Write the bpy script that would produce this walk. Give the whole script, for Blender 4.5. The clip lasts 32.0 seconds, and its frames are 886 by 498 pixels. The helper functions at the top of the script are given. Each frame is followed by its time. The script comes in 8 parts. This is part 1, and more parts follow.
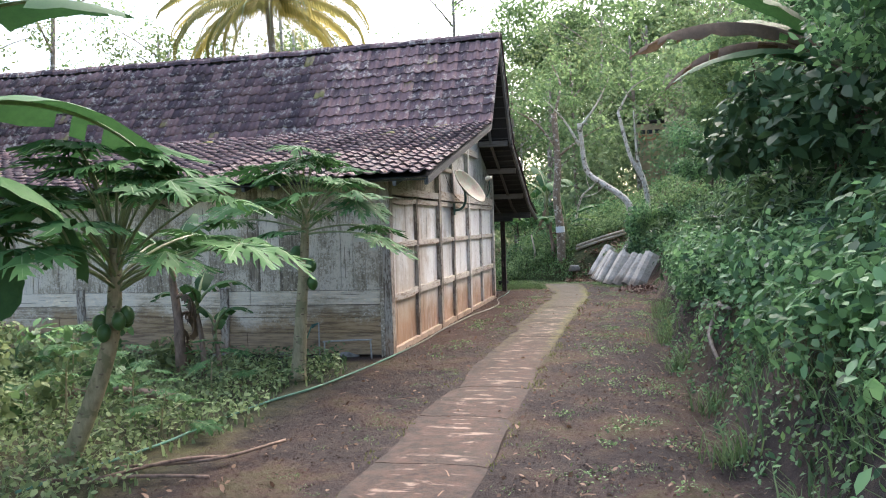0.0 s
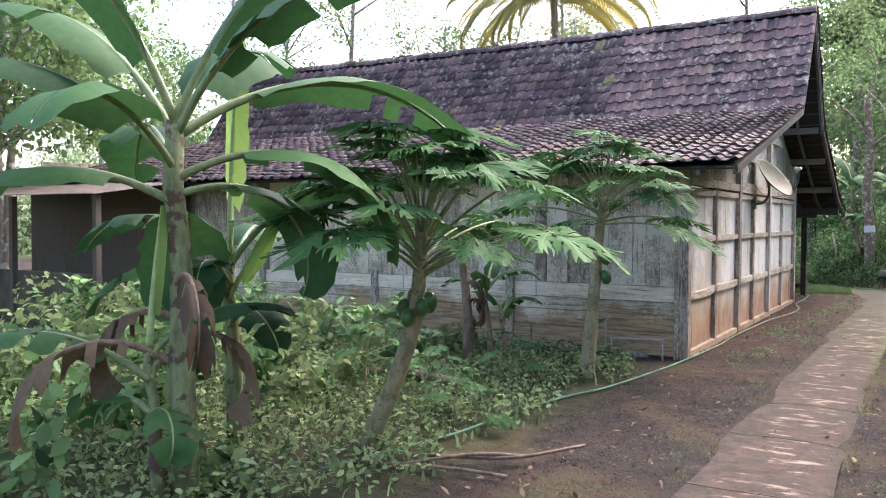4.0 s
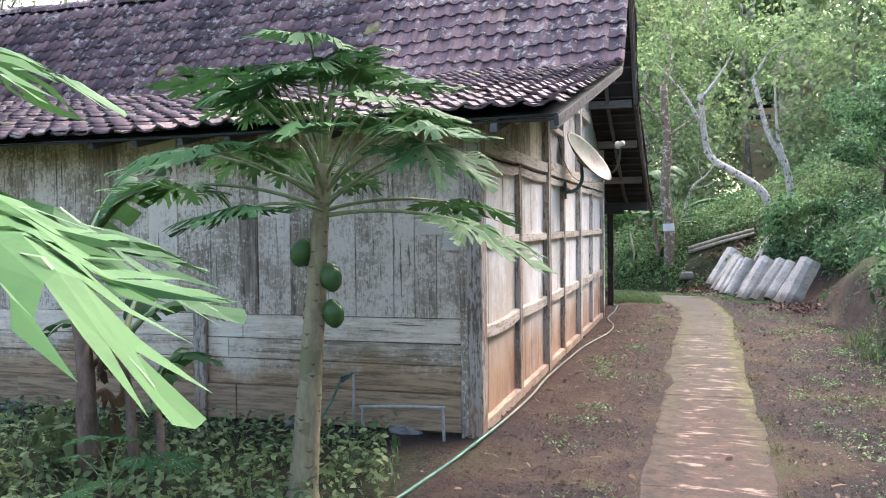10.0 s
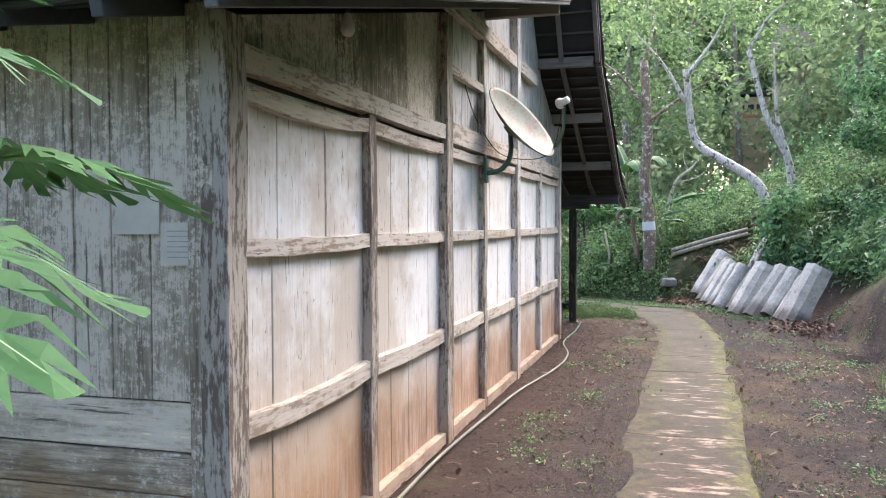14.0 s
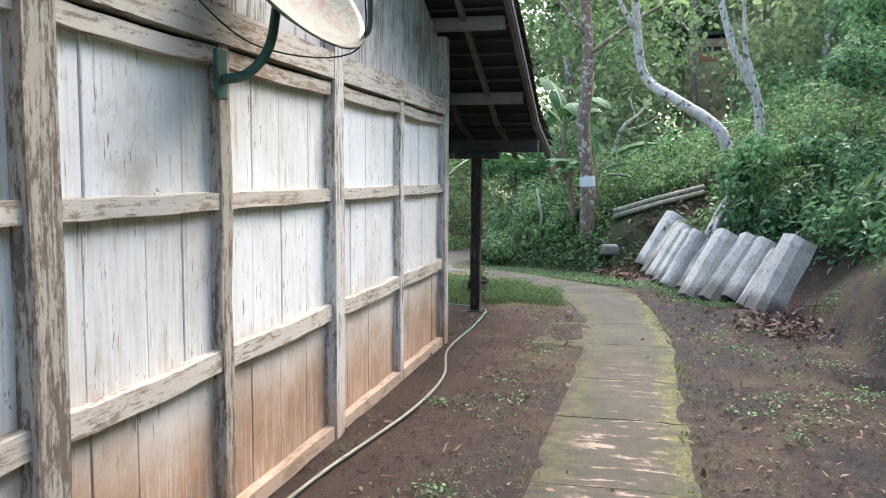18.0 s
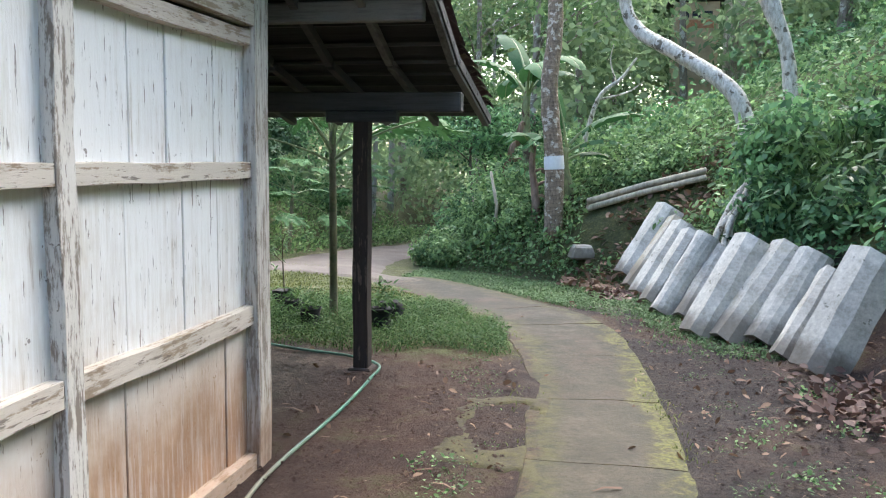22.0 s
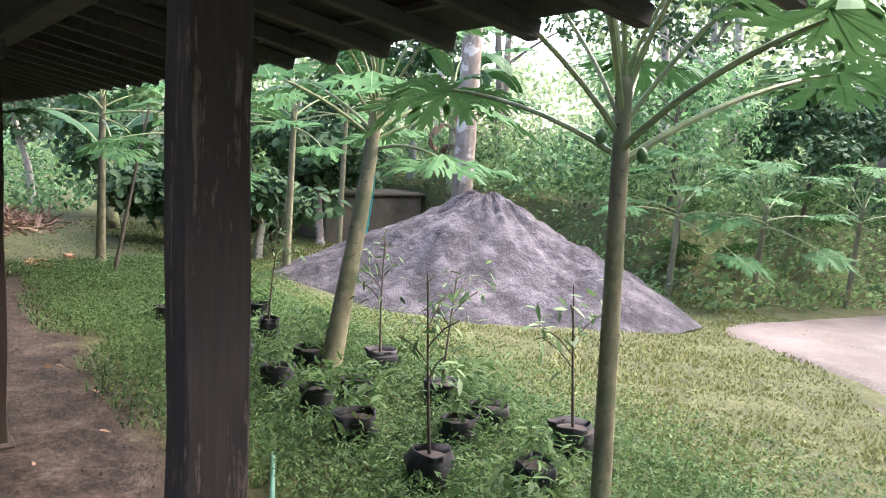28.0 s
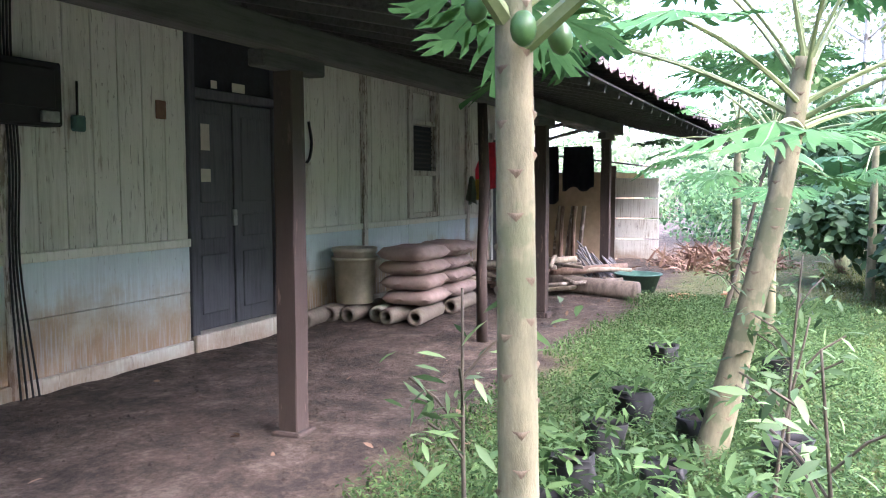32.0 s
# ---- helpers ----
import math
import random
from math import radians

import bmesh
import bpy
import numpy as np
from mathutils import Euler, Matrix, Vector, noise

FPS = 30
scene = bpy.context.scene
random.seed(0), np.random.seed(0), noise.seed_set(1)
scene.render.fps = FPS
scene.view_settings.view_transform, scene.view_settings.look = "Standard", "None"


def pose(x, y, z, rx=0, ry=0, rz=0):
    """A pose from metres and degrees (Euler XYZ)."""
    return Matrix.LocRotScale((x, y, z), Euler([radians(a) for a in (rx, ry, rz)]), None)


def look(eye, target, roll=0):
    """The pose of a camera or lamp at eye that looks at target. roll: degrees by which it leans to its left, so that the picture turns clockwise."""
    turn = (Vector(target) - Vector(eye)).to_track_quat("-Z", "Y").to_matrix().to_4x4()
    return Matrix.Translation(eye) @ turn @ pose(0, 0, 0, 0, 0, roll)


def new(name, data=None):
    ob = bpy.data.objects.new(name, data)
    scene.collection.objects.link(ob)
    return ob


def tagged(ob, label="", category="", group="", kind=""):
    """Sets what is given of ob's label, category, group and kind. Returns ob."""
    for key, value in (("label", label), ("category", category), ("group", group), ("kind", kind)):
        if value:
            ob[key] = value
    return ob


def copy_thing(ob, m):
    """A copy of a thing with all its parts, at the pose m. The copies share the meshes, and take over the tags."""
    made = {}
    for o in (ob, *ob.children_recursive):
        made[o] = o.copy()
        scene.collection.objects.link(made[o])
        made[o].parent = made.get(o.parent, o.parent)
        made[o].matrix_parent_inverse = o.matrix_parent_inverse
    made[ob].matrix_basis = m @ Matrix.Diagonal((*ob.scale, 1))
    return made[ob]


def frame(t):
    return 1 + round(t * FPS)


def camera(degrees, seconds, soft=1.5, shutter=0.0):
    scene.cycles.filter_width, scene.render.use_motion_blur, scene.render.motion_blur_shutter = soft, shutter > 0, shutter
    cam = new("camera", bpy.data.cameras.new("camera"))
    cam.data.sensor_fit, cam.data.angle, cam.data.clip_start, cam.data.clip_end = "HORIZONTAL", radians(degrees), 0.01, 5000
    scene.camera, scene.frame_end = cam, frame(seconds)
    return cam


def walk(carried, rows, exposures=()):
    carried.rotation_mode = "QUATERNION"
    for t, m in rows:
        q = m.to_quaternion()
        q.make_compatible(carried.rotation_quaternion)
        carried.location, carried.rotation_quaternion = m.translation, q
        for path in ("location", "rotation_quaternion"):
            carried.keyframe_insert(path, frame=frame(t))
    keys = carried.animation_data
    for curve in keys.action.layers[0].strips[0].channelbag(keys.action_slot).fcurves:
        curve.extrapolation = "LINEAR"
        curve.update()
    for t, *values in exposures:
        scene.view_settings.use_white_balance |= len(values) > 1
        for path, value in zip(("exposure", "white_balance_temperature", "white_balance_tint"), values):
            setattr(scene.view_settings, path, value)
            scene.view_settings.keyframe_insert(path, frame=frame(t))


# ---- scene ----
cam = camera(55.8, 32.0, soft=1.1)
PATH = [
    (0, (3.229, -10.778, 1.726), (2.748, -8.673, 1.668), -1.7),
    (0.5, (3.199, -10.754, 1.719), (2.703, -8.653, 1.663), -1.8),
    (1, (3.162, -10.769, 1.731), (2.614, -8.681, 1.676), -1.7),
    (1.5, (3.149, -10.805, 1.733), (2.490, -8.749, 1.682), -1.7),
    (2, (3.107, -10.791, 1.747), (2.298, -8.789, 1.700), -1.5),
    (2.5, (3.105, -10.783, 1.744), (2.137, -8.852, 1.703), -1.5),
    (4.5, (2.644, -10.215, 1.720), (1.529, -8.366, 1.643), 0.3),
    (5, (2.587, -9.976, 1.710), (1.543, -8.086, 1.633), 0.2),
    (5.5, (2.469, -9.682, 1.676), (1.531, -7.738, 1.607), -0.3),
    (6, (2.334, -9.306, 1.646), (1.507, -7.313, 1.579), -0.4),
    (6.5, (2.170, -8.939, 1.653), (1.428, -6.912, 1.585), -0.4),
    (7, (1.931, -8.557, 1.649), (1.250, -6.508, 1.582), -0.5),
    (7.5, (1.805, -8.182, 1.659), (1.147, -6.126, 1.590), -0.3),
    (8, (1.717, -7.841, 1.657), (1.076, -5.779, 1.589), -0.6),
    (8.5, (1.652, -7.458, 1.659), (1.014, -5.396, 1.591), -0.6),
    (9, (1.652, -7.035, 1.648), (1.017, -4.972, 1.581), -0.6),
    (9.5, (1.610, -6.600, 1.630), (0.981, -4.535, 1.567), -0.7),
    (10, (1.621, -6.144, 1.617), (0.989, -4.079, 1.557), -0.6),
    (10.5, (1.637, -5.747, 1.604), (1.008, -3.682, 1.551), -0.5),
    (11, (1.637, -5.338, 1.617), (1.009, -3.272, 1.569), -0.4),
    (11.5, (1.679, -4.951, 1.607), (1.053, -2.885, 1.563), -0.3),
    (12, (1.665, -4.531, 1.602), (1.043, -2.462, 1.560), -0.3),
    (12.5, (1.675, -4.078, 1.599), (1.062, -2.008, 1.555), -0.2),
    (13, (1.676, -3.663, 1.590), (1.069, -1.591, 1.541), -0.2),
    (13.5, (1.659, -3.223, 1.590), (1.052, -1.150, 1.534), -0.2),
    (14, (1.685, -2.785, 1.588), (1.082, -0.712, 1.522), -0.2),
    (14.5, (1.665, -2.334, 1.588), (1.076, -0.257, 1.514), -0.3),
    (16.5, (1.751, -0.575, 1.639), (1.251, 1.523, 1.509), 0.2),
    (17, (1.759, -0.135, 1.629), (1.268, 1.962, 1.471), 0.3),
    (17.5, (1.797, 0.346, 1.606), (1.309, 2.442, 1.428), 0.3),
    (18, (1.801, 0.819, 1.611), (1.315, 2.915, 1.422), 0.3),
    (18.5, (1.800, 1.310, 1.621), (1.325, 3.408, 1.426), 0.4),
    (19, (1.825, 1.780, 1.625), (1.366, 3.880, 1.427), 0.6),
    (19.5, (1.797, 2.255, 1.623), (1.353, 4.359, 1.423), 0.6),
    (20, (1.823, 2.757, 1.611), (1.388, 4.863, 1.407), 0.8),
    (20.5, (1.821, 3.231, 1.607), (1.386, 5.336, 1.399), 0.8),
    (21, (1.794, 3.727, 1.584), (1.358, 5.831, 1.365), 0.8),
    (21.5, (1.772, 4.188, 1.575), (1.340, 6.292, 1.347), 0.8),
    (22, (1.740, 4.653, 1.563), (1.312, 6.758, 1.329), 0.7),
    (22.5, (1.766, 5.141, 1.566), (1.333, 7.244, 1.327), 0.6),
    (23, (1.750, 5.630, 1.557), (1.337, 7.640, 1.322), 0.8),
    (23.5, (1.761, 6.101, 1.553), (1.353, 8.045, 1.319), 0.9),
    (24.5, (1.778, 7.048, 1.516), (1.261, 8.967, 1.290), 0.7),
    (26.5, (1.549, 8.887, 1.473), (0.621, 10.646, 1.261), 1.5),
    (27, (1.518, 9.218, 1.502), (0.396, 10.860, 1.287), 1.8),
    (28, (1.328, 9.962, 1.512), (-0.301, 11.096, 1.270), 2.6),
    (28.6, (1.330, 10.291, 1.480), (-0.529, 10.986, 1.237), 2),
    (29, (1.280, 10.545, 1.455), (-0.665, 10.934, 1.218), 1.9),
    (29.4, (1.228, 10.801, 1.377), (-0.758, 10.938, 1.174), 1.7),
    (29.8, (1.186, 11.089, 1.318), (-0.804, 11.015, 1.132), 0.9),
    (30.4, (1.082, 11.543, 1.308), (-0.882, 11.216, 1.119), 0.4),
    (31, (0.875, 12.019, 1.285), (-1.048, 11.497, 1.106), 0.1),
    (31.5, (0.729, 12.389, 1.283), (-1.153, 11.733, 1.111), -0),
    (32, (0.488, 12.782, 1.261), (-1.337, 11.979, 1.106), -0.1),
]
walk(cam, [(t, look(e, a, r)) for t, e, a, r in PATH], exposures=[(0, 2.15, 6500, 15), (6, 2.25, 6450, 17), (12, 2.6, 6350, 18), (17, 2.5, 6150, 11), (21, 2.45, 6100, 9), (22.8, 2.75, 6200, 9), (24.3, 3.15, 6350, 11), (27, 3.4, 6500, 19), (28.2, 3.2, 6300, 21), (29, 3.75, 6050, 17), (29.8, 3.95, 5950, 21), (31, 3.95, 5550, 26), (32, 3.9, 5700, 28)])

# world and light: bright overcast morning under trees
world = bpy.data.worlds.new("sky")
scene.world = world
world.use_nodes = True
wn = world.node_tree.nodes
sky = wn.new("ShaderNodeTexSky")
sky.sky_type = "NISHITA"
sky.sun_disc = False
sky.sun_elevation = radians(46)
sky.sun_rotation = radians(16)
sky.air_density, sky.dust_density, sky.ozone_density = 1.0, 4.0, 1.0
bg = wn["Background"]
bg.inputs["Strength"].default_value = 0.15
world.node_tree.links.new(sky.outputs["Color"], bg.inputs["Color"])
sun_data = bpy.data.lights.new("sun", "SUN")
sun_data.energy, sun_data.angle, sun_data.color = 1.4, radians(80), (1.0, 0.97, 0.92)
sun = new("sun", sun_data)
sun.matrix_world = look((2.1, 7.2, 7.8), (0, 0, 0))

# ---- small helpers ----
RNG = np.random.default_rng(7)


def material(name, build, rough=0.8, metal=0.0):
    m = bpy.data.materials.new(name)
    m.use_nodes = True
    nt = m.node_tree
    b = nt.nodes["Principled BSDF"]
    b.inputs["Roughness"].default_value = rough
    b.inputs["Metallic"].default_value = metal
    build(nt, b)
    return m


def node(nt, kind, **values):
    n = nt.nodes.new(kind)
    for k, v in values.items():
        n.inputs[k.replace("_", " ")].default_value = v
    return n


def coords(nt, scale=(1, 1, 1), space="Object"):
    tc = nt.nodes.new("ShaderNodeTexCoord")
    mp = nt.nodes.new("ShaderNodeMapping")
    mp.inputs["Scale"].default_value = scale
    nt.links.new(tc.outputs[space], mp.inputs["Vector"])
    return mp.outputs["Vector"]


def noise_at(nt, vec, scale, detail=5.0, rough=0.6):
    n = node(nt, "ShaderNodeTexNoise", Scale=scale, Detail=detail, Roughness=rough)
    nt.links.new(vec, n.inputs["Vector"])
    return n.outputs["Fac"]


def ramp(nt, fac, stops):
    r = nt.nodes.new("ShaderNodeValToRGB")
    e = r.color_ramp.elements
    e[0].position, e[0].color = stops[0][0], (*stops[0][1], 1)
    e[1].position, e[1].color = stops[-1][0], (*stops[-1][1], 1)
    for p, c in stops[1:-1]:
        x = e.new(p)
        x.color = (*c, 1)
    nt.links.new(fac, r.inputs["Fac"])
    return r.outputs["Color"]


def mix(nt, fac, a, b, mode="MIX"):
    m = nt.nodes.new("ShaderNodeMix")
    m.data_type, m.blend_type = "RGBA", mode
    for s, v in ((m.inputs["Factor"], fac), (m.inputs["A"], a), (m.inputs["B"], b)):
        if isinstance(v, (int, float)):
            s.default_value = v
        elif isinstance(v, tuple):
            s.default_value = (*v, 1)
        else:
            nt.links.new(v, s)
    return m.outputs["Result"]


def calc(nt, op, a, b=0.0, clamp=False):
    m = nt.nodes.new("ShaderNodeMath")
    m.operation, m.use_clamp = op, clamp
    for s, v in zip(m.inputs, (a, b)):
        if isinstance(v, (int, float)):
            s.default_value = v
        else:
            nt.links.new(v, s)
    return m.outputs["Value"]


def smooth(nt, v, lo, hi):
    m = nt.nodes.new("ShaderNodeMapRange")
    m.interpolation_type = "SMOOTHSTEP"
    m.inputs["From Min"].default_value, m.inputs["From Max"].default_value = lo, hi
    nt.links.new(v, m.inputs["Value"])
    return m.outputs["Result"]


def bump(nt, b, height, strength=0.4, distance=0.01):
    n = node(nt, "ShaderNodeBump", Strength=strength, Distance=distance)
    nt.links.new(height, n.inputs["Height"])
    nt.links.new(n.outputs["Normal"], b.inputs["Normal"])


def paint(nt, b, colour):
    nt.links.new(colour, b.inputs["Base Color"])


def xyz(nt, space="Object"):
    """World places, split."""
    g = nt.nodes.new("ShaderNodeNewGeometry")
    s = nt.nodes.new("ShaderNodeSeparateXYZ")
    nt.links.new(g.outputs["Position"], s.inputs["Vector"])
    return g.outputs["Position"], s.outputs


def chance(nt):
    return nt.nodes.new("ShaderNodeObjectInfo").outputs["Random"]


def island(nt):
    return nt.nodes.new("ShaderNodeNewGeometry").outputs["Random Per Island"]


def grey_boards(name, grain_axis, low=None, pale=1.0):
    """Bare weathered boards: warm grey grain, dark cracks, flaking pale patches."""
    def build(nt, b):
        pos, p = xyz(nt)
        sc = [12, 12, 12]
        sc[grain_axis] = 1.0
        mp = nt.nodes.new("ShaderNodeMapping")
        mp.inputs["Scale"].default_value = sc
        nt.links.new(pos, mp.inputs["Vector"])
        grain = noise_at(nt, mp.outputs["Vector"], 2.5, 8, 0.7)
        sc2 = [34, 34, 34]
        sc2[grain_axis] = 1.4
        m2 = nt.nodes.new("ShaderNodeMapping")
        m2.inputs["Scale"].default_value = sc2
        nt.links.new(pos, m2.inputs["Vector"])
        crack = smooth(nt, noise_at(nt, m2.outputs["Vector"], 1.6, 3, 0.55), 0.64, 0.70)
        flake = noise_at(nt, pos, 30.0, 8, 0.8)
        big = noise_at(nt, pos, 1.3, 5, 0.65)
        rnd = chance(nt)
        f = calc(nt, "ADD", calc(nt, "ADD", calc(nt, "MULTIPLY", grain, 0.6), calc(nt, "MULTIPLY", big, 0.35)), calc(nt, "MULTIPLY", rnd, 0.16))
        col = ramp(nt, f, [(q, tuple(v * pale for v in c)) for q, c in ((0.42, (0.125, 0.098, 0.070)), (0.53, (0.29, 0.238, 0.172)), (0.66, (0.50, 0.425, 0.325)))])
        tiny = noise_at(nt, mp.outputs["Vector"], 9.0, 6, 0.75)
        k = smooth(nt, calc(nt, "ADD", calc(nt, "ADD", calc(nt, "MULTIPLY", flake, 0.50), calc(nt, "MULTIPLY", tiny, 0.35)), calc(nt, "ADD", calc(nt, "MULTIPLY", big, 0.38), calc(nt, "MULTIPLY", rnd, 0.08))), 0.635, 0.69)
        col = mix(nt, calc(nt, "MULTIPLY", k, 0.85), col, (0.72, 0.64, 0.52))
        grime = smooth(nt, calc(nt, "ADD", calc(nt, "MULTIPLY", tiny, 0.6), calc(nt, "MULTIPLY", noise_at(nt, pos, 3.5, 6, 0.7), 0.5)), 0.60, 0.70)
        col = mix(nt, calc(nt, "MULTIPLY", grime, 0.52), col, (0.085, 0.070, 0.052))
        col = mix(nt, calc(nt, "MULTIPLY", crack, 0.75), col, (0.055, 0.045, 0.036))
        if low:
            h = calc(nt, "ADD", p["Z"], calc(nt, "ADD", calc(nt, "MULTIPLY", calc(nt, "SUBTRACT", big, 0.5), 0.7), calc(nt, "MULTIPLY", calc(nt, "SUBTRACT", flake, 0.5), 0.45)))
            col = mix(nt, calc(nt, "MULTIPLY", calc(nt, "SUBTRACT", 1.0, smooth(nt, h, 0.40, 0.66)), 0.88), col, mix(nt, smooth(nt, grain, 0.38, 0.58), (0.19, 0.115, 0.060), low))
        paint(nt, b, col)
        bump(nt, b, calc(nt, "SUBTRACT", calc(nt, "ADD", grain, calc(nt, "MULTIPLY", k, 0.4)), crack), 0.5, 0.004)
    return material(name, build, 0.9)


def wood(name, dark, light, peel=None, rough=0.85, low=None, grain_axis=2, specks=0.0, stain=None, flake=0.0):
    """Weathered boards: grain along one axis, worn paint and a splash of earth near the ground."""
    def build(nt, b):
        pos, p = xyz(nt)
        sc = [14, 14, 14]
        sc[grain_axis] = 0.9
        mp = nt.nodes.new("ShaderNodeMapping")
        mp.inputs["Scale"].default_value = sc
        nt.links.new(pos, mp.inputs["Vector"])
        grain = noise_at(nt, mp.outputs["Vector"], 3.0, 8, 0.7)
        blot = noise_at(nt, pos, 1.7, 5, 0.65)
        rnd = chance(nt)
        f = calc(nt, "ADD", calc(nt, "MULTIPLY", grain, 0.7), calc(nt, "MULTIPLY", blot, 0.45))
        f = calc(nt, "ADD", f, calc(nt, "MULTIPLY", calc(nt, "SUBTRACT", rnd, 0.5), 0.14))
        col = ramp(nt, f, [(0.36, dark), (0.62, light)])
        if peel:
            worn = calc(nt, "ADD", calc(nt, "MULTIPLY", grain, 0.8), calc(nt, "MULTIPLY", blot, 0.5))
            if flake:
                sc3 = [1.0, 1.0, 1.0]
                sc3[grain_axis] = 0.3
                m3 = nt.nodes.new("ShaderNodeMapping")
                m3.inputs["Scale"].default_value = sc3
                nt.links.new(pos, m3.inputs["Vector"])
                worn = calc(nt, "ADD", worn, calc(nt, "MULTIPLY", calc(nt, "SUBTRACT", noise_at(nt, m3.outputs["Vector"], 42.0, 7, 0.75), 0.5), flake))
            k = smooth(nt, worn, peel[1], peel[2])
            col = mix(nt, k, peel[0], col)
        if stain:
            st = smooth(nt, calc(nt, "ADD", noise_at(nt, pos, 0.9, 6, 0.7), calc(nt, "MULTIPLY", smooth(nt, calc(nt, "SUBTRACT", 2.9, p["Y"]), 0.0, 1.2), 0.20)), 0.56, 0.74)
            col = mix(nt, calc(nt, "MULTIPLY", st, 0.75), col, stain)
        if specks:
            sc2 = [42, 42, 42]
            sc2[grain_axis] = 5.0
            m2 = nt.nodes.new("ShaderNodeMapping")
            m2.inputs["Scale"].default_value = sc2
            nt.links.new(pos, m2.inputs["Vector"])
            crack = smooth(nt, noise_at(nt, m2.outputs["Vector"], 1.3, 4, 0.65), 0.62, 0.665)
            dots = smooth(nt, noise_at(nt, pos, 17.0, 4, 0.65), 0.685, 0.71)
            col = mix(nt, calc(nt, "MULTIPLY", calc(nt, "MAXIMUM", crack, dots), specks), col, (0.16, 0.125, 0.10))
        if low:
            wob = calc(nt, "ADD", calc(nt, "MULTIPLY", calc(nt, "SUBTRACT", blot, 0.5), 0.7), calc(nt, "MULTIPLY", calc(nt, "SUBTRACT", grain, 0.5), 0.45))
            h = calc(nt, "ADD", p["Z"], wob)
            col = mix(nt, calc(nt, "MULTIPLY", calc(nt, "MULTIPLY", calc(nt, "SUBTRACT", 1.0, smooth(nt, h, low[1], low[2])), low[3]), calc(nt, "ADD", 0.62, calc(nt, "MULTIPLY", smooth(nt, grain, 0.36, 0.56), 0.38))), col, mix(nt, smooth(nt, h, low[1] * 0.6, low[2] * 0.85), mix(nt, smooth(nt, blot, 0.40, 0.62), tuple(v * 0.78 for v in low[0]), low[0]), (low[0][0] * 1.1, low[0][1] * 1.4, low[0][2] * 1.6)))
        dirt = smooth(nt, noise_at(nt, pos, 75.0, 5, 0.75), 0.52, 0.64)
        col = mix(nt, calc(nt, "MULTIPLY", dirt, 0.20), col, mix(nt, 0.6, col, dark))
        fine = noise_at(nt, mp.outputs["Vector"], 14.0, 5, 0.7)
        col = mix(nt, calc(nt, "MULTIPLY", smooth(nt, fine, 0.54, 0.70), 0.22), col, mix(nt, 0.5, col, dark))
        paint(nt, b, col)
        bump(nt, b, calc(nt, "ADD", grain, calc(nt, "MULTIPLY", fine, 0.5)), 0.55, 0.004)
    return material(name, build, rough)


EARTH = (0.42, 0.218, 0.102)
M_WHITE = wood("limewashed_board", (0.62, 0.58, 0.52), (0.82, 0.81, 0.785), peel=((0.50, 0.44, 0.37), 0.47, 0.56), low=(EARTH, 0.34, 1.02, 0.94), specks=0.78, stain=(0.50, 0.42, 0.325))
M_POSTD = wood("dark_worn_post", (0.19, 0.155, 0.12), (0.44, 0.385, 0.315), peel=((0.15, 0.115, 0.086), 0.56, 0.68), low=(EARTH, 0.05, 0.5, 0.5), specks=0.8, flake=0.9)
M_RAIL = wood("limewashed_rail", (0.36, 0.295, 0.225), (0.60, 0.535, 0.455), peel=((0.30, 0.225, 0.155), 0.53, 0.64), low=(EARTH, 0.1, 0.7, 0.6), grain_axis=1, specks=0.85, flake=0.8)
M_POST = wood("worn_post", (0.30, 0.26, 0.21), (0.66, 0.62, 0.56), peel=((0.25, 0.205, 0.165), 0.53, 0.66), low=(EARTH, 0.05, 0.5, 0.6), specks=0.85, flake=0.8)
M_GREY = grey_boards("grey_board", 2, None, 1.05)
M_GREYH = grey_boards("grey_plank", 0, (0.43, 0.28, 0.145), 1.9)
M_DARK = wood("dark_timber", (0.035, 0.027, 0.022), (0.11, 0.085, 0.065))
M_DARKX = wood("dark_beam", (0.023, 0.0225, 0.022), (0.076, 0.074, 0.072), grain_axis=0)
M_POSTB = wood("brown_porch_post", (0.020, 0.0140, 0.0115), (0.056, 0.040, 0.033), peel=((0.14, 0.098, 0.078), 0.50, 0.57), flake=0.4)
M_BLUE = wood("pale_blue_dado", (0.52, 0.61, 0.63), (0.68, 0.77, 0.79), low=((0.45, 0.29, 0.155), 0.32, 0.66, 0.95), specks=0.3)
M_FRONT = wood("cream_board", (0.54, 0.535, 0.46), (0.79, 0.785, 0.71), peel=((0.46, 0.42, 0.33), 0.50, 0.56), low=((0.42, 0.28, 0.165), 0.02, 0.30, 0.85), specks=0.6)
M_DOOR = wood("grey_door_paint", (0.060, 0.063, 0.074), (0.125, 0.128, 0.142))


def linked(name, bm, mat, parent=None, label="", flat=True):
    me = bpy.data.meshes.new(name)
    bm.to_mesh(me)
    bm.free()
    if not flat:
        for p in me.polygons:
            p.use_smooth = True
    for m in (mat if isinstance(mat, (list, tuple)) else [mat]):
        me.materials.append(m)
    ob = new(name, me)
    if parent:
        ob.parent = parent
    if label:
        ob["label"] = label
    return ob


def part(name, bm, mat, parent, label="", flat=True):
    return linked(name, bm, mat, parent, label, flat)


def thing(name, label, category, group="", kind="", at=(0, 0, 0), rz=0):
    e = new(name)
    e.matrix_world = pose(*at, 0, 0, rz)
    e.empty_display_size = 0.1
    return tagged(e, label, category, group, kind)


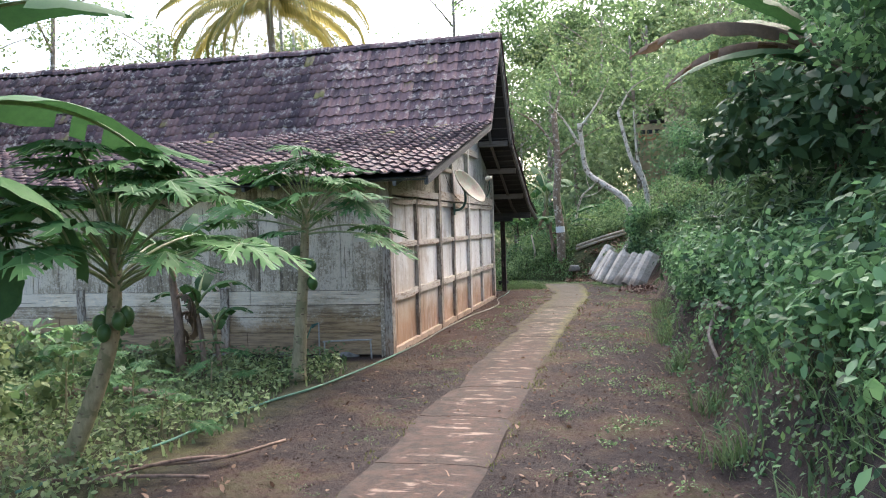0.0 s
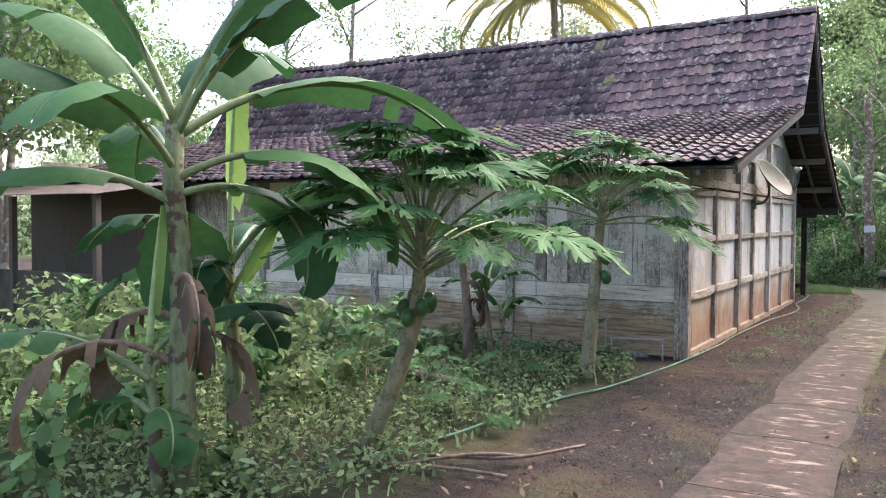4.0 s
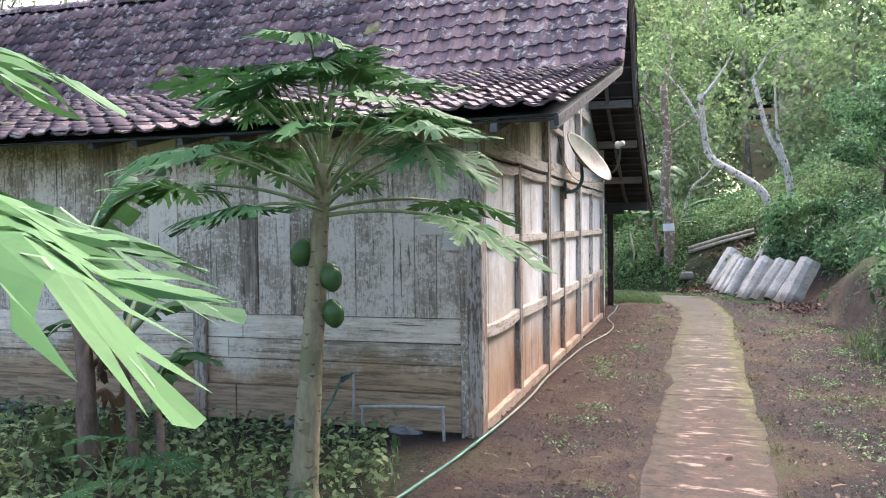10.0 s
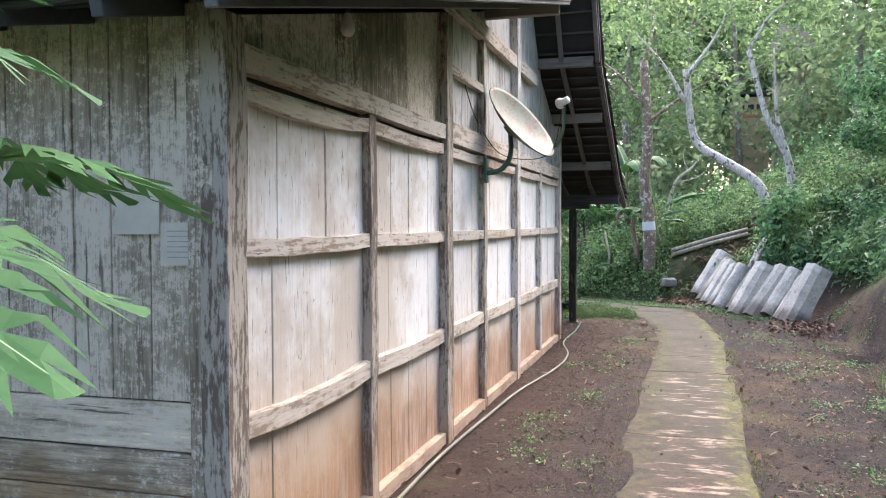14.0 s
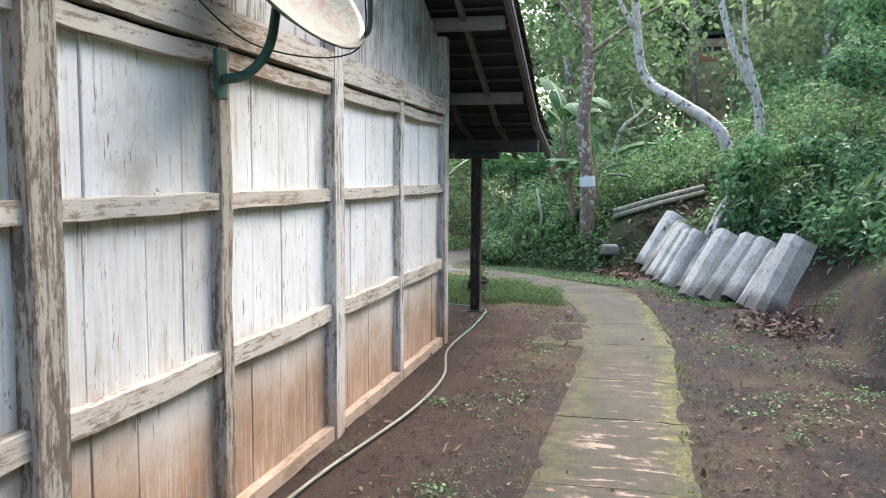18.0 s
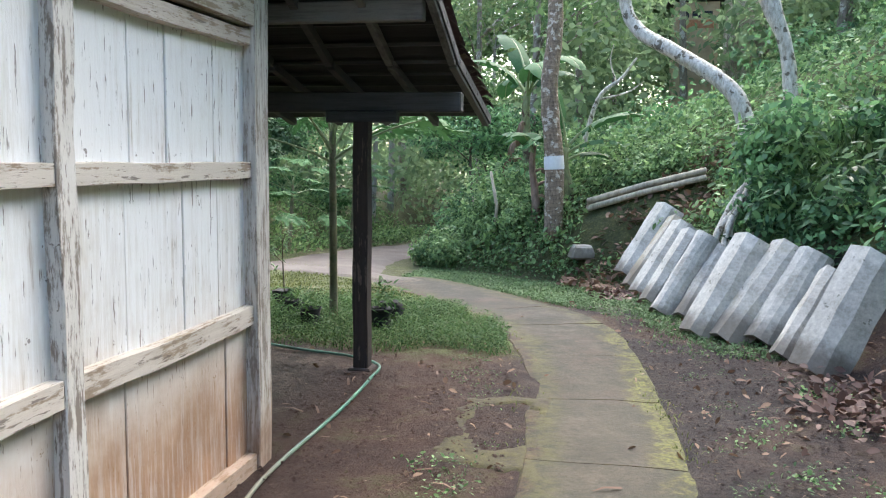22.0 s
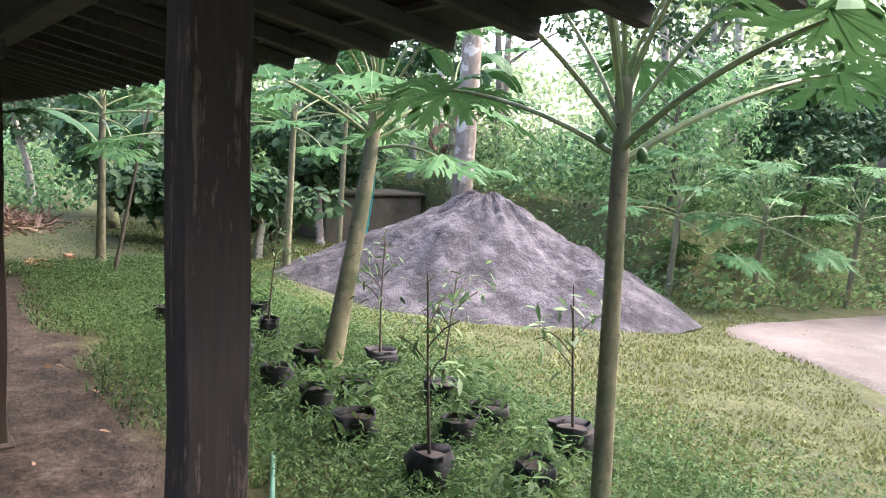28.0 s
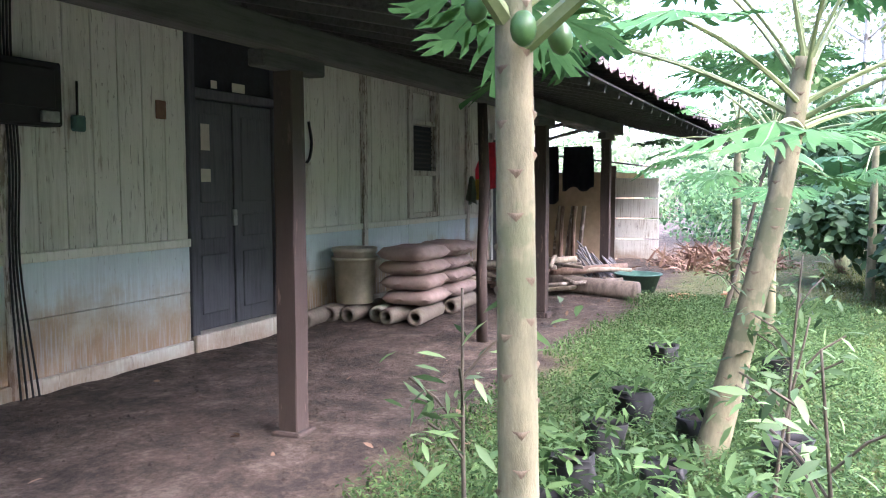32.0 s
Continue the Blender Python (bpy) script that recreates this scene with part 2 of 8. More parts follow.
def box(x0, x1, y0, y1, z0, z1, bm=None, bevel=0.0, jig=0.0):
    bm = bm or bmesh.new()
    vs = [bm.verts.new((x, y, z)) for x in (x0, x1) for y in (y0, y1) for z in (z0, z1)]
    if jig:
        for v in vs:
            v.co += Vector([(random.random() - 0.5) * 2 * jig for _ in range(3)])
    fs = []
    for a in ((0, 1, 3, 2), (4, 6, 7, 5), (0, 4, 5, 1), (2, 3, 7, 6), (0, 2, 6, 4), (1, 5, 7, 3)):
        fs.append(bm.faces.new([vs[i] for i in a]))
    if bevel:
        es = list({e for f in fs for e in f.edges})
        bmesh.ops.bevel(bm, geom=es, offset=bevel, segments=1, affect="EDGES")
    return bm


def beam(a, b, w, h, bm=None, bevel=0.004, up=(0, 0, 1)):
    """A timber from a to b, w wide and h high."""
    bm = bm or bmesh.new()
    a, b = Vector(a), Vector(b)
    d = (b - a).normalized()
    side = d.cross(Vector(up))
    side = side.normalized() if side.length > 1e-4 else Vector((1, 0, 0))
    top = side.cross(d).normalized()
    vs = [bm.verts.new(p + side * sx * w / 2 + top * sz * h / 2) for p in (a, b) for sx in (-1, 1) for sz in (-1, 1)]
    fs = [bm.faces.new([vs[i] for i in q]) for q in ((0, 1, 3, 2), (4, 6, 7, 5), (0, 4, 5, 1), (2, 3, 7, 6), (0, 2, 6, 4), (1, 5, 7, 3))]
    if bevel:
        bmesh.ops.bevel(bm, geom=list({e for f in fs for e in f.edges}), offset=bevel, segments=1, affect="EDGES")
    bmesh.ops.recalc_face_normals(bm, faces=bm.faces)
    return bm


def tube(points, radii, sides=8, bm=None, cap=True, wob=0.0):
    """A tapered round limb through the points."""
    bm = bm or bmesh.new()
    pts = [Vector(p) for p in points]
    rings, n0 = [], None
    for i, p in enumerate(pts):
        d = (pts[min(i + 1, len(pts) - 1)] - pts[max(i - 1, 0)]).normalized()
        if n0 is None:
            n0 = d.orthogonal().normalized()
        n0 = (n0 - d * n0.dot(d)).normalized()
        m = d.cross(n0)
        r = radii[i] if isinstance(radii, (list, tuple)) else radii
        rings.append([bm.verts.new(p + (n0 * math.cos(a) + m * math.sin(a)) * r * (1 + wob * (random.random() - 0.5)))
                      for a in [2 * math.pi * k / sides for k in range(sides)]])
    for q, s in zip(rings, rings[1:]):
        for k in range(sides):
            bm.faces.new((q[k], q[(k + 1) % sides], s[(k + 1) % sides], s[k]))
    if cap:
        bm.faces.new(list(reversed(rings[0])))
        bm.faces.new(rings[-1])
    return bm


def spline(points, n):
    """Catmull-Rom through the points, n steps a span."""
    P = [Vector(p) for p in points]
    P = [P[0] * 2 - P[1]] + P + [P[-1] * 2 - P[-2]]
    out = []
    for i in range(1, len(P) - 2):
        for k in range(n):
            t = k / n
            a, b, c, d = P[i - 1:i + 3]
            out.append(0.5 * ((2 * b) + (c - a) * t + (2 * a - 5 * b + 4 * c - d) * t * t + (3 * b - a - 3 * c + d) * t ** 3))
    return out + [P[-2]]


def lathe(profile, sides=16, bm=None):
    """A turned form about z, from (radius, height) pairs."""
    bm = bm or bmesh.new()
    rings = [[bm.verts.new((r * math.cos(2 * math.pi * k / sides), r * math.sin(2 * math.pi * k / sides), z)) for k in range(sides)] for r, z in profile]
    for q, s in zip(rings, rings[1:]):
        for k in range(sides):
            bm.faces.new((q[k], q[(k + 1) % sides], s[(k + 1) % sides], s[k]))
    return bm


def from_arrays(name, verts, faces, mat, parent=None, label="", smooth_shade=False):
    """A mesh from numpy arrays of places and of equal-sided faces."""
    me = bpy.data.meshes.new(name)
    k = faces.shape[1]
    me.vertices.add(len(verts))
    me.vertices.foreach_set("co", verts.astype(np.float32).ravel())
    me.loops.add(faces.size)
    me.loops.foreach_set("vertex_index", faces.astype(np.int32).ravel())
    me.polygons.add(len(faces))
    me.polygons.foreach_set("loop_start", np.arange(0, faces.size, k, dtype=np.int32))
    me.polygons.foreach_set("loop_total", np.full(len(faces), k, dtype=np.int32))
    if smooth_shade:
        me.polygons.foreach_set("use_smooth", np.ones(len(faces), dtype=bool))
    me.update(calc_edges=True)
    me.validate()
    me.materials.append(mat)
    ob = new(name, me)
    if parent:
        ob.parent = parent
    if label:
        ob["label"] = label
    return ob

# ---- the plan: x across the lane, y along it, z up; the house's back corner is the origin ----
W = 8.54                                    # depth of the gable wall
BAYS = [0.0, 1.53, 3.02, 4.20, 5.60, 7.03, W]
Z_B, Z_A, Z_C = 0.79, 1.495, 2.14           # rails
HL = 13.2                                   # length of the house
OV = 0.72                                   # roof overhang past the gable wall
PY = 10.43                                  # line of the porch posts
# roof line, back eave to front eave
ROOF = [(-0.49, 2.38), (4.54, 3.60), (5.90, 5.47), (7.24, 3.52), (10.15, 2.26), (11.62, 1.94)]
PATH_LINE = [(1.85, -16, 0), (1.75, -9, 0), (1.73, -5.5, 0), (1.72, -2.2, 0), (1.68, 0, 0), (1.70, 5, 0), (1.74, 8.7, 0), (1.60, 10.6, 0), (1.35, 12.0, 0), (0.85, 13.3, 0), (0.0, 14.6, 0), (-0.64, 15.45, 0), (-1.38, 16.25, 0), (-2.2, 17.0, 0)]
# END PLAN


def bank_edge(y):
    return np.interp(y, [-60, -6, 1, 7, 9.3, 11.2, 12.1, 12.7, 13.7, 15.1, 16.0, 16.6, 17.1, 18.8, 21, 25, 32, 60], [4.6, 4.15, 3.78, 3.85, 3.8, 3.38, 3.0, 2.66, 2.46, 2.25, 1.8, 1.2, 0.2, -1.35, -2.1, -2.3, -2.5, -4]) + 0.05 * np.sin(y * 1.9)


def ground_z(x, y):
    """Height of the ground: level yard, a cut bank beside the lane, a wooded hill beyond, a fall towards the road."""
    x, y = np.asarray(x, float), np.asarray(y, float)
    base = -0.06 * np.clip(y - 12.8, 0, 18)
    d = np.clip(x - bank_edge(y), 0, None)
    cut = np.clip((11.2 - y) / 2.0, 0, 1)
    steep = np.minimum(d * 2.2, 0.95) * cut + np.minimum(d * 0.55, 0.6) * (1 - cut)
    bank = steep + np.clip(d - 0.5, 0, 2.2) * (0.5 + 0.35 * cut) + np.clip(d - 2.7, 0, 60) * 0.46
    left = np.clip(-5.25 - x, 0, None) * np.clip((y - 18.4) / 1.2, 0, 1)
    bank2 = np.minimum(left * 0.75, 1.1) + np.clip(left - 1.5, 0, 40) * 0.06
    z = base + bank + bank2
    ditch = -0.10 * np.exp(-((x - bank_edge(y) + 0.22) / 0.2) ** 2) * (y < 8)
    return z + ditch + 0.015 * np.sin(x * 2.1 + y) * np.sin(y * 1.7)


def build_ground():
    xs = np.concatenate([[-400, -150, -70, -40, -28], np.arange(-22, -6, 0.4), np.arange(-6, 8, 0.12), np.arange(8, 24, 0.5), [28, 40, 70, 150, 400]])
    ys = np.concatenate([[-400, -150, -70, -40, -25], np.arange(-18, -11, 0.5), np.arange(-11, 20, 0.12), np.arange(20, 36, 0.5), [40, 70, 150, 400]])
    X, Y = np.meshgrid(xs, ys)
    Z = ground_z(X, Y)
    near = ((np.abs(X) < 12) & (np.abs(Y - 4) < 18)) * np.clip((np.abs(X - np.interp(Y, [p[1] for p in PATH_LINE], [p[0] for p in PATH_LINE])) - 0.42) / 0.35, 0.0, 1.0)
    for f, a in ((3.1, 0.012), (7.7, 0.008), (15.0, 0.005)):
        Z = Z + near * a * np.sin(X * f + 1.3 * np.sin(Y * f * 0.6)) * np.cos(Y * f * 0.83 + np.sin(X * f * 0.4))
    Z = Z - 0.012 * (np.abs(X - np.interp(Y, [p[1] for p in PATH_LINE], [p[0] for p in PATH_LINE])) < 0.36)
    nx, ny = len(xs), len(ys)
    idx = np.arange(nx * ny).reshape(ny, nx)
    faces = np.stack([idx[:-1, :-1], idx[:-1, 1:], idx[1:, 1:], idx[1:, :-1]], -1).reshape(-1, 4)
    ob = from_arrays("ground", np.stack([X, Y, Z], -1).reshape(-1, 3), faces, M_GROUND, smooth_shade=True)
    return tagged(ob, "reddish brown earth yard with patchy grass and leaf litter", "ground", kind="structure")


def ground_nodes(nt, b):
    pos, p = xyz(nt)
    big = noise_at(nt, pos, 0.7, 5, 0.6)
    mid = noise_at(nt, pos, 4.0, 7, 0.7)
    fine = noise_at(nt, pos, 30.0, 8, 0.78)
    grit = noise_at(nt, pos, 110.0, 4, 0.7)
    mixed = calc(nt, "ADD", calc(nt, "ADD", calc(nt, "MULTIPLY", mid, 0.40), calc(nt, "MULTIPLY", fine, 0.45)), calc(nt, "MULTIPLY", grit, 0.20))
    soil = ramp(nt, mixed, [(0.42, (0.0060, 0.0040, 0.0032)), (0.49, (0.0170, 0.0108, 0.0082)), (0.56, (0.032, 0.0203, 0.0153)), (0.65, (0.078, 0.052, 0.040))])
    red = mix(nt, smooth(nt, big, 0.45, 0.65), soil, mix(nt, 0.5, soil, (0.125, 0.062, 0.039)))
    bare = calc(nt, "MULTIPLY", smooth(nt, calc(nt, "SUBTRACT", 1.6, p["X"]), 0.0, 1.2), smooth(nt, p["Y"], -1.0, 1.5))
    red = mix(nt, calc(nt, "MULTIPLY", bare, 0.5), red, mix(nt, 0.5, soil, (0.118, 0.052, 0.030)))
    litter = smooth(nt, noise_at(nt, pos, 26.0, 3, 0.5), 0.65, 0.70)
    col = mix(nt, calc(nt, "MULTIPLY", litter, 0.5), red, (0.20, 0.14, 0.085))
    moss = smooth(nt, calc(nt, "ADD", calc(nt, "ADD", big, calc(nt, "MULTIPLY", mid, 0.5)), calc(nt, "MULTIPLY", fine, 0.35)), 0.96, 1.12)
    col = mix(nt, calc(nt, "MULTIPLY", moss, 0.6), col, (0.060, 0.072, 0.020))
    # dry dust under the porch roof, its colour also raised against the shade there
    dry = calc(nt, "MULTIPLY", smooth(nt, calc(nt, "SUBTRACT", calc(nt, "MULTIPLY", mid, 0.5), p["X"]), 0.2, 0.9), calc(nt, "MULTIPLY", smooth(nt, p["Y"], 8.3, 8.6), smooth(nt, calc(nt, "SUBTRACT", 11.5, p["Y"]), 0.0, 0.7)))
    lit_dust = ramp(nt, calc(nt, "ADD", calc(nt, "MULTIPLY", mid, 0.6), calc(nt, "MULTIPLY", fine, 0.45)), [(0.40, (0.014, 0.010, 0.0075)), (0.49, (0.046, 0.033, 0.024)), (0.56, (0.088, 0.065, 0.048)), (0.64, (0.165, 0.130, 0.100))])
    col = mix(nt, dry, col, lit_dust)
    # grass grows past the porch, in the garden behind the house and on the bank
    lawn = calc(nt, "SUBTRACT", calc(nt, "SUBTRACT", 1.45, calc(nt, "MULTIPLY", calc(nt, "SUBTRACT", p["Y"], 12.0), 0.6)), calc(nt, "ADD", p["X"], calc(nt, "MULTIPLY", mid, 0.6)))
    yard = calc(nt, "MULTIPLY", smooth(nt, calc(nt, "ADD", p["Y"], calc(nt, "MULTIPLY", mid, 0.9)), PY + 0.95, PY + 1.5), calc(nt, "MAXIMUM", smooth(nt, lawn, -0.2, 0.3), calc(nt, "MULTIPLY", smooth(nt, p["Y"], 13.6, 15.5), 0.75)))
    garden = calc(nt, "MULTIPLY", smooth(nt, calc(nt, "SUBTRACT", calc(nt, "MULTIPLY", mid, 0.8), calc(nt, "ADD", p["X"], 0.2)), 0.0, 0.6), smooth(nt, calc(nt, "SUBTRACT", -0.3, p["Y"]), 0.0, 0.5))
    hill = smooth(nt, calc(nt, "ADD", p["Z"], calc(nt, "MULTIPLY", calc(nt, "SUBTRACT", mid, 0.5), 0.8)), 0.55, 1.0)
    green = calc(nt, "MAXIMUM", calc(nt, "MAXIMUM", yard, calc(nt, "MULTIPLY", garden, 0.5)), hill)
    gcol = ramp(nt, calc(nt, "ADD", calc(nt, "MULTIPLY", mid, 0.4), calc(nt, "MULTIPLY", fine, 0.6)), [(0.36, (0.030, 0.042, 0.012)), (0.52, (0.095, 0.118, 0.032)), (0.68, (0.22, 0.225, 0.072))])
    col = mix(nt, calc(nt, "MULTIPLY", green, calc(nt, "ADD", 0.45, calc(nt, "MULTIPLY", fine, 0.6)), True), col, gcol)
    paint(nt, b, col)
    bump(nt, b, calc(nt, "ADD", calc(nt, "ADD", fine, calc(nt, "MULTIPLY", grit, 0.4)), calc(nt, "MULTIPLY", mid, 1.5)), 0.9, 0.03)


M_GROUND = material("earth", ground_nodes, 0.95)


def concrete_nodes(nt, b):
    pos, p = xyz(nt)
    rnd = chance(nt)
    n1 = noise_at(nt, pos, 2.2, 6, 0.65)
    n2 = noise_at(nt, pos, 40.0, 5, 0.7)
    n3 = noise_at(nt, pos, 7.0, 6, 0.7)
    mp = nt.nodes.new("ShaderNodeMapping")
    mp.inputs["Scale"].default_value = (1.6, 6.5, 1.0)
    nt.links.new(pos, mp.inputs["Vector"])
    streak = noise_at(nt, mp.outputs["Vector"], 1.5, 5, 0.6)
    uv = nt.nodes.new("ShaderNodeUVMap")
    s = nt.nodes.new("ShaderNodeSeparateXYZ")
    nt.links.new(uv.outputs["UV"], s.inputs["Vector"])
    u = calc(nt, "ADD", s.outputs["X"], calc(nt, "ADD", calc(nt, "MULTIPLY", calc(nt, "SUBTRACT", n1, 0.5), 0.45), calc(nt, "MULTIPLY", calc(nt, "SUBTRACT", n3, 0.5), 0.25)))
    base = ramp(nt, calc(nt, "ADD", calc(nt, "ADD", calc(nt, "MULTIPLY", n1, 0.45), calc(nt, "MULTIPLY", n3, 0.3)), calc(nt, "MULTIPLY", n2, 0.3)), [(0.43, (0.018, 0.015, 0.010)), (0.52, (0.042, 0.036, 0.023)), (0.61, (0.092, 0.079, 0.056))])
    # earth trodden over the slabs on the uphill stretch
    soil = ramp(nt, calc(nt, "ADD", calc(nt, "MULTIPLY", n3, 0.6), calc(nt, "MULTIPLY", n2, 0.45)), [(0.42, (0.020, 0.0117, 0.0088)), (0.62, (0.104, 0.053, 0.035))])
    earthy = calc(nt, "MULTIPLY", smooth(nt, calc(nt, "SUBTRACT", 5.0, p["Y"]), 0.0, 5.0), calc(nt, "ADD", 0.60, calc(nt, "MULTIPLY", n1, 0.7)))
    col = mix(nt, calc(nt, "MINIMUM", earthy, 0.92), base, soil)
    # pale streaks across the middle band of the slabs
    worn = calc(nt, "MULTIPLY", smooth(nt, calc(nt, "ADD", streak, calc(nt, "MULTIPLY", n1, 0.5)), 0.80, 0.88), smooth(nt, calc(nt, "SUBTRACT", 9.0, p["Y"]), 0.0, 3.0))
    mid_band = calc(nt, "MULTIPLY", smooth(nt, u, 0.22, 0.42), smooth(nt, calc(nt, "SUBTRACT", 0.95, u), 0.0, 0.15))
    col = mix(nt, calc(nt, "MULTIPLY", calc(nt, "MULTIPLY", worn, mid_band), 0.85), col, (0.27, 0.188, 0.138))
    algae = calc(nt, "MULTIPLY", smooth(nt, p["Y"], 1.0, 6.0), smooth(nt, calc(nt, "SUBTRACT", 13.0, p["Y"]), 0.0, 3.0))
    col = mix(nt, calc(nt, "MULTIPLY", algae, calc(nt, "ADD", 0.20, calc(nt, "MULTIPLY", n1, 0.55))), col, (0.080, 0.068, 0.044))
    damp = smooth(nt, noise_at(nt, pos, 1.1, 6, 0.7), 0.47, 0.60)
    col = mix(nt, calc(nt, "MULTIPLY", damp, 0.55), col, mix(nt, 0.5, soil, (0.040, 0.034, 0.022)))
    rim = smooth(nt, calc(nt, "MULTIPLY", calc(nt, "ABSOLUTE", calc(nt, "SUBTRACT", u, 0.52)), 2.0), 0.38, 0.85)
    col = mix(nt, calc(nt, "MULTIPLY", rim, calc(nt, "MULTIPLY", smooth(nt, p["Y"], -3.0, 5.0), 0.62)), col, mix(nt, smooth(nt, n3, 0.42, 0.58), (0.038, 0.039, 0.013), (0.088, 0.085, 0.020)))
    # soil creeps over both borders, yellow moss along the bank side and in tufts
    ends = calc(nt, "MAXIMUM", smooth(nt, calc(nt, "SUBTRACT", 0.14, u), 0.0, 0.10), smooth(nt, u, 0.97, 1.06))
    col = mix(nt, calc(nt, "MULTIPLY", ends, 0.9), col, soil)
    trod = calc(nt, "MAXIMUM", smooth(nt, calc(nt, "SUBTRACT", 0.34, u), 0.0, 0.22), smooth(nt, u, 0.78, 1.0))
    trod = calc(nt, "MULTIPLY", trod, smooth(nt, calc(nt, "SUBTRACT", 7.0, p["Y"]), 0.0, 4.0))
    col = mix(nt, calc(nt, "MULTIPLY", trod, 0.8), col, mix(nt, smooth(nt, n3, 0.40, 0.60), (0.026, 0.017, 0.012), (0.068, 0.042, 0.030)))
    mosscol = ramp(nt, n2, [(0.38, (0.055, 0.056, 0.018)), (0.62, (0.175, 0.165, 0.038))])
    along = calc(nt, "MULTIPLY", smooth(nt, p["Y"], -1.0, 3.0), smooth(nt, calc(nt, "SUBTRACT", 13.2, p["Y"]), 0.0, 1.2))
    mo = calc(nt, "MULTIPLY", smooth(nt, u, 0.74, 0.90), smooth(nt, calc(nt, "ADD", n3, calc(nt, "MULTIPLY", n1, 0.6)), 0.66, 0.86))
    mo = calc(nt, "MULTIPLY", mo, calc(nt, "MULTIPLY", along, 0.92))
    lefty = calc(nt, "MULTIPLY", smooth(nt, calc(nt, "SUBTRACT", 0.34, u), 0.0, 0.16), smooth(nt, n3, 0.42, 0.56))
    col = mix(nt, calc(nt, "MULTIPLY", calc(nt, "MULTIPLY", lefty, along), 0.5), col, (0.082, 0.080, 0.024))
    col = mix(nt, mo, col, mosscol)
    grit = noise_at(nt, pos, 24.0, 8, 0.8)
    col = mix(nt, calc(nt, "MULTIPLY", smooth(nt, grit, 0.50, 0.60), 0.6), col, (0.040, 0.031, 0.023))
    pale = smooth(nt, noise_at(nt, pos, 55.0, 4, 0.7), 0.62, 0.70)
    col = mix(nt, calc(nt, "MULTIPLY", pale, 0.35), col, (0.26, 0.21, 0.17))
    col = mix(nt, calc(nt, "MULTIPLY", smooth(nt, noise_at(nt, pos, 3.2, 6, 0.75), 0.40, 0.62), 0.30), col, (0.030, 0.027, 0.019))
    # the palest parts of the same streaks
    pale_streak = calc(nt, "MULTIPLY", calc(nt, "MULTIPLY", worn, mid_band), smooth(nt, n3, 0.44, 0.54))
    col = mix(nt, calc(nt, "MULTIPLY", pale_streak, 0.7), col, (0.36, 0.275, 0.21))
    paint(nt, b, col)
    bump(nt, b, calc(nt, "ADD", calc(nt, "ADD", n2, grit), calc(nt, "ADD", n1, n3)), 0.6, 0.012)


M_PATH = material("mossy_concrete", concrete_nodes, 0.9)

build_ground()


def lane():
    line = spline(PATH_LINE, 60)
    top = thing("pavement", "narrow mossy concrete footpath beside the house", "path", kind="structure")
    # even steps along the line
    out, acc, last = [line[0]], 0.0, line[0]
    for q in line[1:]:
        acc += (q - last).length
        last = q
        if acc >= 0.12:
            out.append(q)
            acc = 0.0
    k, slabs = 0, []
    step = 9
    while k + step < len(out):
        slabs.append(out[k:k + step + 1])
        k += step
    for q in slabs:
        bm = bmesh.new()
        uv = bm.loops.layers.uv.new("UVMap")
        dev = (random.random() - 0.5) * 0.012
        rows = []
        for i, c in enumerate(q):
            d = (q[min(i + 1, len(q) - 1)] - q[max(i - 1, 0)]).normalized()
            s = Vector((d.y, -d.x, 0))
            cc = c + d * (0.005 if i == 0 else -0.005 if i == len(q) - 1 else 0)
            wide = 0.46 + 0.10 * smoothstep(10, 12.5, c.y)
            r = []
            for u in (-1, -0.92, -0.78, -0.6, -0.3, 0, 0.3, 0.6, 0.78, 0.92, 1):
                e = wide * u + (0.05 * noise.noise(Vector((c.y * 0.9, u * 5, 0))) + 0.018 * noise.noise(Vector((c.y * 5.1, u * 5, 3))) if abs(u) > 0.9 else 0)
                z = float(ground_z(cc.x, cc.y)) + 0.010 + dev * 0.3 + 0.003 * math.sin(c.y * 5 + u * 4) - (0.05 if abs(u) == 1 else 0.0)
                z -= max(0.0, 0.25 + noise.noise(Vector((c.y * 0.8, u * 2.2, 9))) + 0.5 * noise.noise(Vector((c.y * 3.1, u * 5, 2)))) * 0.055 * max(0.0, abs(u) - 0.45) * (1.0 if c.y < 10.5 else 0.4)
                r.append((bm.verts.new((cc.x + s.x * e, cc.y + s.y * e, z)), (u + 1) / 2, i / 8))
            rows.append(r)
        for a, c in zip(rows, rows[1:]):
            for j in range(10):
                f = bm.faces.new((a[j][0], a[j + 1][0], c[j + 1][0], c[j][0]))
                for lp, w in zip(f.loops, (a[j], a[j + 1], c[j + 1], c[j])):
                    lp[uv].uv = (w[1], w[2])
        for r, flip in ((rows[0], False), (rows[-1], True)):
            low = [bm.verts.new(v[0].co - Vector((0, 0, 0.1))) for v in r]
            for j in range(10):
                bm.faces.new((r[j][0], low[j], low[j + 1], r[j + 1][0]))
        bmesh.ops.recalc_face_normals(bm, faces=bm.faces)
        part("concrete_slab", bm, M_PATH, top)
    apron(top)


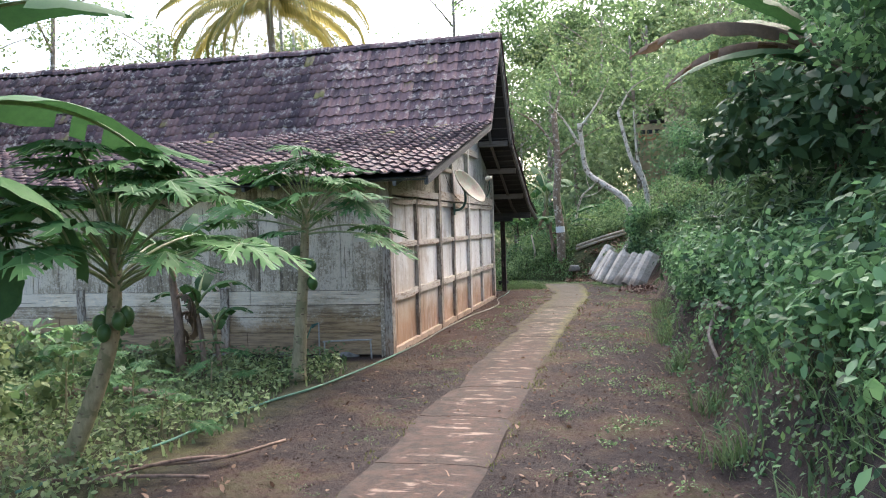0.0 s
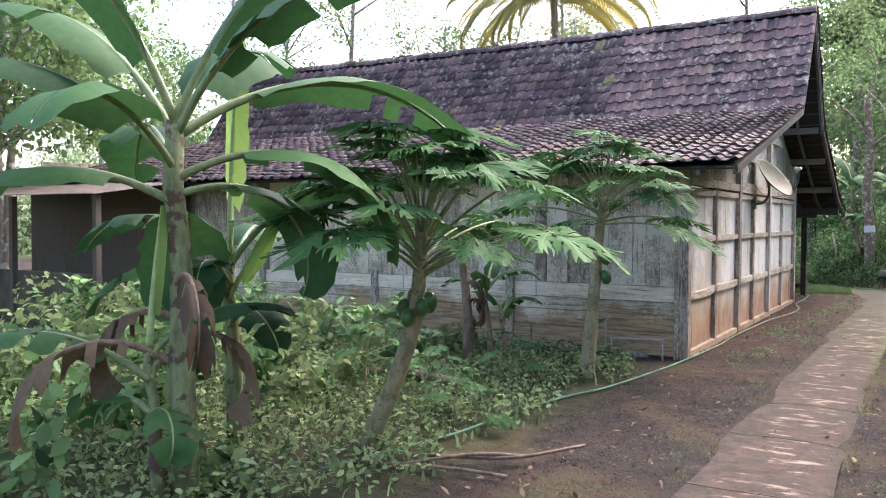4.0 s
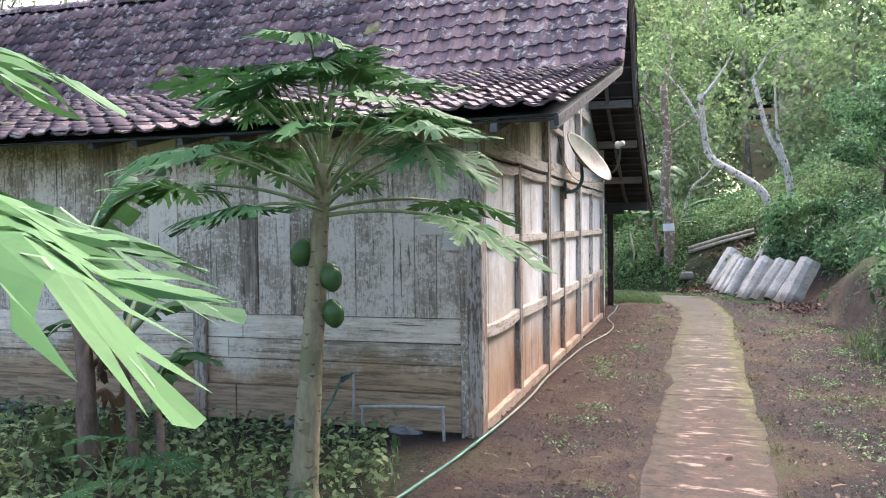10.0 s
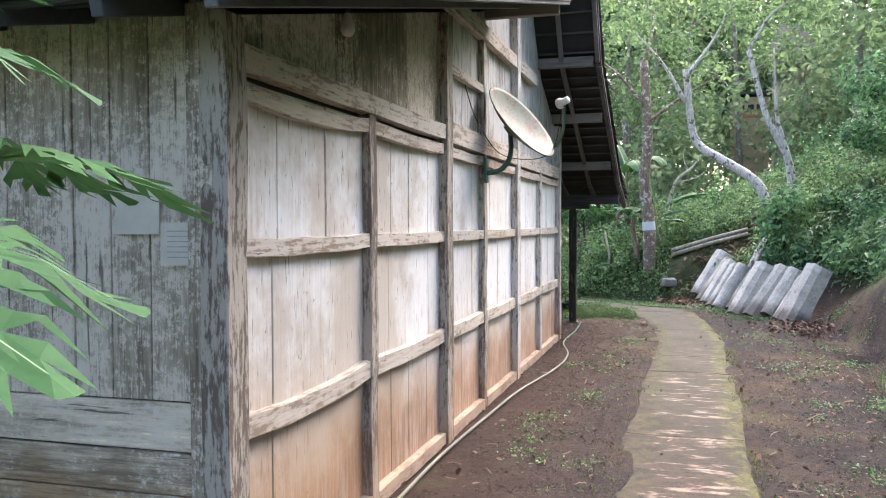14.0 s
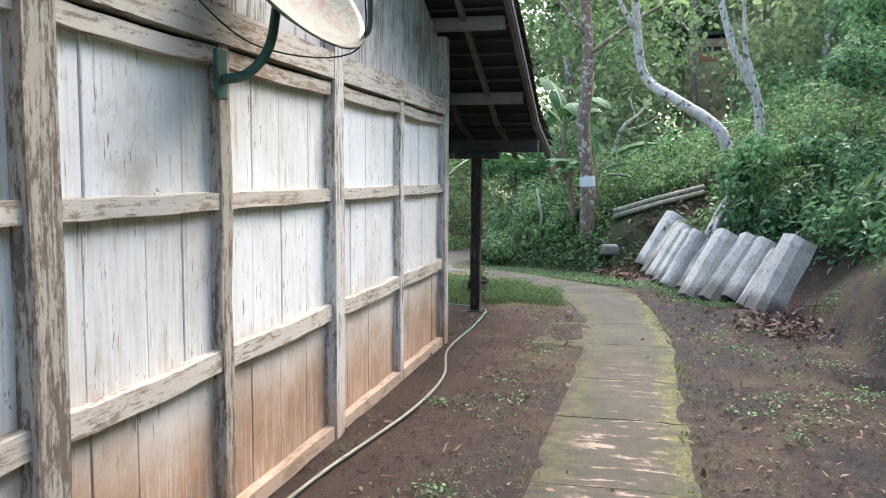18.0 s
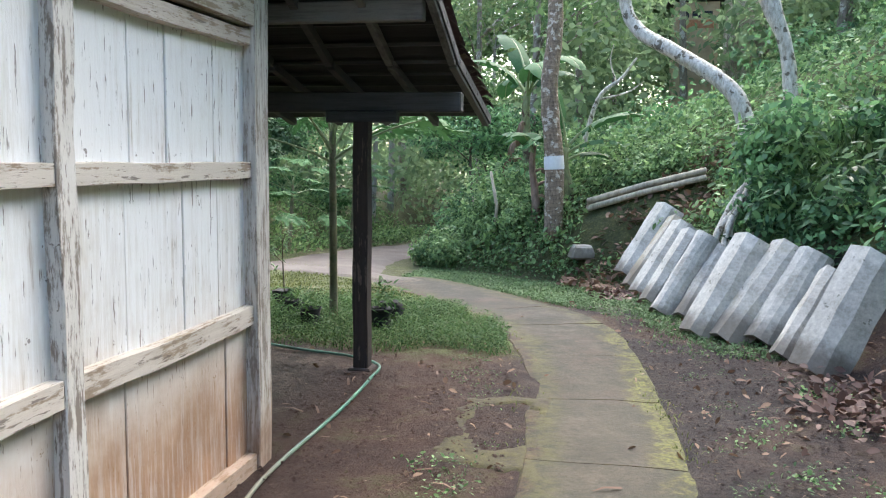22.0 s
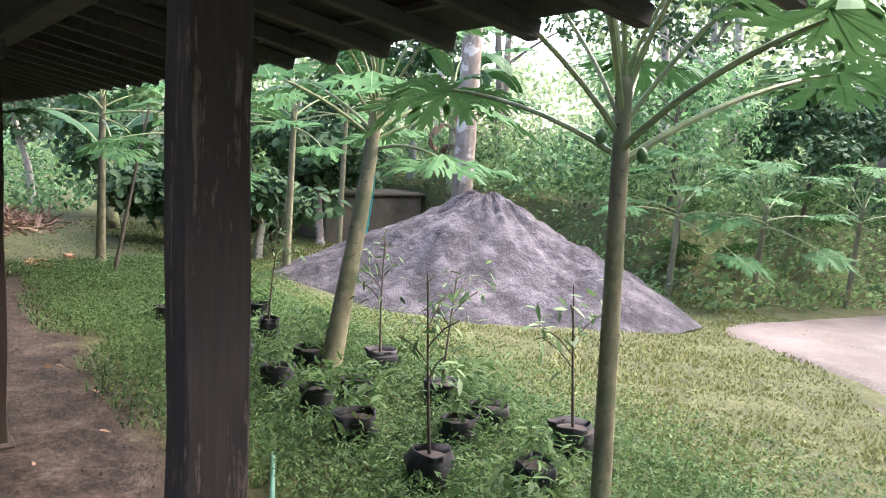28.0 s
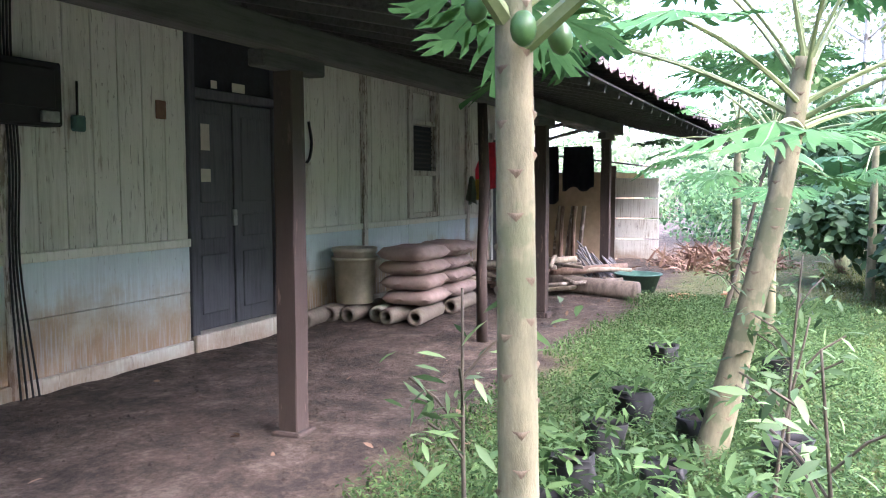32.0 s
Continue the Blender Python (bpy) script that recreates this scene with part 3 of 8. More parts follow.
def apron_nodes(nt, b):
    pos, p = xyz(nt)
    n = noise_at(nt, pos, 5.0, 6, 0.7)
    f = noise_at(nt, pos, 38.0, 6, 0.75)
    col = ramp(nt, calc(nt, "ADD", calc(nt, "MULTIPLY", n, 0.6), calc(nt, "MULTIPLY", f, 0.4)), [(0.42, (0.046, 0.034, 0.024)), (0.52, (0.062, 0.055, 0.024)), (0.64, (0.100, 0.092, 0.030))])
    paint(nt, b, col)
    bump(nt, b, calc(nt, "ADD", f, n), 0.6, 0.012)


def apron(parent):
    """A broken piece of mossy concrete beside the path, its middle worn away to a muddy hollow."""
    bm = bmesh.new()
    c, keep = 0.03, {}
    for i in range(22):
        for j in range(46):
            x, y = 0.74 + i * c, 8.66 + j * c
            w = 0.05 * noise.noise(Vector((x * 6, y * 6, 4))) + 0.03 * noise.noise(Vector((x * 17, y * 17, 1)))
            outer = x > 0.80 + w and y > 8.70 + w and y < 9.86 + 0.35 * (x - 0.8) + w
            inner = math.hypot((x - 1.15) / 0.20, (y - 9.42) / 0.42) < 1.0 + w * 4
            if outer and not inner:
                keep[i, j] = True
    vs = {}
    for i, j in keep:
        q = []
        for a, d in ((0, 0), (1, 0), (1, 1), (0, 1)):
            key = (i + a, j + d)
            if key not in vs:
                x, y = 0.74 + key[0] * c, 8.66 + key[1] * c
                inside = all((key[0] - e, key[1] - g) in keep for e in (0, 1) for g in (0, 1))
                vs[key] = bm.verts.new((x + 0.010 * noise.noise(Vector((x * 30, y * 30, 0))), y + 0.010 * noise.noise(Vector((x * 30, y * 30, 7))), float(ground_z(x, y)) + (0.012 if inside else -0.02) + 0.004 * noise.noise(Vector((x * 9, y * 9, 2)))))
            q.append(vs[key])
        bm.faces.new(q)
    part("concrete_patch", bm, material("mossy_apron", apron_nodes, 0.95), parent, "broken mossy concrete patch", flat=False)


def smoothstep(a, b, v):
    t = min(max((v - a) / (b - a), 0), 1)
    return t * t * (3 - 2 * t)


lane()

# ---- the house ----
house = thing("house", "old single-storey wooden farmhouse with limewashed gable wall and mossy tile roof", "house")


def roof_z(y):
    for (a, za), (b, zb) in zip(ROOF, ROOF[1:]):
        if y <= b:
            return za + (zb - za) * (y - a) / (b - a)
    return ROOF[-1][1]


def bowed(y0, y1, x0, x1, z0, z1, sag=0.0, n=6):
    """A rail along y that may sag in the middle."""
    bm = bmesh.new()
    rings = []
    for i in range(n + 1):
        t = i / n
        y = y0 + (y1 - y0) * t
        dz = -sag * 4 * t * (1 - t) + 0.003 * math.sin(i * 2.3 + y0 * 7)
        rings.append([bm.verts.new(c) for c in ((x0, y, z0 + dz), (x1, y, z0 + dz + 0.004), (x1, y, z1 + dz - 0.004), (x0, y, z1 + dz))])
    for a, b in zip(rings, rings[1:]):
        for k in range(4):
            bm.faces.new((a[k], a[(k + 1) % 4], b[(k + 1) % 4], b[k]))
    bm.faces.new(rings[0])
    bm.faces.new(list(reversed(rings[-1])))
    bmesh.ops.recalc_face_normals(bm, faces=bm.faces)
    return bm


def gable_wall():
    wall = thing("gable_wall", "", "")
    wall.parent = house
    wall["label"] = "limewashed board gable wall stained orange by earth splashes"
    # one added thin backing keeps the daylight out between the boards
    bm = bmesh.new()
    prof = [(0.01, -0.05)] + [(W - 0.01, -0.05)] + [(y, roof_z(y) - 0.12) for y in (W - 0.01, ROOF[3][0], ROOF[2][0], ROOF[1][0], 0.01)]
    a = [bm.verts.new((-0.045, y, z)) for y, z in prof]
    b = [bm.verts.new((-0.09, y, z)) for y, z in prof]
    bm.faces.new(a)
    bm.faces.new(list(reversed(b)))
    for i in range(len(a)):
        bm.faces.new((a[i], b[i], b[(i + 1) % len(a)], a[(i + 1) % len(a)]))
    bmesh.ops.recalc_face_normals(bm, faces=bm.faces)
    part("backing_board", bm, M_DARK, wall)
    for i, (y0, y1) in enumerate(zip(BAYS, BAYS[1:])):
        zs = [0.06, Z_B, Z_A, Z_C + 0.02]
        for (z0, z1) in zip(zs, zs[1:]):
            n = 3 if i == 0 else 4
            cuts = [y0 + (y1 - y0) * (k + (0 if k in (0, n) else random.uniform(-0.16, 0.16))) / n for k in range(n + 1)]
            for c0, c1 in zip(cuts, cuts[1:]):
                x = random.uniform(-0.004, 0.004)
                part("board", box(-0.045, -0.015 + x, c0 + 0.0025, c1 - 0.0025, z0 - 0.01, z1, bevel=0.003), M_WHITE, wall)
        # boards of the gable above the top rail
        n = 4
        for k in range(n):
            c0, c1 = y0 + (y1 - y0) * k / n, y0 + (y1 - y0) * (k + 1) / n
            t0, t1 = roof_z(c0) - 0.13, roof_z(c1) - 0.13
            bm = bmesh.new()
            v = [bm.verts.new(c) for c in ((-0.02, c0 + 0.003, Z_C + 0.14), (-0.02, c1 - 0.003, Z_C + 0.14), (-0.02, c1 - 0.003, max(t1, Z_C + 0.15)), (-0.02, c0 + 0.003, max(t0, Z_C + 0.15)))]
            w = [bm.verts.new(q.co - Vector((0.03, 0, 0))) for q in v]
            bm.faces.new(v)
            for j in range(4):
                bm.faces.new((v[j], w[j], w[(j + 1) % 4], v[(j + 1) % 4]))
            bmesh.ops.recalc_face_normals(bm, faces=bm.faces)
            part("board", bm, M_GABLE if i > 1 else M_GREY, wall)
        sag = 0.03 if i == 0 else 0.012
        g = 0.05
        part("rail", bowed(y0 + g, y1 - g, -0.02, 0.03, Z_B - 0.05, Z_B + 0.05, sag), M_RAIL, wall)
        part("rail", bowed(y0 + g, y1 - g, -0.02, 0.03, Z_A - 0.04, Z_A + 0.04, sag * 0.3), M_RAIL, wall)
        part("rail", bowed(y0 + g, y1 - g, -0.02, 0.03, Z_C - 0.06, Z_C + 0.02, sag), M_RAIL, wall)
        part("sill_beam", bowed(y0 + g, y1 - g, -0.02, 0.04, 0.0, 0.09, 0.0), M_RAIL, wall)
    part("tie_beam", bowed(0.06, BAYS[2] - 0.06, -0.02, 0.045, Z_C + 0.04, Z_C + 0.15), M_RAIL, wall)
    part("tie_beam", bowed(BAYS[2] + 0.07, W - 0.04, -0.02, 0.05, Z_C + 0.03, Z_C + 0.19), M_RAIL, wall)
    for i, y in enumerate(BAYS):
        big = i in (0, 2, 4, 6)
        w = 0.075 if big else 0.05
        top = (Z_C + 0.05 if i in (1, 3, 5) else roof_z(min(y, W - 0.1)) - 0.12)
        if i == 2:
            top = roof_z(y) - 0.15
        bm = bmesh.new()
        rings = []
        yc = y + (0.04 if i == 0 else -0.04 if i == 6 else 0)
        for j in range(9):
            z = -0.06 + (top + 0.06) * j / 8
            dx, dy = 0.004 * math.sin(j * 2.1 + i), 0.006 * math.sin(j * 1.3 + 2 * i)
            xo = 0.055 if big else 0.038
            rings.append([bm.verts.new(c) for c in ((-0.06, yc - w + dy, z), (xo + dx, yc - w + dy, z), (xo + dx, yc + w + dy, z), (-0.06, yc + w + dy, z))])
        for a, b in zip(rings, rings[1:]):
            for k in range(4):
                bm.faces.new((a[k], a[(k + 1) % 4], b[(k + 1) % 4], b[k]))
        bm.faces.new(rings[-1])
        bmesh.ops.bevel(bm, geom=[e for e in bm.edges if abs((e.verts[0].co - e.verts[1].co).z) > 0.1], offset=0.006, segments=1, affect="EDGES")
        bmesh.ops.recalc_face_normals(bm, faces=bm.faces)
        part("wall_post", bm, M_POSTD if i < 4 else M_POST, wall)
    # upper rails of the gable
    zg = Z_C + 0.55
    part("rail", bowed(BAYS[2] + 0.07, BAYS[3] - 0.05, -0.015, 0.03, zg, zg + 0.07), M_RAIL, wall)
    part("tie_beam", bowed(BAYS[2] + 0.07, ROOF[3][0] - 0.55, -0.015, 0.05, zg + 0.45, zg + 0.58), M_RAIL, wall)
    part("wall_post", box(-0.03, 0.035, BAYS[3] - 0.04, BAYS[3] + 0.04, Z_C + 0.2, zg + 0.45, bevel=0.005), M_POST, wall)


M_GABLE = wood("grey_gable_board", (0.22, 0.20, 0.18), (0.56, 0.545, 0.52), peel=((0.20, 0.175, 0.145), 0.55, 0.64))


def back_wall():
    wall = thing("back_wall", "", "")
    wall.parent = house
    wall["label"] = "bare grey board wall over horizontal planks darkened by damp"
    # added backing, unseen, stops daylight between the planks
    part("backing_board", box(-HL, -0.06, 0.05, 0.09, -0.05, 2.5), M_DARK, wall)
    # three runs of level planks
    for z0, z1 in ((0.02, 0.31), (0.31, 0.53), (0.53, 0.70), (0.70, 0.898)):
        x = -0.10
        while x > -HL:
            L = random.uniform(1.9, 2.7)
            part("plank", box(max(x - L, -HL) + 0.003, x - 0.003, 0.02 + random.uniform(-0.006, 0.006) - (0.02 if z0 < 0.1 else 0), 0.05, z0 + 0.003, z1 - 0.003, bevel=0.004, jig=0.002), M_GREYH, wall)
            x -= L
    x = -0.10
    while x > -HL:
        L = random.uniform(0.17, 0.34)
        part("board", box(max(x - L, -HL) + 0.002, x - 0.002, 0.025 + random.uniform(-0.006, 0.005), 0.05, 0.90, 2.46, bevel=0.003), M_GREY, wall)
        x -= L
    for k, x in enumerate((-0.05, -2.4, -4.7, -7.0, -9.3)):
        part("wall_post", box(x - 0.07, x + 0.048, -0.03, 0.06, -0.06, 2.42 if k == 0 else 0.95, bevel=0.008, jig=0.003), M_GREY if k == 0 else M_POSTD, wall)
    for k in range(9):
        bm = bmesh.new()
        bmesh.ops.create_icosphere(bm, subdivisions=2, radius=0.11)
        for v in bm.verts:
            v.co = Vector((v.co.x * 1.4, v.co.y, v.co.z * 0.7)) * (1 + 0.3 * noise.noise(v.co * 9 + Vector((k, 0, 0)))) + Vector((-0.6 - k * 0.95, 0.05, 0.0))
        part("footing_stone", bm, M_STONE, wall)


def stone_nodes(nt, b):
    v = coords(nt)
    n = noise_at(nt, v, 14.0, 6, 0.7)
    paint(nt, b, ramp(nt, n, [(0.3, (0.12, 0.11, 0.10)), (0.7, (0.34, 0.32, 0.29))]))
    bump(nt, b, n, 0.5, 0.01)


M_STONE = material("stone", stone_nodes, 0.9)


def tile_nodes(nt, b, rnd_kind):
    pos, p = xyz(nt)
    rnd = chance(nt) if rnd_kind == "object" else island(nt)
    n1 = noise_at(nt, pos, 1.3, 4, 0.6)
    n2 = noise_at(nt, pos, 16.0, 6, 0.7)
    f = calc(nt, "ADD", calc(nt, "MULTIPLY", n2, 0.5), calc(nt, "MULTIPLY", rnd, 0.5))
    col = ramp(nt, f, [(0.25, (0.066, 0.046, 0.052)), (0.5, (0.14, 0.088, 0.092)), (0.75, (0.235, 0.145, 0.135)), (0.95, (0.33, 0.175, 0.135))])
    lichen = smooth(nt, calc(nt, "ADD", noise_at(nt, pos, 9.0, 5, 0.75), calc(nt, "MULTIPLY", n1, 0.35)), 0.72, 0.80)
    col = mix(nt, calc(nt, "MULTIPLY", lichen, 0.8), col, (0.44, 0.39, 0.33))
    moss = calc(nt, "MULTIPLY", smooth(nt, rnd, 0.955, 0.965), smooth(nt, n1, 0.45, 0.6))
    col = mix(nt, calc(nt, "MULTIPLY", moss, 0.75), col, (0.36, 0.33, 0.10))
    dark = smooth(nt, noise_at(nt, pos, 3.3, 5, 0.7), 0.52, 0.70)
    col = mix(nt, calc(nt, "MULTIPLY", dark, 0.6), col, (0.045, 0.036, 0.036))
    # lower slope darkened in the colour, to offset the bright sky light there
    low_slope_dim = calc(nt, "MULTIPLY", smooth(nt, calc(nt, "SUBTRACT", 3.9, calc(nt, "ADD", p["Z"], calc(nt, "MULTIPLY", n1, 0.6))), 0.0, 0.4), 0.72)
    col = mix(nt, low_slope_dim, col, mix(nt, 0.35, (0.050, 0.036, 0.036), col))
    paint(nt, b, col)
    bump(nt, b, n2, 0.5, 0.008)


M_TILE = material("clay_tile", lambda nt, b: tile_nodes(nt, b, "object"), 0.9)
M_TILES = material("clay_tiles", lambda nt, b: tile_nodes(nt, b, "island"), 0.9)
TW, TL = 0.205, 0.245                        # cover of one tile


def tile_shape():
    """One curved clay tile: pan and roll across, laid along -v; local axes u (along the eave), v (down slope), n."""
    us = [(-0.02, 0.012), (0.02, 0.040), (0.055, 0.034), (0.10, 0.004), (0.16, -0.002), (0.205, 0.010), (0.235, 0.018)]
    verts, faces = [], []
    for v, lift in ((-0.03, 0.0), (TL + 0.02, 0.030)):
        for u, h in us:
            verts.append((u, v, h + lift))
    for u, h in us:
        verts.append((u, TL + 0.02, h + 0.030 - 0.016))
    n = len(us)
    for r in (0, 1):
        for k in range(n - 1):
            faces.append((r * n + k, (r + 1) * n + k, (r + 1) * n + k + 1, r * n + k + 1))
    return np.array(verts), np.array(faces)


# near-black that holds the shade under the roof
M_UNDER = wood("shaded_roof_skin", (0.010, 0.0102, 0.0108), (0.031, 0.031, 0.031), grain_axis=0)


def roof():
    top = thing("roof", "", "")
    top.parent = house
    top["label"] = "old dark clay tile roof with lichen and yellow moss"
    tv, tf = tile_shape()
    me = bpy.data.meshes.new("roof_tile")
    me.from_pydata(tv.tolist(), [], tf.tolist())
    me.materials.append(M_TILE)
    single, bulk, off = 0, [], 0
    bulk_f = []
    for s, ((y0, z0), (y1, z1)) in enumerate(zip(ROOF, ROOF[1:])):
        back = s < 2
        # slope runs down from the high edge
        hi, lo = ((y1, z1), (y0, z0)) if back else ((y0, z0), (y1, z1))
        dv = Vector((0, lo[0] - hi[0], lo[1] - hi[1]))
        L = dv.length
        dv.normalize()
        du = Vector((-1, 0, 0)) if back else Vector((-1, 0, 0))
        nn = du.cross(dv)
        if nn.z < 0:
            nn = -nn
        rows = int(L / TL) + 1
        cols = int((HL + OV) / TW)
        for r in range(rows):
            v0 = L - (r + 1) * TL + 0.03
            if v0 < -0.1:
                continue
            for c in range(cols):
                sagz = -0.05 * math.sin(math.pi * (c / cols)) + 0.012 * math.sin(c * 0.7 + r * 0.4)
                o = Vector((OV, hi[0], hi[1])) + du * (c * TW + random.uniform(-0.008, 0.008)) + dv * (v0 + random.uniform(-0.012, 0.012)) + nn * (0.03 + random.uniform(-0.006, 0.008)) + Vector((0, 0, sagz))
                rot = random.uniform(-0.03, 0.03)
                u2 = (du + dv * rot).normalized()
                v2 = (dv - du * rot).normalized()
                if back and c * TW < 3.4 and single < 330 and (s == 1 or r < 9):
                    ob = new("roof_tile", me)
                    ob.parent = top
                    ob.matrix_world = Matrix(((u2.x, v2.x, nn.x, o.x), (u2.y, v2.y, nn.y, o.y), (u2.z, v2.z, nn.z, o.z), (0, 0, 0, 1)))
                    single += 1
                else:
                    B = np.array([u2, v2, nn])
                    bulk.append(tv @ B + np.array(o))
                    bulk_f.append(tf + off)
                    off += len(tv)
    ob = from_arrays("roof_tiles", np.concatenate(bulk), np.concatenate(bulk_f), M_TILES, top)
    ob["kind"] = "stuff"
    # ridge caps
    for k in range(int((HL + OV) / 0.30)):
        x = OV - k * 0.30
        sz = -0.05 * math.sin(math.pi * k * 0.3 / (HL + OV)) + 0.01 * math.sin(k * 1.7)
        bm = bmesh.new()
        r = []
        for xx, q in ((x, 0.115), (x - 0.34, 0.10)):
            r.append([bm.verts.new((xx, ROOF[2][0] + q * math.cos(a), ROOF[2][1] - 0.02 + sz + q * math.sin(a) * 1.15)) for a in [math.pi * j / 6 for j in range(7)]])
        for j in range(6):
            bm.faces.new((r[0][j], r[0][j + 1], r[1][j + 1], r[1][j]))
        bm.faces.new(r[0])
        part("ridge_tile", bm, M_TILE, top)
    # underside: laths on rafters on purlins
    for s, ((y0, z0), (y1, z1)) in enumerate(zip(ROOF, ROOF[1:])):
        d = Vector((0, y1 - y0, z1 - z0))
        L = d.length
        d.normalize()
        nn = Vector((0, -d.z, d.y))
        p0 = Vector((0, y0, z0)) - nn * 0.055
        # an added skin under the tiles shuts out daylight; the roof's shade is its colour
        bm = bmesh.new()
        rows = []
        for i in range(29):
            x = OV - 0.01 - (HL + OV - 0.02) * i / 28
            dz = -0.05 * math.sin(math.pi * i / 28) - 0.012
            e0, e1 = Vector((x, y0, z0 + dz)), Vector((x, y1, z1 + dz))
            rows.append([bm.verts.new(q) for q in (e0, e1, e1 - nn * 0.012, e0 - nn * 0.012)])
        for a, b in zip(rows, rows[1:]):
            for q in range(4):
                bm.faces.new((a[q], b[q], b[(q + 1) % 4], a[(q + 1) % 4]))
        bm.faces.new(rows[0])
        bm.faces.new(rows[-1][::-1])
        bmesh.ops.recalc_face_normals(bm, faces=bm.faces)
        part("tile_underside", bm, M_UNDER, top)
        k = 0.05
        while k < L:
            q = p0 + d * k
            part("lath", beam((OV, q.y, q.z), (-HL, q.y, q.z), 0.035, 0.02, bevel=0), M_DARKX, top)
            k += 0.245
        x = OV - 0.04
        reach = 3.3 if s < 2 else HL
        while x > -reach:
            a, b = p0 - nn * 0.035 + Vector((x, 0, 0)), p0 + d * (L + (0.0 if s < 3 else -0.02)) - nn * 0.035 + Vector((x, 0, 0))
            # rafters out in the overhang take the paler, lit copy of the timber
            part("rafter", beam(a, b, 0.05, 0.06), M_RAFT_LIT if x > -0.1 else M_DARKX, top)
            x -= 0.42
    # purlins that carry the overhang
    for y, drop in PURLINS:
        z = roof_z(y) - drop
        part("purlin", beam((OV - 0.09, y, z), (-2.4, y, z), 0.075, 0.12, bevel=0.008), M_RAILX, top)
    # barge board along the gable edge
    for (y0, z0), (y1, z1) in zip(ROOF, ROOF[1:]):
        part("barge_board", beam((OV - 0.02, y0, z0 - 0.06), (OV - 0.02, y1, z1 - 0.06), 0.035, 0.07), M_DARKX, top)
    # porch plate over the posts, and the boarded skin that closes the roof from inside
    z = 1.95
    # dark beam tone gives the plate the shade under the porch roof
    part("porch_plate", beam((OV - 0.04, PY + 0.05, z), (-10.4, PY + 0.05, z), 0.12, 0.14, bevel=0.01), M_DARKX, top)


M_RAFT_LIT = wood("lit_grey_rafter", (0.05, 0.048, 0.046), (0.15, 0.145, 0.135), grain_axis=1)
M_RAILX = wood("grey_purlin", (0.07, 0.064, 0.058), (0.22, 0.205, 0.185), grain_axis=0)
PURLINS = [(4.45, 0.14), (ROOF[3][0] - 0.08, 0.16), (8.25, 0.13), (9.5, 0.13)]
back_wall()
gable_wall()
roof()


def porch_post(x, name="porch_post", w=0.055):
    top = 1.81
    bm = bmesh.new()
    rings = []
    for j in range(8):
        z = -0.02 + (top + 0.02) * j / 7
        a = 0.003 * math.sin(j * 1.9 + x)
        rings.append([bm.verts.new((x + w * sx + a, PY + w * sy + a, z)) for sx, sy in ((-1, -1), (1, -1), (1, 1), (-1, 1))])
    for q, s in zip(rings, rings[1:]):
        for k in range(4):
            bm.faces.new((q[k], q[(k + 1) % 4], s[(k + 1) % 4], s[k]))
    bmesh.ops.bevel(bm, geom=[e for e in bm.edges if abs((e.verts[0].co - e.verts[1].co).z) > 0.05], offset=0.006, segments=1, affect="EDGES")
    post = part(name, bm, M_POSTB, house)
    part("post_pad", box(x - w - 0.03, x + w + 0.03, PY - w - 0.03, PY + w + 0.03, -0.04, 0.035, bevel=0.01), M_POSTB, post)
    part("bracket", box(x - 0.26, x + 0.26, PY - 0.05, PY + 0.05, top - 0.005, top + 0.075, bevel=0.008), M_DARKX, post)


POSTS = [-0.03, -2.99, -7.2, -9.9]
for x in POSTS:
    porch_post(x)


# ---- leaves and plants ----
def leaf_mat(name, lo, hi, thick=0.25, kind="island", gloss=0.22, crisp=False):
    def build(nt, b):
        rnd = island(nt) if kind == "island" else chance(nt)
        pos, p = xyz(nt)
        n = noise_at(nt, pos, 0.55, 3, 0.6)
        f = calc(nt, "ADD", calc(nt, "MULTIPLY", rnd, 0.62), calc(nt, "MULTIPLY", n, 0.5))
        if kind == "object":
            f = calc(nt, "ADD", f, calc(nt, "MULTIPLY", calc(nt, "SUBTRACT", noise_at(nt, pos, 16.0, 5, 0.7), 0.5), 0.9))
        col = ramp(nt, f, [(0.26 if crisp else 0.15, tuple(a * 0.7 for a in lo) if crisp else lo), (0.60, tuple((a + c) / 2 for a, c in zip(lo, hi))), (0.87 if crisp else 0.95, hi)])
        paint(nt, b, col)
        b.inputs["Roughness"].default_value = 0.50 if crisp else 0.62
        b.inputs["Specular IOR Level"].default_value = gloss
        tr = nt.nodes.new("ShaderNodeBsdfTranslucent")
        nt.links.new(col, tr.inputs["Color"])
        ms = nt.nodes.new("ShaderNodeMixShader")
        ms.inputs["Fac"].default_value = thick
        nt.links.new(b.outputs["BSDF"], ms.inputs[1])
        nt.links.new(tr.outputs["BSDF"], ms.inputs[2])
        nt.links.new(ms.outputs["Shader"], nt.nodes["Material Output"].inputs["Surface"])
    return material(name, build, 0.5)


L_BUSH = leaf_mat("bush_leaf", (0.042, 0.112, 0.050), (0.22, 0.41, 0.170), 0.46, gloss=0.35, crisp=True)
L_TREE = leaf_mat("tree_leaf", (0.070, 0.132, 0.055), (0.28, 0.395, 0.165), 0.56)
# the haze of distance is painted into this paler leaf colour
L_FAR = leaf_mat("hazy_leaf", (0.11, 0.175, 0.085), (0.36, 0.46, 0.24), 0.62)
L_PALE = leaf_mat("pale_leaf", (0.085, 0.13, 0.055), (0.26, 0.32, 0.14), 0.45)
L_GRASS = leaf_mat("grass_blade", (0.050, 0.095, 0.038), (0.20, 0.29, 0.125), 0.35)
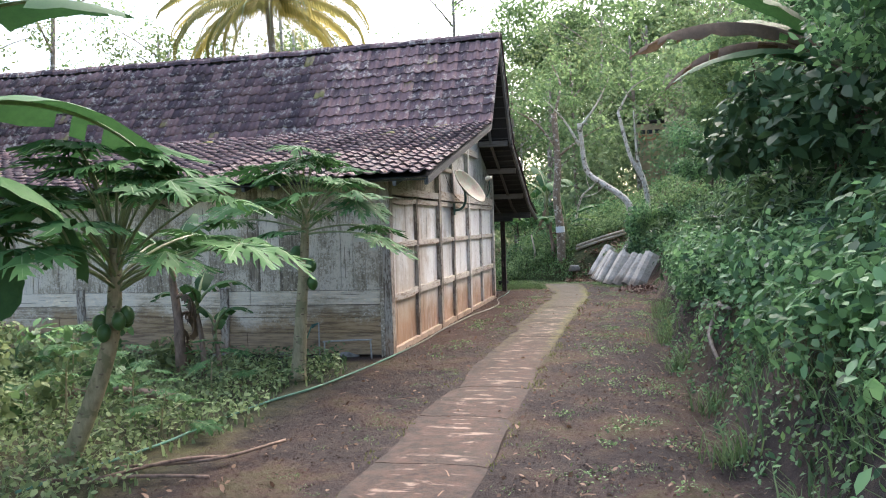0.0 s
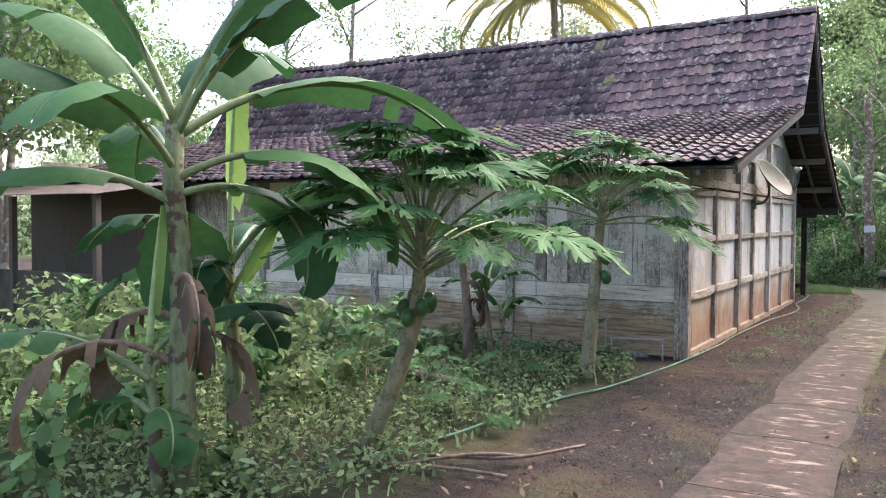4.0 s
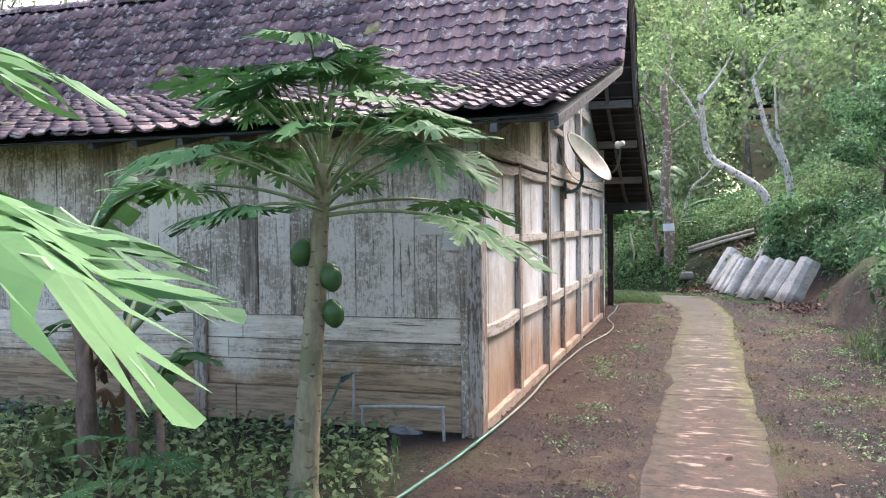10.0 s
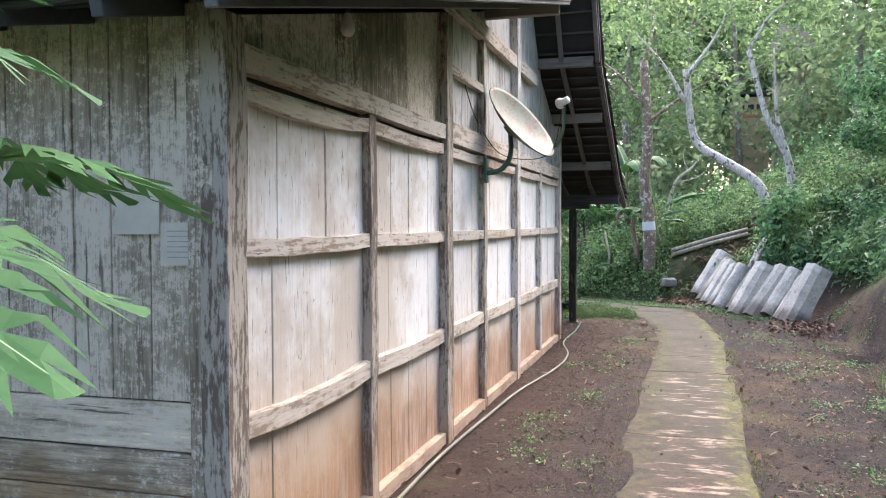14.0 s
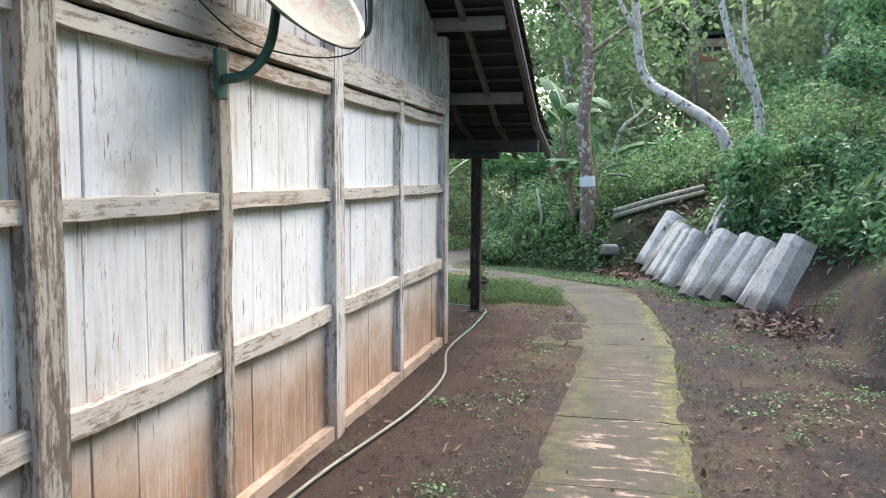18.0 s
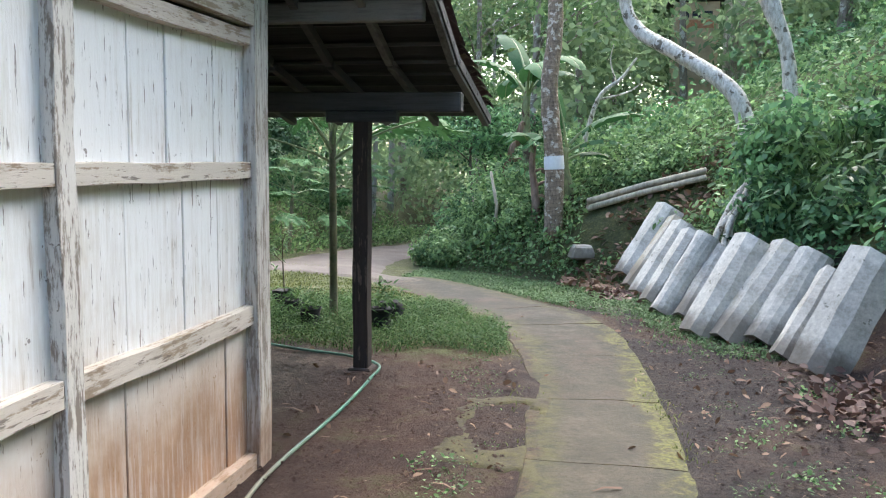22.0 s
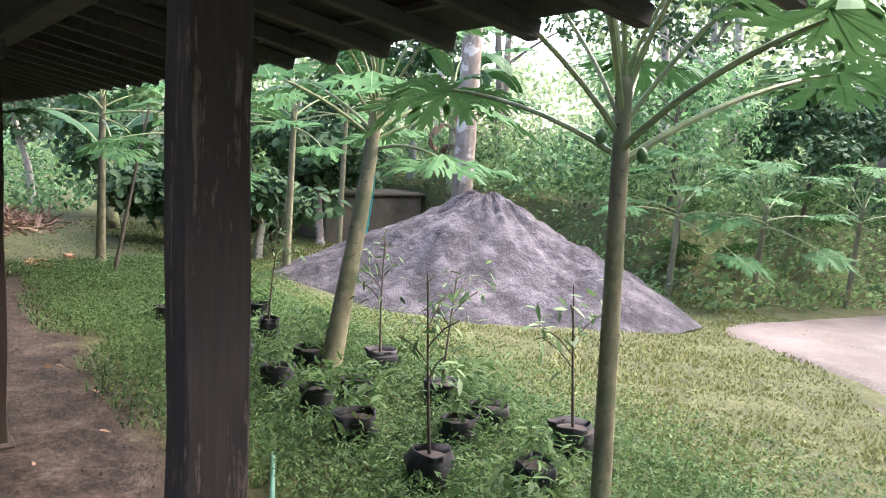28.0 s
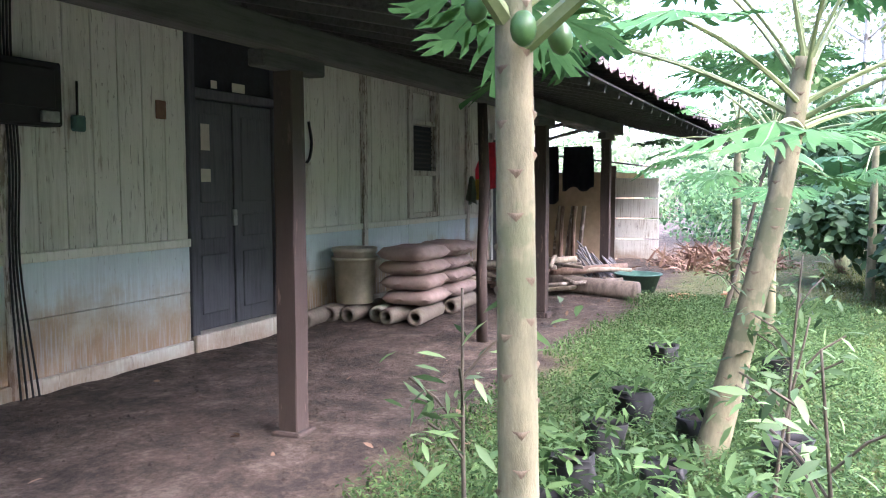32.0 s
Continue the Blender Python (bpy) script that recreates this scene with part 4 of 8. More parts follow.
L_WEED = leaf_mat("weed_leaf", (0.036, 0.080, 0.034), (0.20, 0.32, 0.125), 0.38, gloss=0.35, crisp=True)
L_FRESH = leaf_mat("creeper_leaf", (0.050, 0.120, 0.044), (0.27, 0.43, 0.170), 0.42, gloss=0.30, crisp=True)
L_GARDEN = leaf_mat("garden_weed_leaf", (0.10, 0.165, 0.07), (0.38, 0.48, 0.22), 0.42, crisp=True)
L_SLOPE = leaf_mat("slope_leaf", (0.066, 0.145, 0.052), (0.30, 0.44, 0.180), 0.46, gloss=0.30, crisp=True)
L_DRYD = leaf_mat("dark_dry_leaf", (0.055, 0.032, 0.026), (0.19, 0.115, 0.09), 0.12)
L_LAWN = leaf_mat("lawn_blade", (0.085, 0.105, 0.032), (0.20, 0.215, 0.075), 0.35)
L_YARD = leaf_mat("yard_weed_leaf", (0.026, 0.066, 0.022), (0.125, 0.215, 0.072), 0.40)
L_CREEP = leaf_mat("yard_creeper", (0.038, 0.076, 0.024), (0.150, 0.232, 0.074), 0.38)
L_PAPAYA = leaf_mat("papaya_leaf", (0.026, 0.080, 0.027), (0.080, 0.178, 0.058), 0.20, "object", 0.08)
L_BANANA = leaf_mat("banana_leaf", (0.017, 0.062, 0.022), (0.065, 0.155, 0.050), 0.24, "object")
L_COFFEE = leaf_mat("glossy_leaf", (0.022, 0.055, 0.026), (0.08, 0.15, 0.06), 0.2)
L_DRY = leaf_mat("dry_leaf", (0.10, 0.055, 0.036), (0.30, 0.20, 0.13), 0.15)
L_YOUNG = leaf_mat("young_banana_leaf", (0.20, 0.34, 0.075), (0.32, 0.46, 0.13), 0.35, "object")
L_DRYOB = leaf_mat("dry_banana_leaf", (0.07, 0.045, 0.03), (0.20, 0.14, 0.085), 0.2, "object")


def bark_mat(name, dark, light, ring=0.0, blotch=None, scale=8.0):
    def build(nt, b):
        pos, p = xyz(nt)
        mp = nt.nodes.new("ShaderNodeMapping")
        mp.inputs["Scale"].default_value = (1, 1, 0.35)
        nt.links.new(pos, mp.inputs["Vector"])
        n = noise_at(nt, mp.outputs["Vector"], scale * 2, 7, 0.7)
        big = noise_at(nt, pos, scale * 0.6, 4, 0.6)
        col = ramp(nt, n, [(0.32, dark), (0.68, light)])
        h = n
        if blotch:
            col = mix(nt, smooth(nt, big, blotch[1], blotch[1] + 0.06), col, blotch[0])
        if ring:
            w = nt.nodes.new("ShaderNodeTexWave")
            w.wave_type, w.bands_direction = "BANDS", "Z"
            w.inputs["Scale"].default_value, w.inputs["Distortion"].default_value, w.inputs["Detail Scale"].default_value = ring, 5.0, 2.0
            nt.links.new(pos, w.inputs["Vector"])
            col = mix(nt, calc(nt, "MULTIPLY", smooth(nt, w.outputs["Fac"], 0.88, 0.99), 0.35), col, tuple(c * 0.45 for c in dark))
            h = calc(nt, "ADD", n, w.outputs["Fac"])
        paint(nt, b, col)
        bump(nt, b, h, 0.5, 0.01)
    return material(name, build, 0.85)


B_PAPAYA = bark_mat("papaya_bark", (0.21, 0.18, 0.10), (0.46, 0.385, 0.235), blotch=((0.22, 0.205, 0.11), 0.55), scale=9.0)
B_PAPGREY = bark_mat("greenish_papaya_bark", (0.115, 0.108, 0.062), (0.265, 0.238, 0.142), blotch=((0.135, 0.14, 0.075), 0.53), scale=9.0)
B_SCAR = bark_mat("leaf_scar", (0.085, 0.058, 0.036), (0.27, 0.205, 0.135))
B_TREE = bark_mat("mottled_bark", (0.11, 0.088, 0.068), (0.30, 0.25, 0.20), blotch=((0.47, 0.44, 0.38), 0.55))
B_WHITE = bark_mat("pale_bark", (0.25, 0.22, 0.165), (0.74, 0.69, 0.58), blotch=((0.13, 0.105, 0.072), 0.56), scale=14.0)
B_PALE = bark_mat("greyish_bark", (0.22, 0.20, 0.165), (0.48, 0.45, 0.40), blotch=((0.14, 0.12, 0.09), 0.58))
B_BAND = bark_mat("flaky_brown_bark", (0.10, 0.070, 0.046), (0.34, 0.25, 0.17), ring=5.0, blotch=((0.52, 0.45, 0.36), 0.55), scale=15.0)
B_DARK = bark_mat("dark_stem", (0.04, 0.035, 0.025), (0.11, 0.09, 0.06))
B_BANANA = bark_mat("banana_stem", (0.10, 0.115, 0.055), (0.30, 0.33, 0.16), blotch=((0.10, 0.062, 0.04), 0.52))
B_DRYSTEM = bark_mat("dry_banana_stem", (0.10, 0.065, 0.045), (0.34, 0.23, 0.17))
B_LOG = bark_mat("old_log", (0.055, 0.042, 0.032), (0.19, 0.155, 0.12))
B_STAKE = bark_mat("bleached_stick", (0.25, 0.21, 0.15), (0.55, 0.48, 0.36))


def plain(name, colour, rough=0.6, metal=0.0, vary=0.35, scale=20.0):
    def build(nt, b):
        v = coords(nt)
        n = noise_at(nt, v, scale, 5, 0.65)
        paint(nt, b, ramp(nt, n, [(0.25, tuple(c * (1 - vary) for c in colour)), (0.75, tuple(min(c * (1 + vary), 0.9) for c in colour))]))
        bump(nt, b, n, 0.15, 0.003)
    return material(name, build, rough, metal)


M_GREENSTEM = plain("green_stem", (0.22, 0.265, 0.12), 0.5)
M_VEIN = plain("leaf_vein", (0.085, 0.16, 0.055), 0.6)
M_YOUNGSTEM = plain("young_stem", (0.33, 0.42, 0.17), 0.5)
M_FRUIT = plain("green_fruit", (0.055, 0.13, 0.035), 0.4, vary=0.25)


def leaf_batch(places, normals, size, kind="oval", spread=0.35, rng=RNG, droop=0.2):
    """Many small leaves as arrays: each leaf is a folded blade of two or four quads."""
    n = len(places)
    if kind == "blade":
        prof = np.array([[-0.06, 0, 0], [0.06, 0, 0], [0.05, 0.55, 0.04], [-0.05, 0.55, 0.04], [0.0, 1.0, -0.10], [0.0, 1.0, -0.10]])
        quads = np.array([[0, 1, 2, 3], [3, 2, 4, 5]])
    elif kind == "long":
        prof = np.array([[0, 0, 0], [0.13, 0.35, 0.03], [0, 0.4, 0], [-0.13, 0.35, 0.03], [0.09, 0.75, -0.03], [0, 1.0, -0.12], [-0.09, 0.75, -0.03]])
        quads = np.array([[0, 1, 4, 2], [0, 2, 6, 3], [2, 4, 5, 6]])
    else:
        prof = np.array([[0, 0, 0], [0.26, 0.38, 0.06], [0, 0.45, 0], [-0.26, 0.38, 0.06], [0.20, 0.75, 0.03], [0, 1.0, -0.06], [-0.20, 0.75, 0.03]])
        quads = np.array([[0, 1, 4, 2], [0, 2, 6, 3], [2, 4, 5, 6]])
    s = size * rng.uniform(1 - spread, 1 + spread, n)
    nrm = normals + rng.normal(0, 0.55, (n, 3))
    nrm /= np.linalg.norm(nrm, axis=1, keepdims=True) + 1e-9
    t = rng.normal(0, 1, (n, 3))
    t[:, 2] -= droop
    t -= nrm * np.sum(t * nrm, 1, keepdims=True)
    t /= np.linalg.norm(t, axis=1, keepdims=True) + 1e-9
    u = np.cross(t, nrm)
    v = places[:, None, :] + s[:, None, None] * (prof[None, :, 0:1] * u[:, None, :] + prof[None, :, 1:2] * t[:, None, :] + prof[None, :, 2:3] * nrm[:, None, :])
    k = len(prof)
    f = quads[None] + (np.arange(n) * k)[:, None, None]
    return v.reshape(-1, 3), f.reshape(-1, 4)


def grass_batch(xy, height, rng=RNG, lean=0.5, width=0.012):
    """Upright bent blades."""
    n = len(xy)
    z = ground_z(xy[:, 0], xy[:, 1])
    base = np.column_stack([xy, z - 0.01])
    h = height * rng.uniform(0.5, 1.35, n)
    a = rng.uniform(0, 2 * np.pi, n)
    d = np.column_stack([np.cos(a), np.sin(a), np.zeros(n)])
    s = np.column_stack([-np.sin(a), np.cos(a), np.zeros(n)]) * (width * rng.uniform(0.6, 1.5, n))[:, None]
    l = (lean * rng.uniform(0.2, 1.4, n) * h)[:, None]
    up = np.array([0, 0, 1.0])
    m = base + d * l * 0.35 + up * (h * 0.62)[:, None]
    e = base + d * l + up * (h * 0.9)[:, None]
    v = np.stack([base - s, base + s, m + s * 0.8, m - s * 0.8, e, e + s * 0.05], 1)
    f = np.array([[0, 1, 2, 3], [3, 2, 5, 4]])[None] + (np.arange(n) * 6)[:, None, None]
    return v.reshape(-1, 3), f.reshape(-1, 4)


def stuff(name, batches, mat, label, category):
    vs, fs, off = [], [], 0
    for v, f in batches:
        vs.append(v)
        fs.append(f + off)
        off += len(v)
    ob = from_arrays(name, np.concatenate(vs), np.concatenate(fs), mat)
    return tagged(ob, label, category, kind="stuff")


def clumps(centres, radius, per, size, kind="oval", flat=0.75, rng=RNG, droop=0.3):
    """Leaves on the shells of uneven clumps."""
    out = []
    for c in centres:
        r = radius * rng.uniform(0.6, 1.35)
        n = int(per * rng.uniform(0.7, 1.3))
        d = rng.normal(0, 1, (n, 3))
        d /= np.linalg.norm(d, axis=1, keepdims=True)
        rr = r * rng.uniform(0.35, 1.05, n) ** 0.6
        p = np.asarray(c) + d * rr[:, None] * np.array([1, 1, flat])
        out.append(leaf_batch(p, d * 0.6 + np.array([0, 0, 0.5]), size, kind, rng=rng, droop=droop))
    vs = np.concatenate([v for v, f in out])
    off, fs = 0, []
    for v, f in out:
        fs.append(f + off)
        off += len(v)
    return vs, np.concatenate(fs)


def tree(name, line, r0, r1, limbs, crown, label, bark=B_TREE, leaf=L_TREE, leaf_size=0.12, per=110, cl_r=0.55, category="tree", sides=10, band=None):
    """A trunk along a line, limbs (line, radius) and crown clumps at given centres plus the limbs' ends."""
    base = line[0]
    ob = thing(name, label, category, at=base)
    o = Vector(base)
    pts = [p - o for p in spline(line, 6)]
    k = len(pts)
    trunk = part("trunk", tube(pts, [r0 + (r1 - r0) * i / (k - 1) for i in range(k)], sides, wob=0.12), bark, ob, flat=False)
    tips = []
    for ln, r in limbs:
        q = [p - o for p in spline(ln, 5)]
        part("limb", tube(q, [r * (1 - 0.75 * i / (len(q) - 1)) for i in range(len(q))], 7, wob=0.1), bark, ob, flat=False)
        tips.append(np.array(ln[-1]))
    if band:
        zs = [p.z for p in pts]
        seg, rad = [], []
        for i in range(5):
            z = band[0] - o.z + (band[1] - band[0]) * i / 4
            seg.append(Vector((np.interp(z, zs, [p.x for p in pts]), np.interp(z, zs, [p.y for p in pts]), z)))
            rad.append((r0 + (r1 - r0) * np.interp(z, zs, range(k)) / (k - 1)) * (1.09 if 0 < i < 4 else 1.06))
        part("painted_band", tube(seg, rad, 14, cap=False, wob=0.05), M_BAND, trunk, "white painted band", flat=False)
    cs = [np.array(c) for c in crown] + tips
    if cs:
        v, f = clumps(cs, cl_r, per, leaf_size)
        from_arrays("crown", v - np.array(base), f, leaf, ob)
    return ob


M_BAND = plain("white_band", (0.72, 0.72, 0.70), 0.7, vary=0.1)


def papaya_leaf_mesh(seed, el):
    """One palmate leaf with broad toothed lobes; its stalk leaves the origin along +x at the given rise, the blade hangs from its end."""
    rng = random.Random(seed)
    bm = bmesh.new()
    L = 0.74
    stalk = [Vector((0, 0, 0))]
    for i in range(7):
        a = radians(el + 9 - 20 * i / 6)
        stalk.append(stalk[-1] + Vector((math.cos(a), 0, math.sin(a))) * (L / 7))
    tube(stalk, [0.0125, 0.0105, 0.0095, 0.009, 0.0085, 0.008, 0.007, 0.005], 6, bm)
    for f in bm.faces:
        f.material_index = 1
    c = stalk[-1]
    tip_drop = rng.uniform(-0.08, 0.30)
    roll = rng.uniform(-0.18, 0.18)

    def place(x, y):
        """A point of the flat blade, bent down towards its border."""
        r = math.hypot(x, y)
        return c + Vector((x, y, -tip_drop * x + roll * y - 0.55 * r * r + 0.016 * math.sin(17 * x + seed) * math.cos(15 * y) + 0.012 * math.sin(31 * y + 2 * seed + 20 * x)))

    lobes = 9
    angles = [-148 + 296 * k / (lobes - 1) + rng.uniform(-4, 4) for k in range(lobes)]
    web = 0.085
    hub = bm.verts.new(place(0, 0))
    valley = []
    for k in range(lobes + 1):
        if k == 0:
            a = angles[0] - 18
        elif k == lobes:
            a = angles[-1] + 18
        else:
            a = (angles[k - 1] + angles[k]) / 2
        r = web * (0.7 if k in (0, lobes) else 1.0)
        valley.append(bm.verts.new(place(r * math.cos(radians(a)), r * math.sin(radians(a)))))
    for k, deg in enumerate(angles):
        ln = 0.41 * (1 - 0.40 * abs(k - 4) / 4) * rng.uniform(0.92, 1.08)
        a = radians(deg)
        dx, dy = math.cos(a), math.sin(a)

        def at(t, w):
            return place(ln * t * dx - w * ln * dy, ln * t * dy + w * ln * dx)

        ribs = [bm.verts.new(at(t, 0)) for t in (0.32, 0.48, 0.64, 0.80, 0.91, 1.0)]
        for sg, v0 in ((-1, valley[k]), (1, valley[k + 1])):
            def face(*vs):
                bm.faces.new(vs if sg < 0 else tuple(reversed(vs)))

            def pt(t, w):
                return bm.verts.new(at(t + rng.uniform(-0.012, 0.012), sg * w * rng.uniform(0.88, 1.12)))

            n1, n2, n3, n4 = pt(0.34, 0.075), pt(0.50, 0.062), pt(0.66, 0.055), pt(0.82, 0.040)
            face(hub, ribs[0], n1, v0)
            face(ribs[0], ribs[1], n2, n1)
            # broad pointed side lobe with two teeth on its outer border
            a1, b1, c1 = pt(0.44, 0.150), pt(0.52, 0.135), pt(0.58, 0.175)
            e1, d1, f1 = pt(0.49, 0.235), pt(0.72, 0.275), pt(0.61, 0.255)
            face(n1, n2, b1, a1)
            face(a1, b1, c1, e1)
            face(e1, c1, f1)
            face(f1, c1, d1)
            # second side lobe
            face(ribs[1], ribs[2], n3, n2)
            a2, c2, d2, e2 = pt(0.63, 0.130), pt(0.70, 0.125), pt(0.87, 0.205), pt(0.70, 0.185)
            face(n2, n3, c2, a2)
            face(a2, c2, d2, e2)
            # third side lobe and tip
            face(ribs[2], ribs[3], n4, n3)
            a3, d3 = pt(0.78, 0.095), pt(0.96, 0.125)
            face(n3, n4, d3, a3)
            face(ribs[3], ribs[4], n4)
            t4 = pt(0.99, 0.050)
            face(n4, ribs[4], t4)
            face(ribs[4], ribs[5], t4)
        up = Vector((0, 0, 0.0025))
        vein = [(bm.verts.new(at(t, -w) + up), bm.verts.new(at(t, w) + up)) for t, w in ((0.0, 0.008), (0.34, 0.0065), (0.60, 0.005), (0.90, 0.002))]
        for p, q in zip(vein, vein[1:]):
            bm.faces.new((p[0], q[0], q[1], p[1])).material_index = 2
    me = bpy.data.meshes.new("leaf")
    bm.to_mesh(me)
    bm.free()
    me.materials.append(L_PAPAYA)
    me.materials.append(M_GREENSTEM)
    me.materials.append(M_VEIN)
    return me


PAPAYA_RISE = (-18, 4, 24, 46, 68)
PAPAYA_LEAVES = [papaya_leaf_mesh(s * 5 + i, e) for i, e in enumerate(PAPAYA_RISE) for s in range(4)]


def fruit_mesh():
    return lathe([(0.004, 0), (0.034, -0.014), (0.057, -0.05), (0.063, -0.09), (0.052, -0.135), (0.026, -0.163), (0.002, -0.172)], 12)


def papaya(at, top, r0, r1, leaves, label, fruits=(), lean_line=None, size=1.0, seed=0, low=-25, spread=1.0, fruit=1.0, scars=True, turned=0, high=74):
    """A papaya tree: scarred trunk, a rosette of lobed leaves, green fruit under it."""
    rng = random.Random(seed)
    ob = thing("papaya_tree", label, "papaya tree", at=at)
    o = Vector(at)
    line = [Vector(p) - o for p in (lean_line or [at, ((at[0] + top[0]) / 2, (at[1] + top[1]) / 2, (at[2] + top[2]) / 2), top])]
    pts = spline(line, 14)
    k = len(pts)
    rr = [(r0 + (r1 - r0) * (i / (k - 1)) ** 0.7) * (1.0 + 0.025 * (i % 2)) for i in range(k)]
    rr[0] *= 1.25
    bm = tube(pts, rr, 12)
    z, turn = 0.10, rng.uniform(0, 360)
    while scars and z < pts[-1].z - 0.02:
        for zz in (z, z + 0.018):
            q = min(range(k - 1), key=lambda j: abs(pts[j].z - zz))
            t = (zz - pts[q].z) / max(pts[q + 1].z - pts[q].z, 1e-3)
            c, r = pts[q].lerp(pts[q + 1], t), rr[q] * 0.985
            a = radians(turn)
            o2, tan = Vector((math.cos(a), math.sin(a), 0)), Vector((-math.sin(a), math.cos(a), 0))
            vs = [bm.verts.new(p) for p in (c + (o2 * 0.88 + tan * 0.47).normalized() * r + Vector((0, 0, 0.007)), c + o2 * (r + 0.003) + Vector((0, 0, 0.006)), c + (o2 * 0.88 - tan * 0.47).normalized() * r + Vector((0, 0, 0.007)), c + o2 * (r + 0.001) - Vector((0, 0, 0.009)), c + o2 * (r + 0.006))]
            for i in range(4):
                f = bm.faces.new((vs[i], vs[(i + 1) % 4], vs[4]))
                f.material_index = 1
            turn += 137.5
        turn -= 137.5 * 0.37
        z += rng.uniform(0.045, 0.075)
    bmesh.ops.recalc_face_normals(bm, faces=bm.faces)
    part("trunk", bm, [B_PAPAYA if at[1] < 5 else B_PAPGREY, B_SCAR], ob, flat=False)
    head = pts[-1]
    for i in range(leaves):
        az = turned + i * 137.5 + rng.uniform(-12, 12)
        lvl = i / max(leaves - 1, 1)
        el = low + (high - low) * lvl ** 1.05 + rng.uniform(-6, 6)
        sc = size * (1.12 - 0.30 * lvl) * rng.uniform(0.86, 1.14) * spread
        near = min(range(5), key=lambda q: abs(PAPAYA_RISE[q] - el))
        lf = new("leaf", PAPAYA_LEAVES[near * 4 + rng.randrange(4)])
        lf.parent = ob
        lf.matrix_local = Matrix.Translation(head - Vector((0, 0, 0.28 * size * (1 - lvl)))) @ Euler((rng.uniform(-0.15, 0.15), rng.uniform(-0.12, 0.12), radians(az)), "XYZ").to_matrix().to_4x4() @ Matrix.Diagonal((sc, sc, sc, 1))
    for i, (az, dz) in enumerate(fruits):
        q = pts[min(range(k), key=lambda j: abs(pts[j].z - (head.z - dz)))]
        fr = part("fruit", fruit_mesh(), M_FRUIT, ob, flat=False)
        a = radians(az)
        fr.matrix_local = Matrix.Translation(q + Vector((math.cos(a), math.sin(a), 0)) * (r1 + 0.045)) @ pose(0, 0, 0, 12 * math.sin(a), -12 * math.cos(a), 0) @ Matrix.Diagonal((fruit, fruit, fruit, 1))
    return ob


def banana_leaf_bm(L, wid, arch, rng, torn=0.35, fold=0.18, rise=68):
    """A long arching blade with a midrib, split here and there along the veins; runs along +x and up."""
    bm = bmesh.new()
    n = 22
    mid = []
    for i in range(n + 1):
        t = i / n
        a = radians(rise - arch * t ** 1.4)
        p = Vector((0, 0, 0)) if not mid else mid[-1] + Vector((math.cos(a), 0, math.sin(a))) * (L / n)
        mid.append(p)
    stem = int(n * 0.24)
    tube(mid, [0.022 * (1 - 0.85 * i / n) * (1 + L * 0.2) for i in range(n + 1)], 6, bm)
    for f in bm.faces:
        f.material_index = 1
    for sg in (-1, 1):
        prev = None
        for i in range(stem, n + 1):
            t = (i - stem) / (n - stem)
            w = wid * (math.sin(math.pi * min(t * 0.9 + 0.08, 1)) ** 0.55) * (0.9 + 0.2 * rng.random())
            sag = -fold * w * (1 + 2 * rng.random() * torn)
            a = bm.verts.new(mid[i] + Vector((0, 0.006 * sg, 0.012)))
            m = bm.verts.new(mid[i] + Vector((0.03, sg * w * 0.5, 0.04 * w)))
            b = bm.verts.new(mid[i] + Vector((0.05, sg * w, sag)))
            if prev and rng.random() > torn * 0.35:
                pa, pm, pb = prev
                bm.faces.new((pa, a, m, pm) if sg < 0 else (a, pa, pm, m))
                bm.faces.new((pm, m, b, pb) if sg < 0 else (m, pm, pb, b))
            elif prev:
                pa, pm, pb = prev
                bm.faces.new((pa, a, pm) if sg < 0 else (a, pa, pm))
            prev = (a, m, b)
    return bm


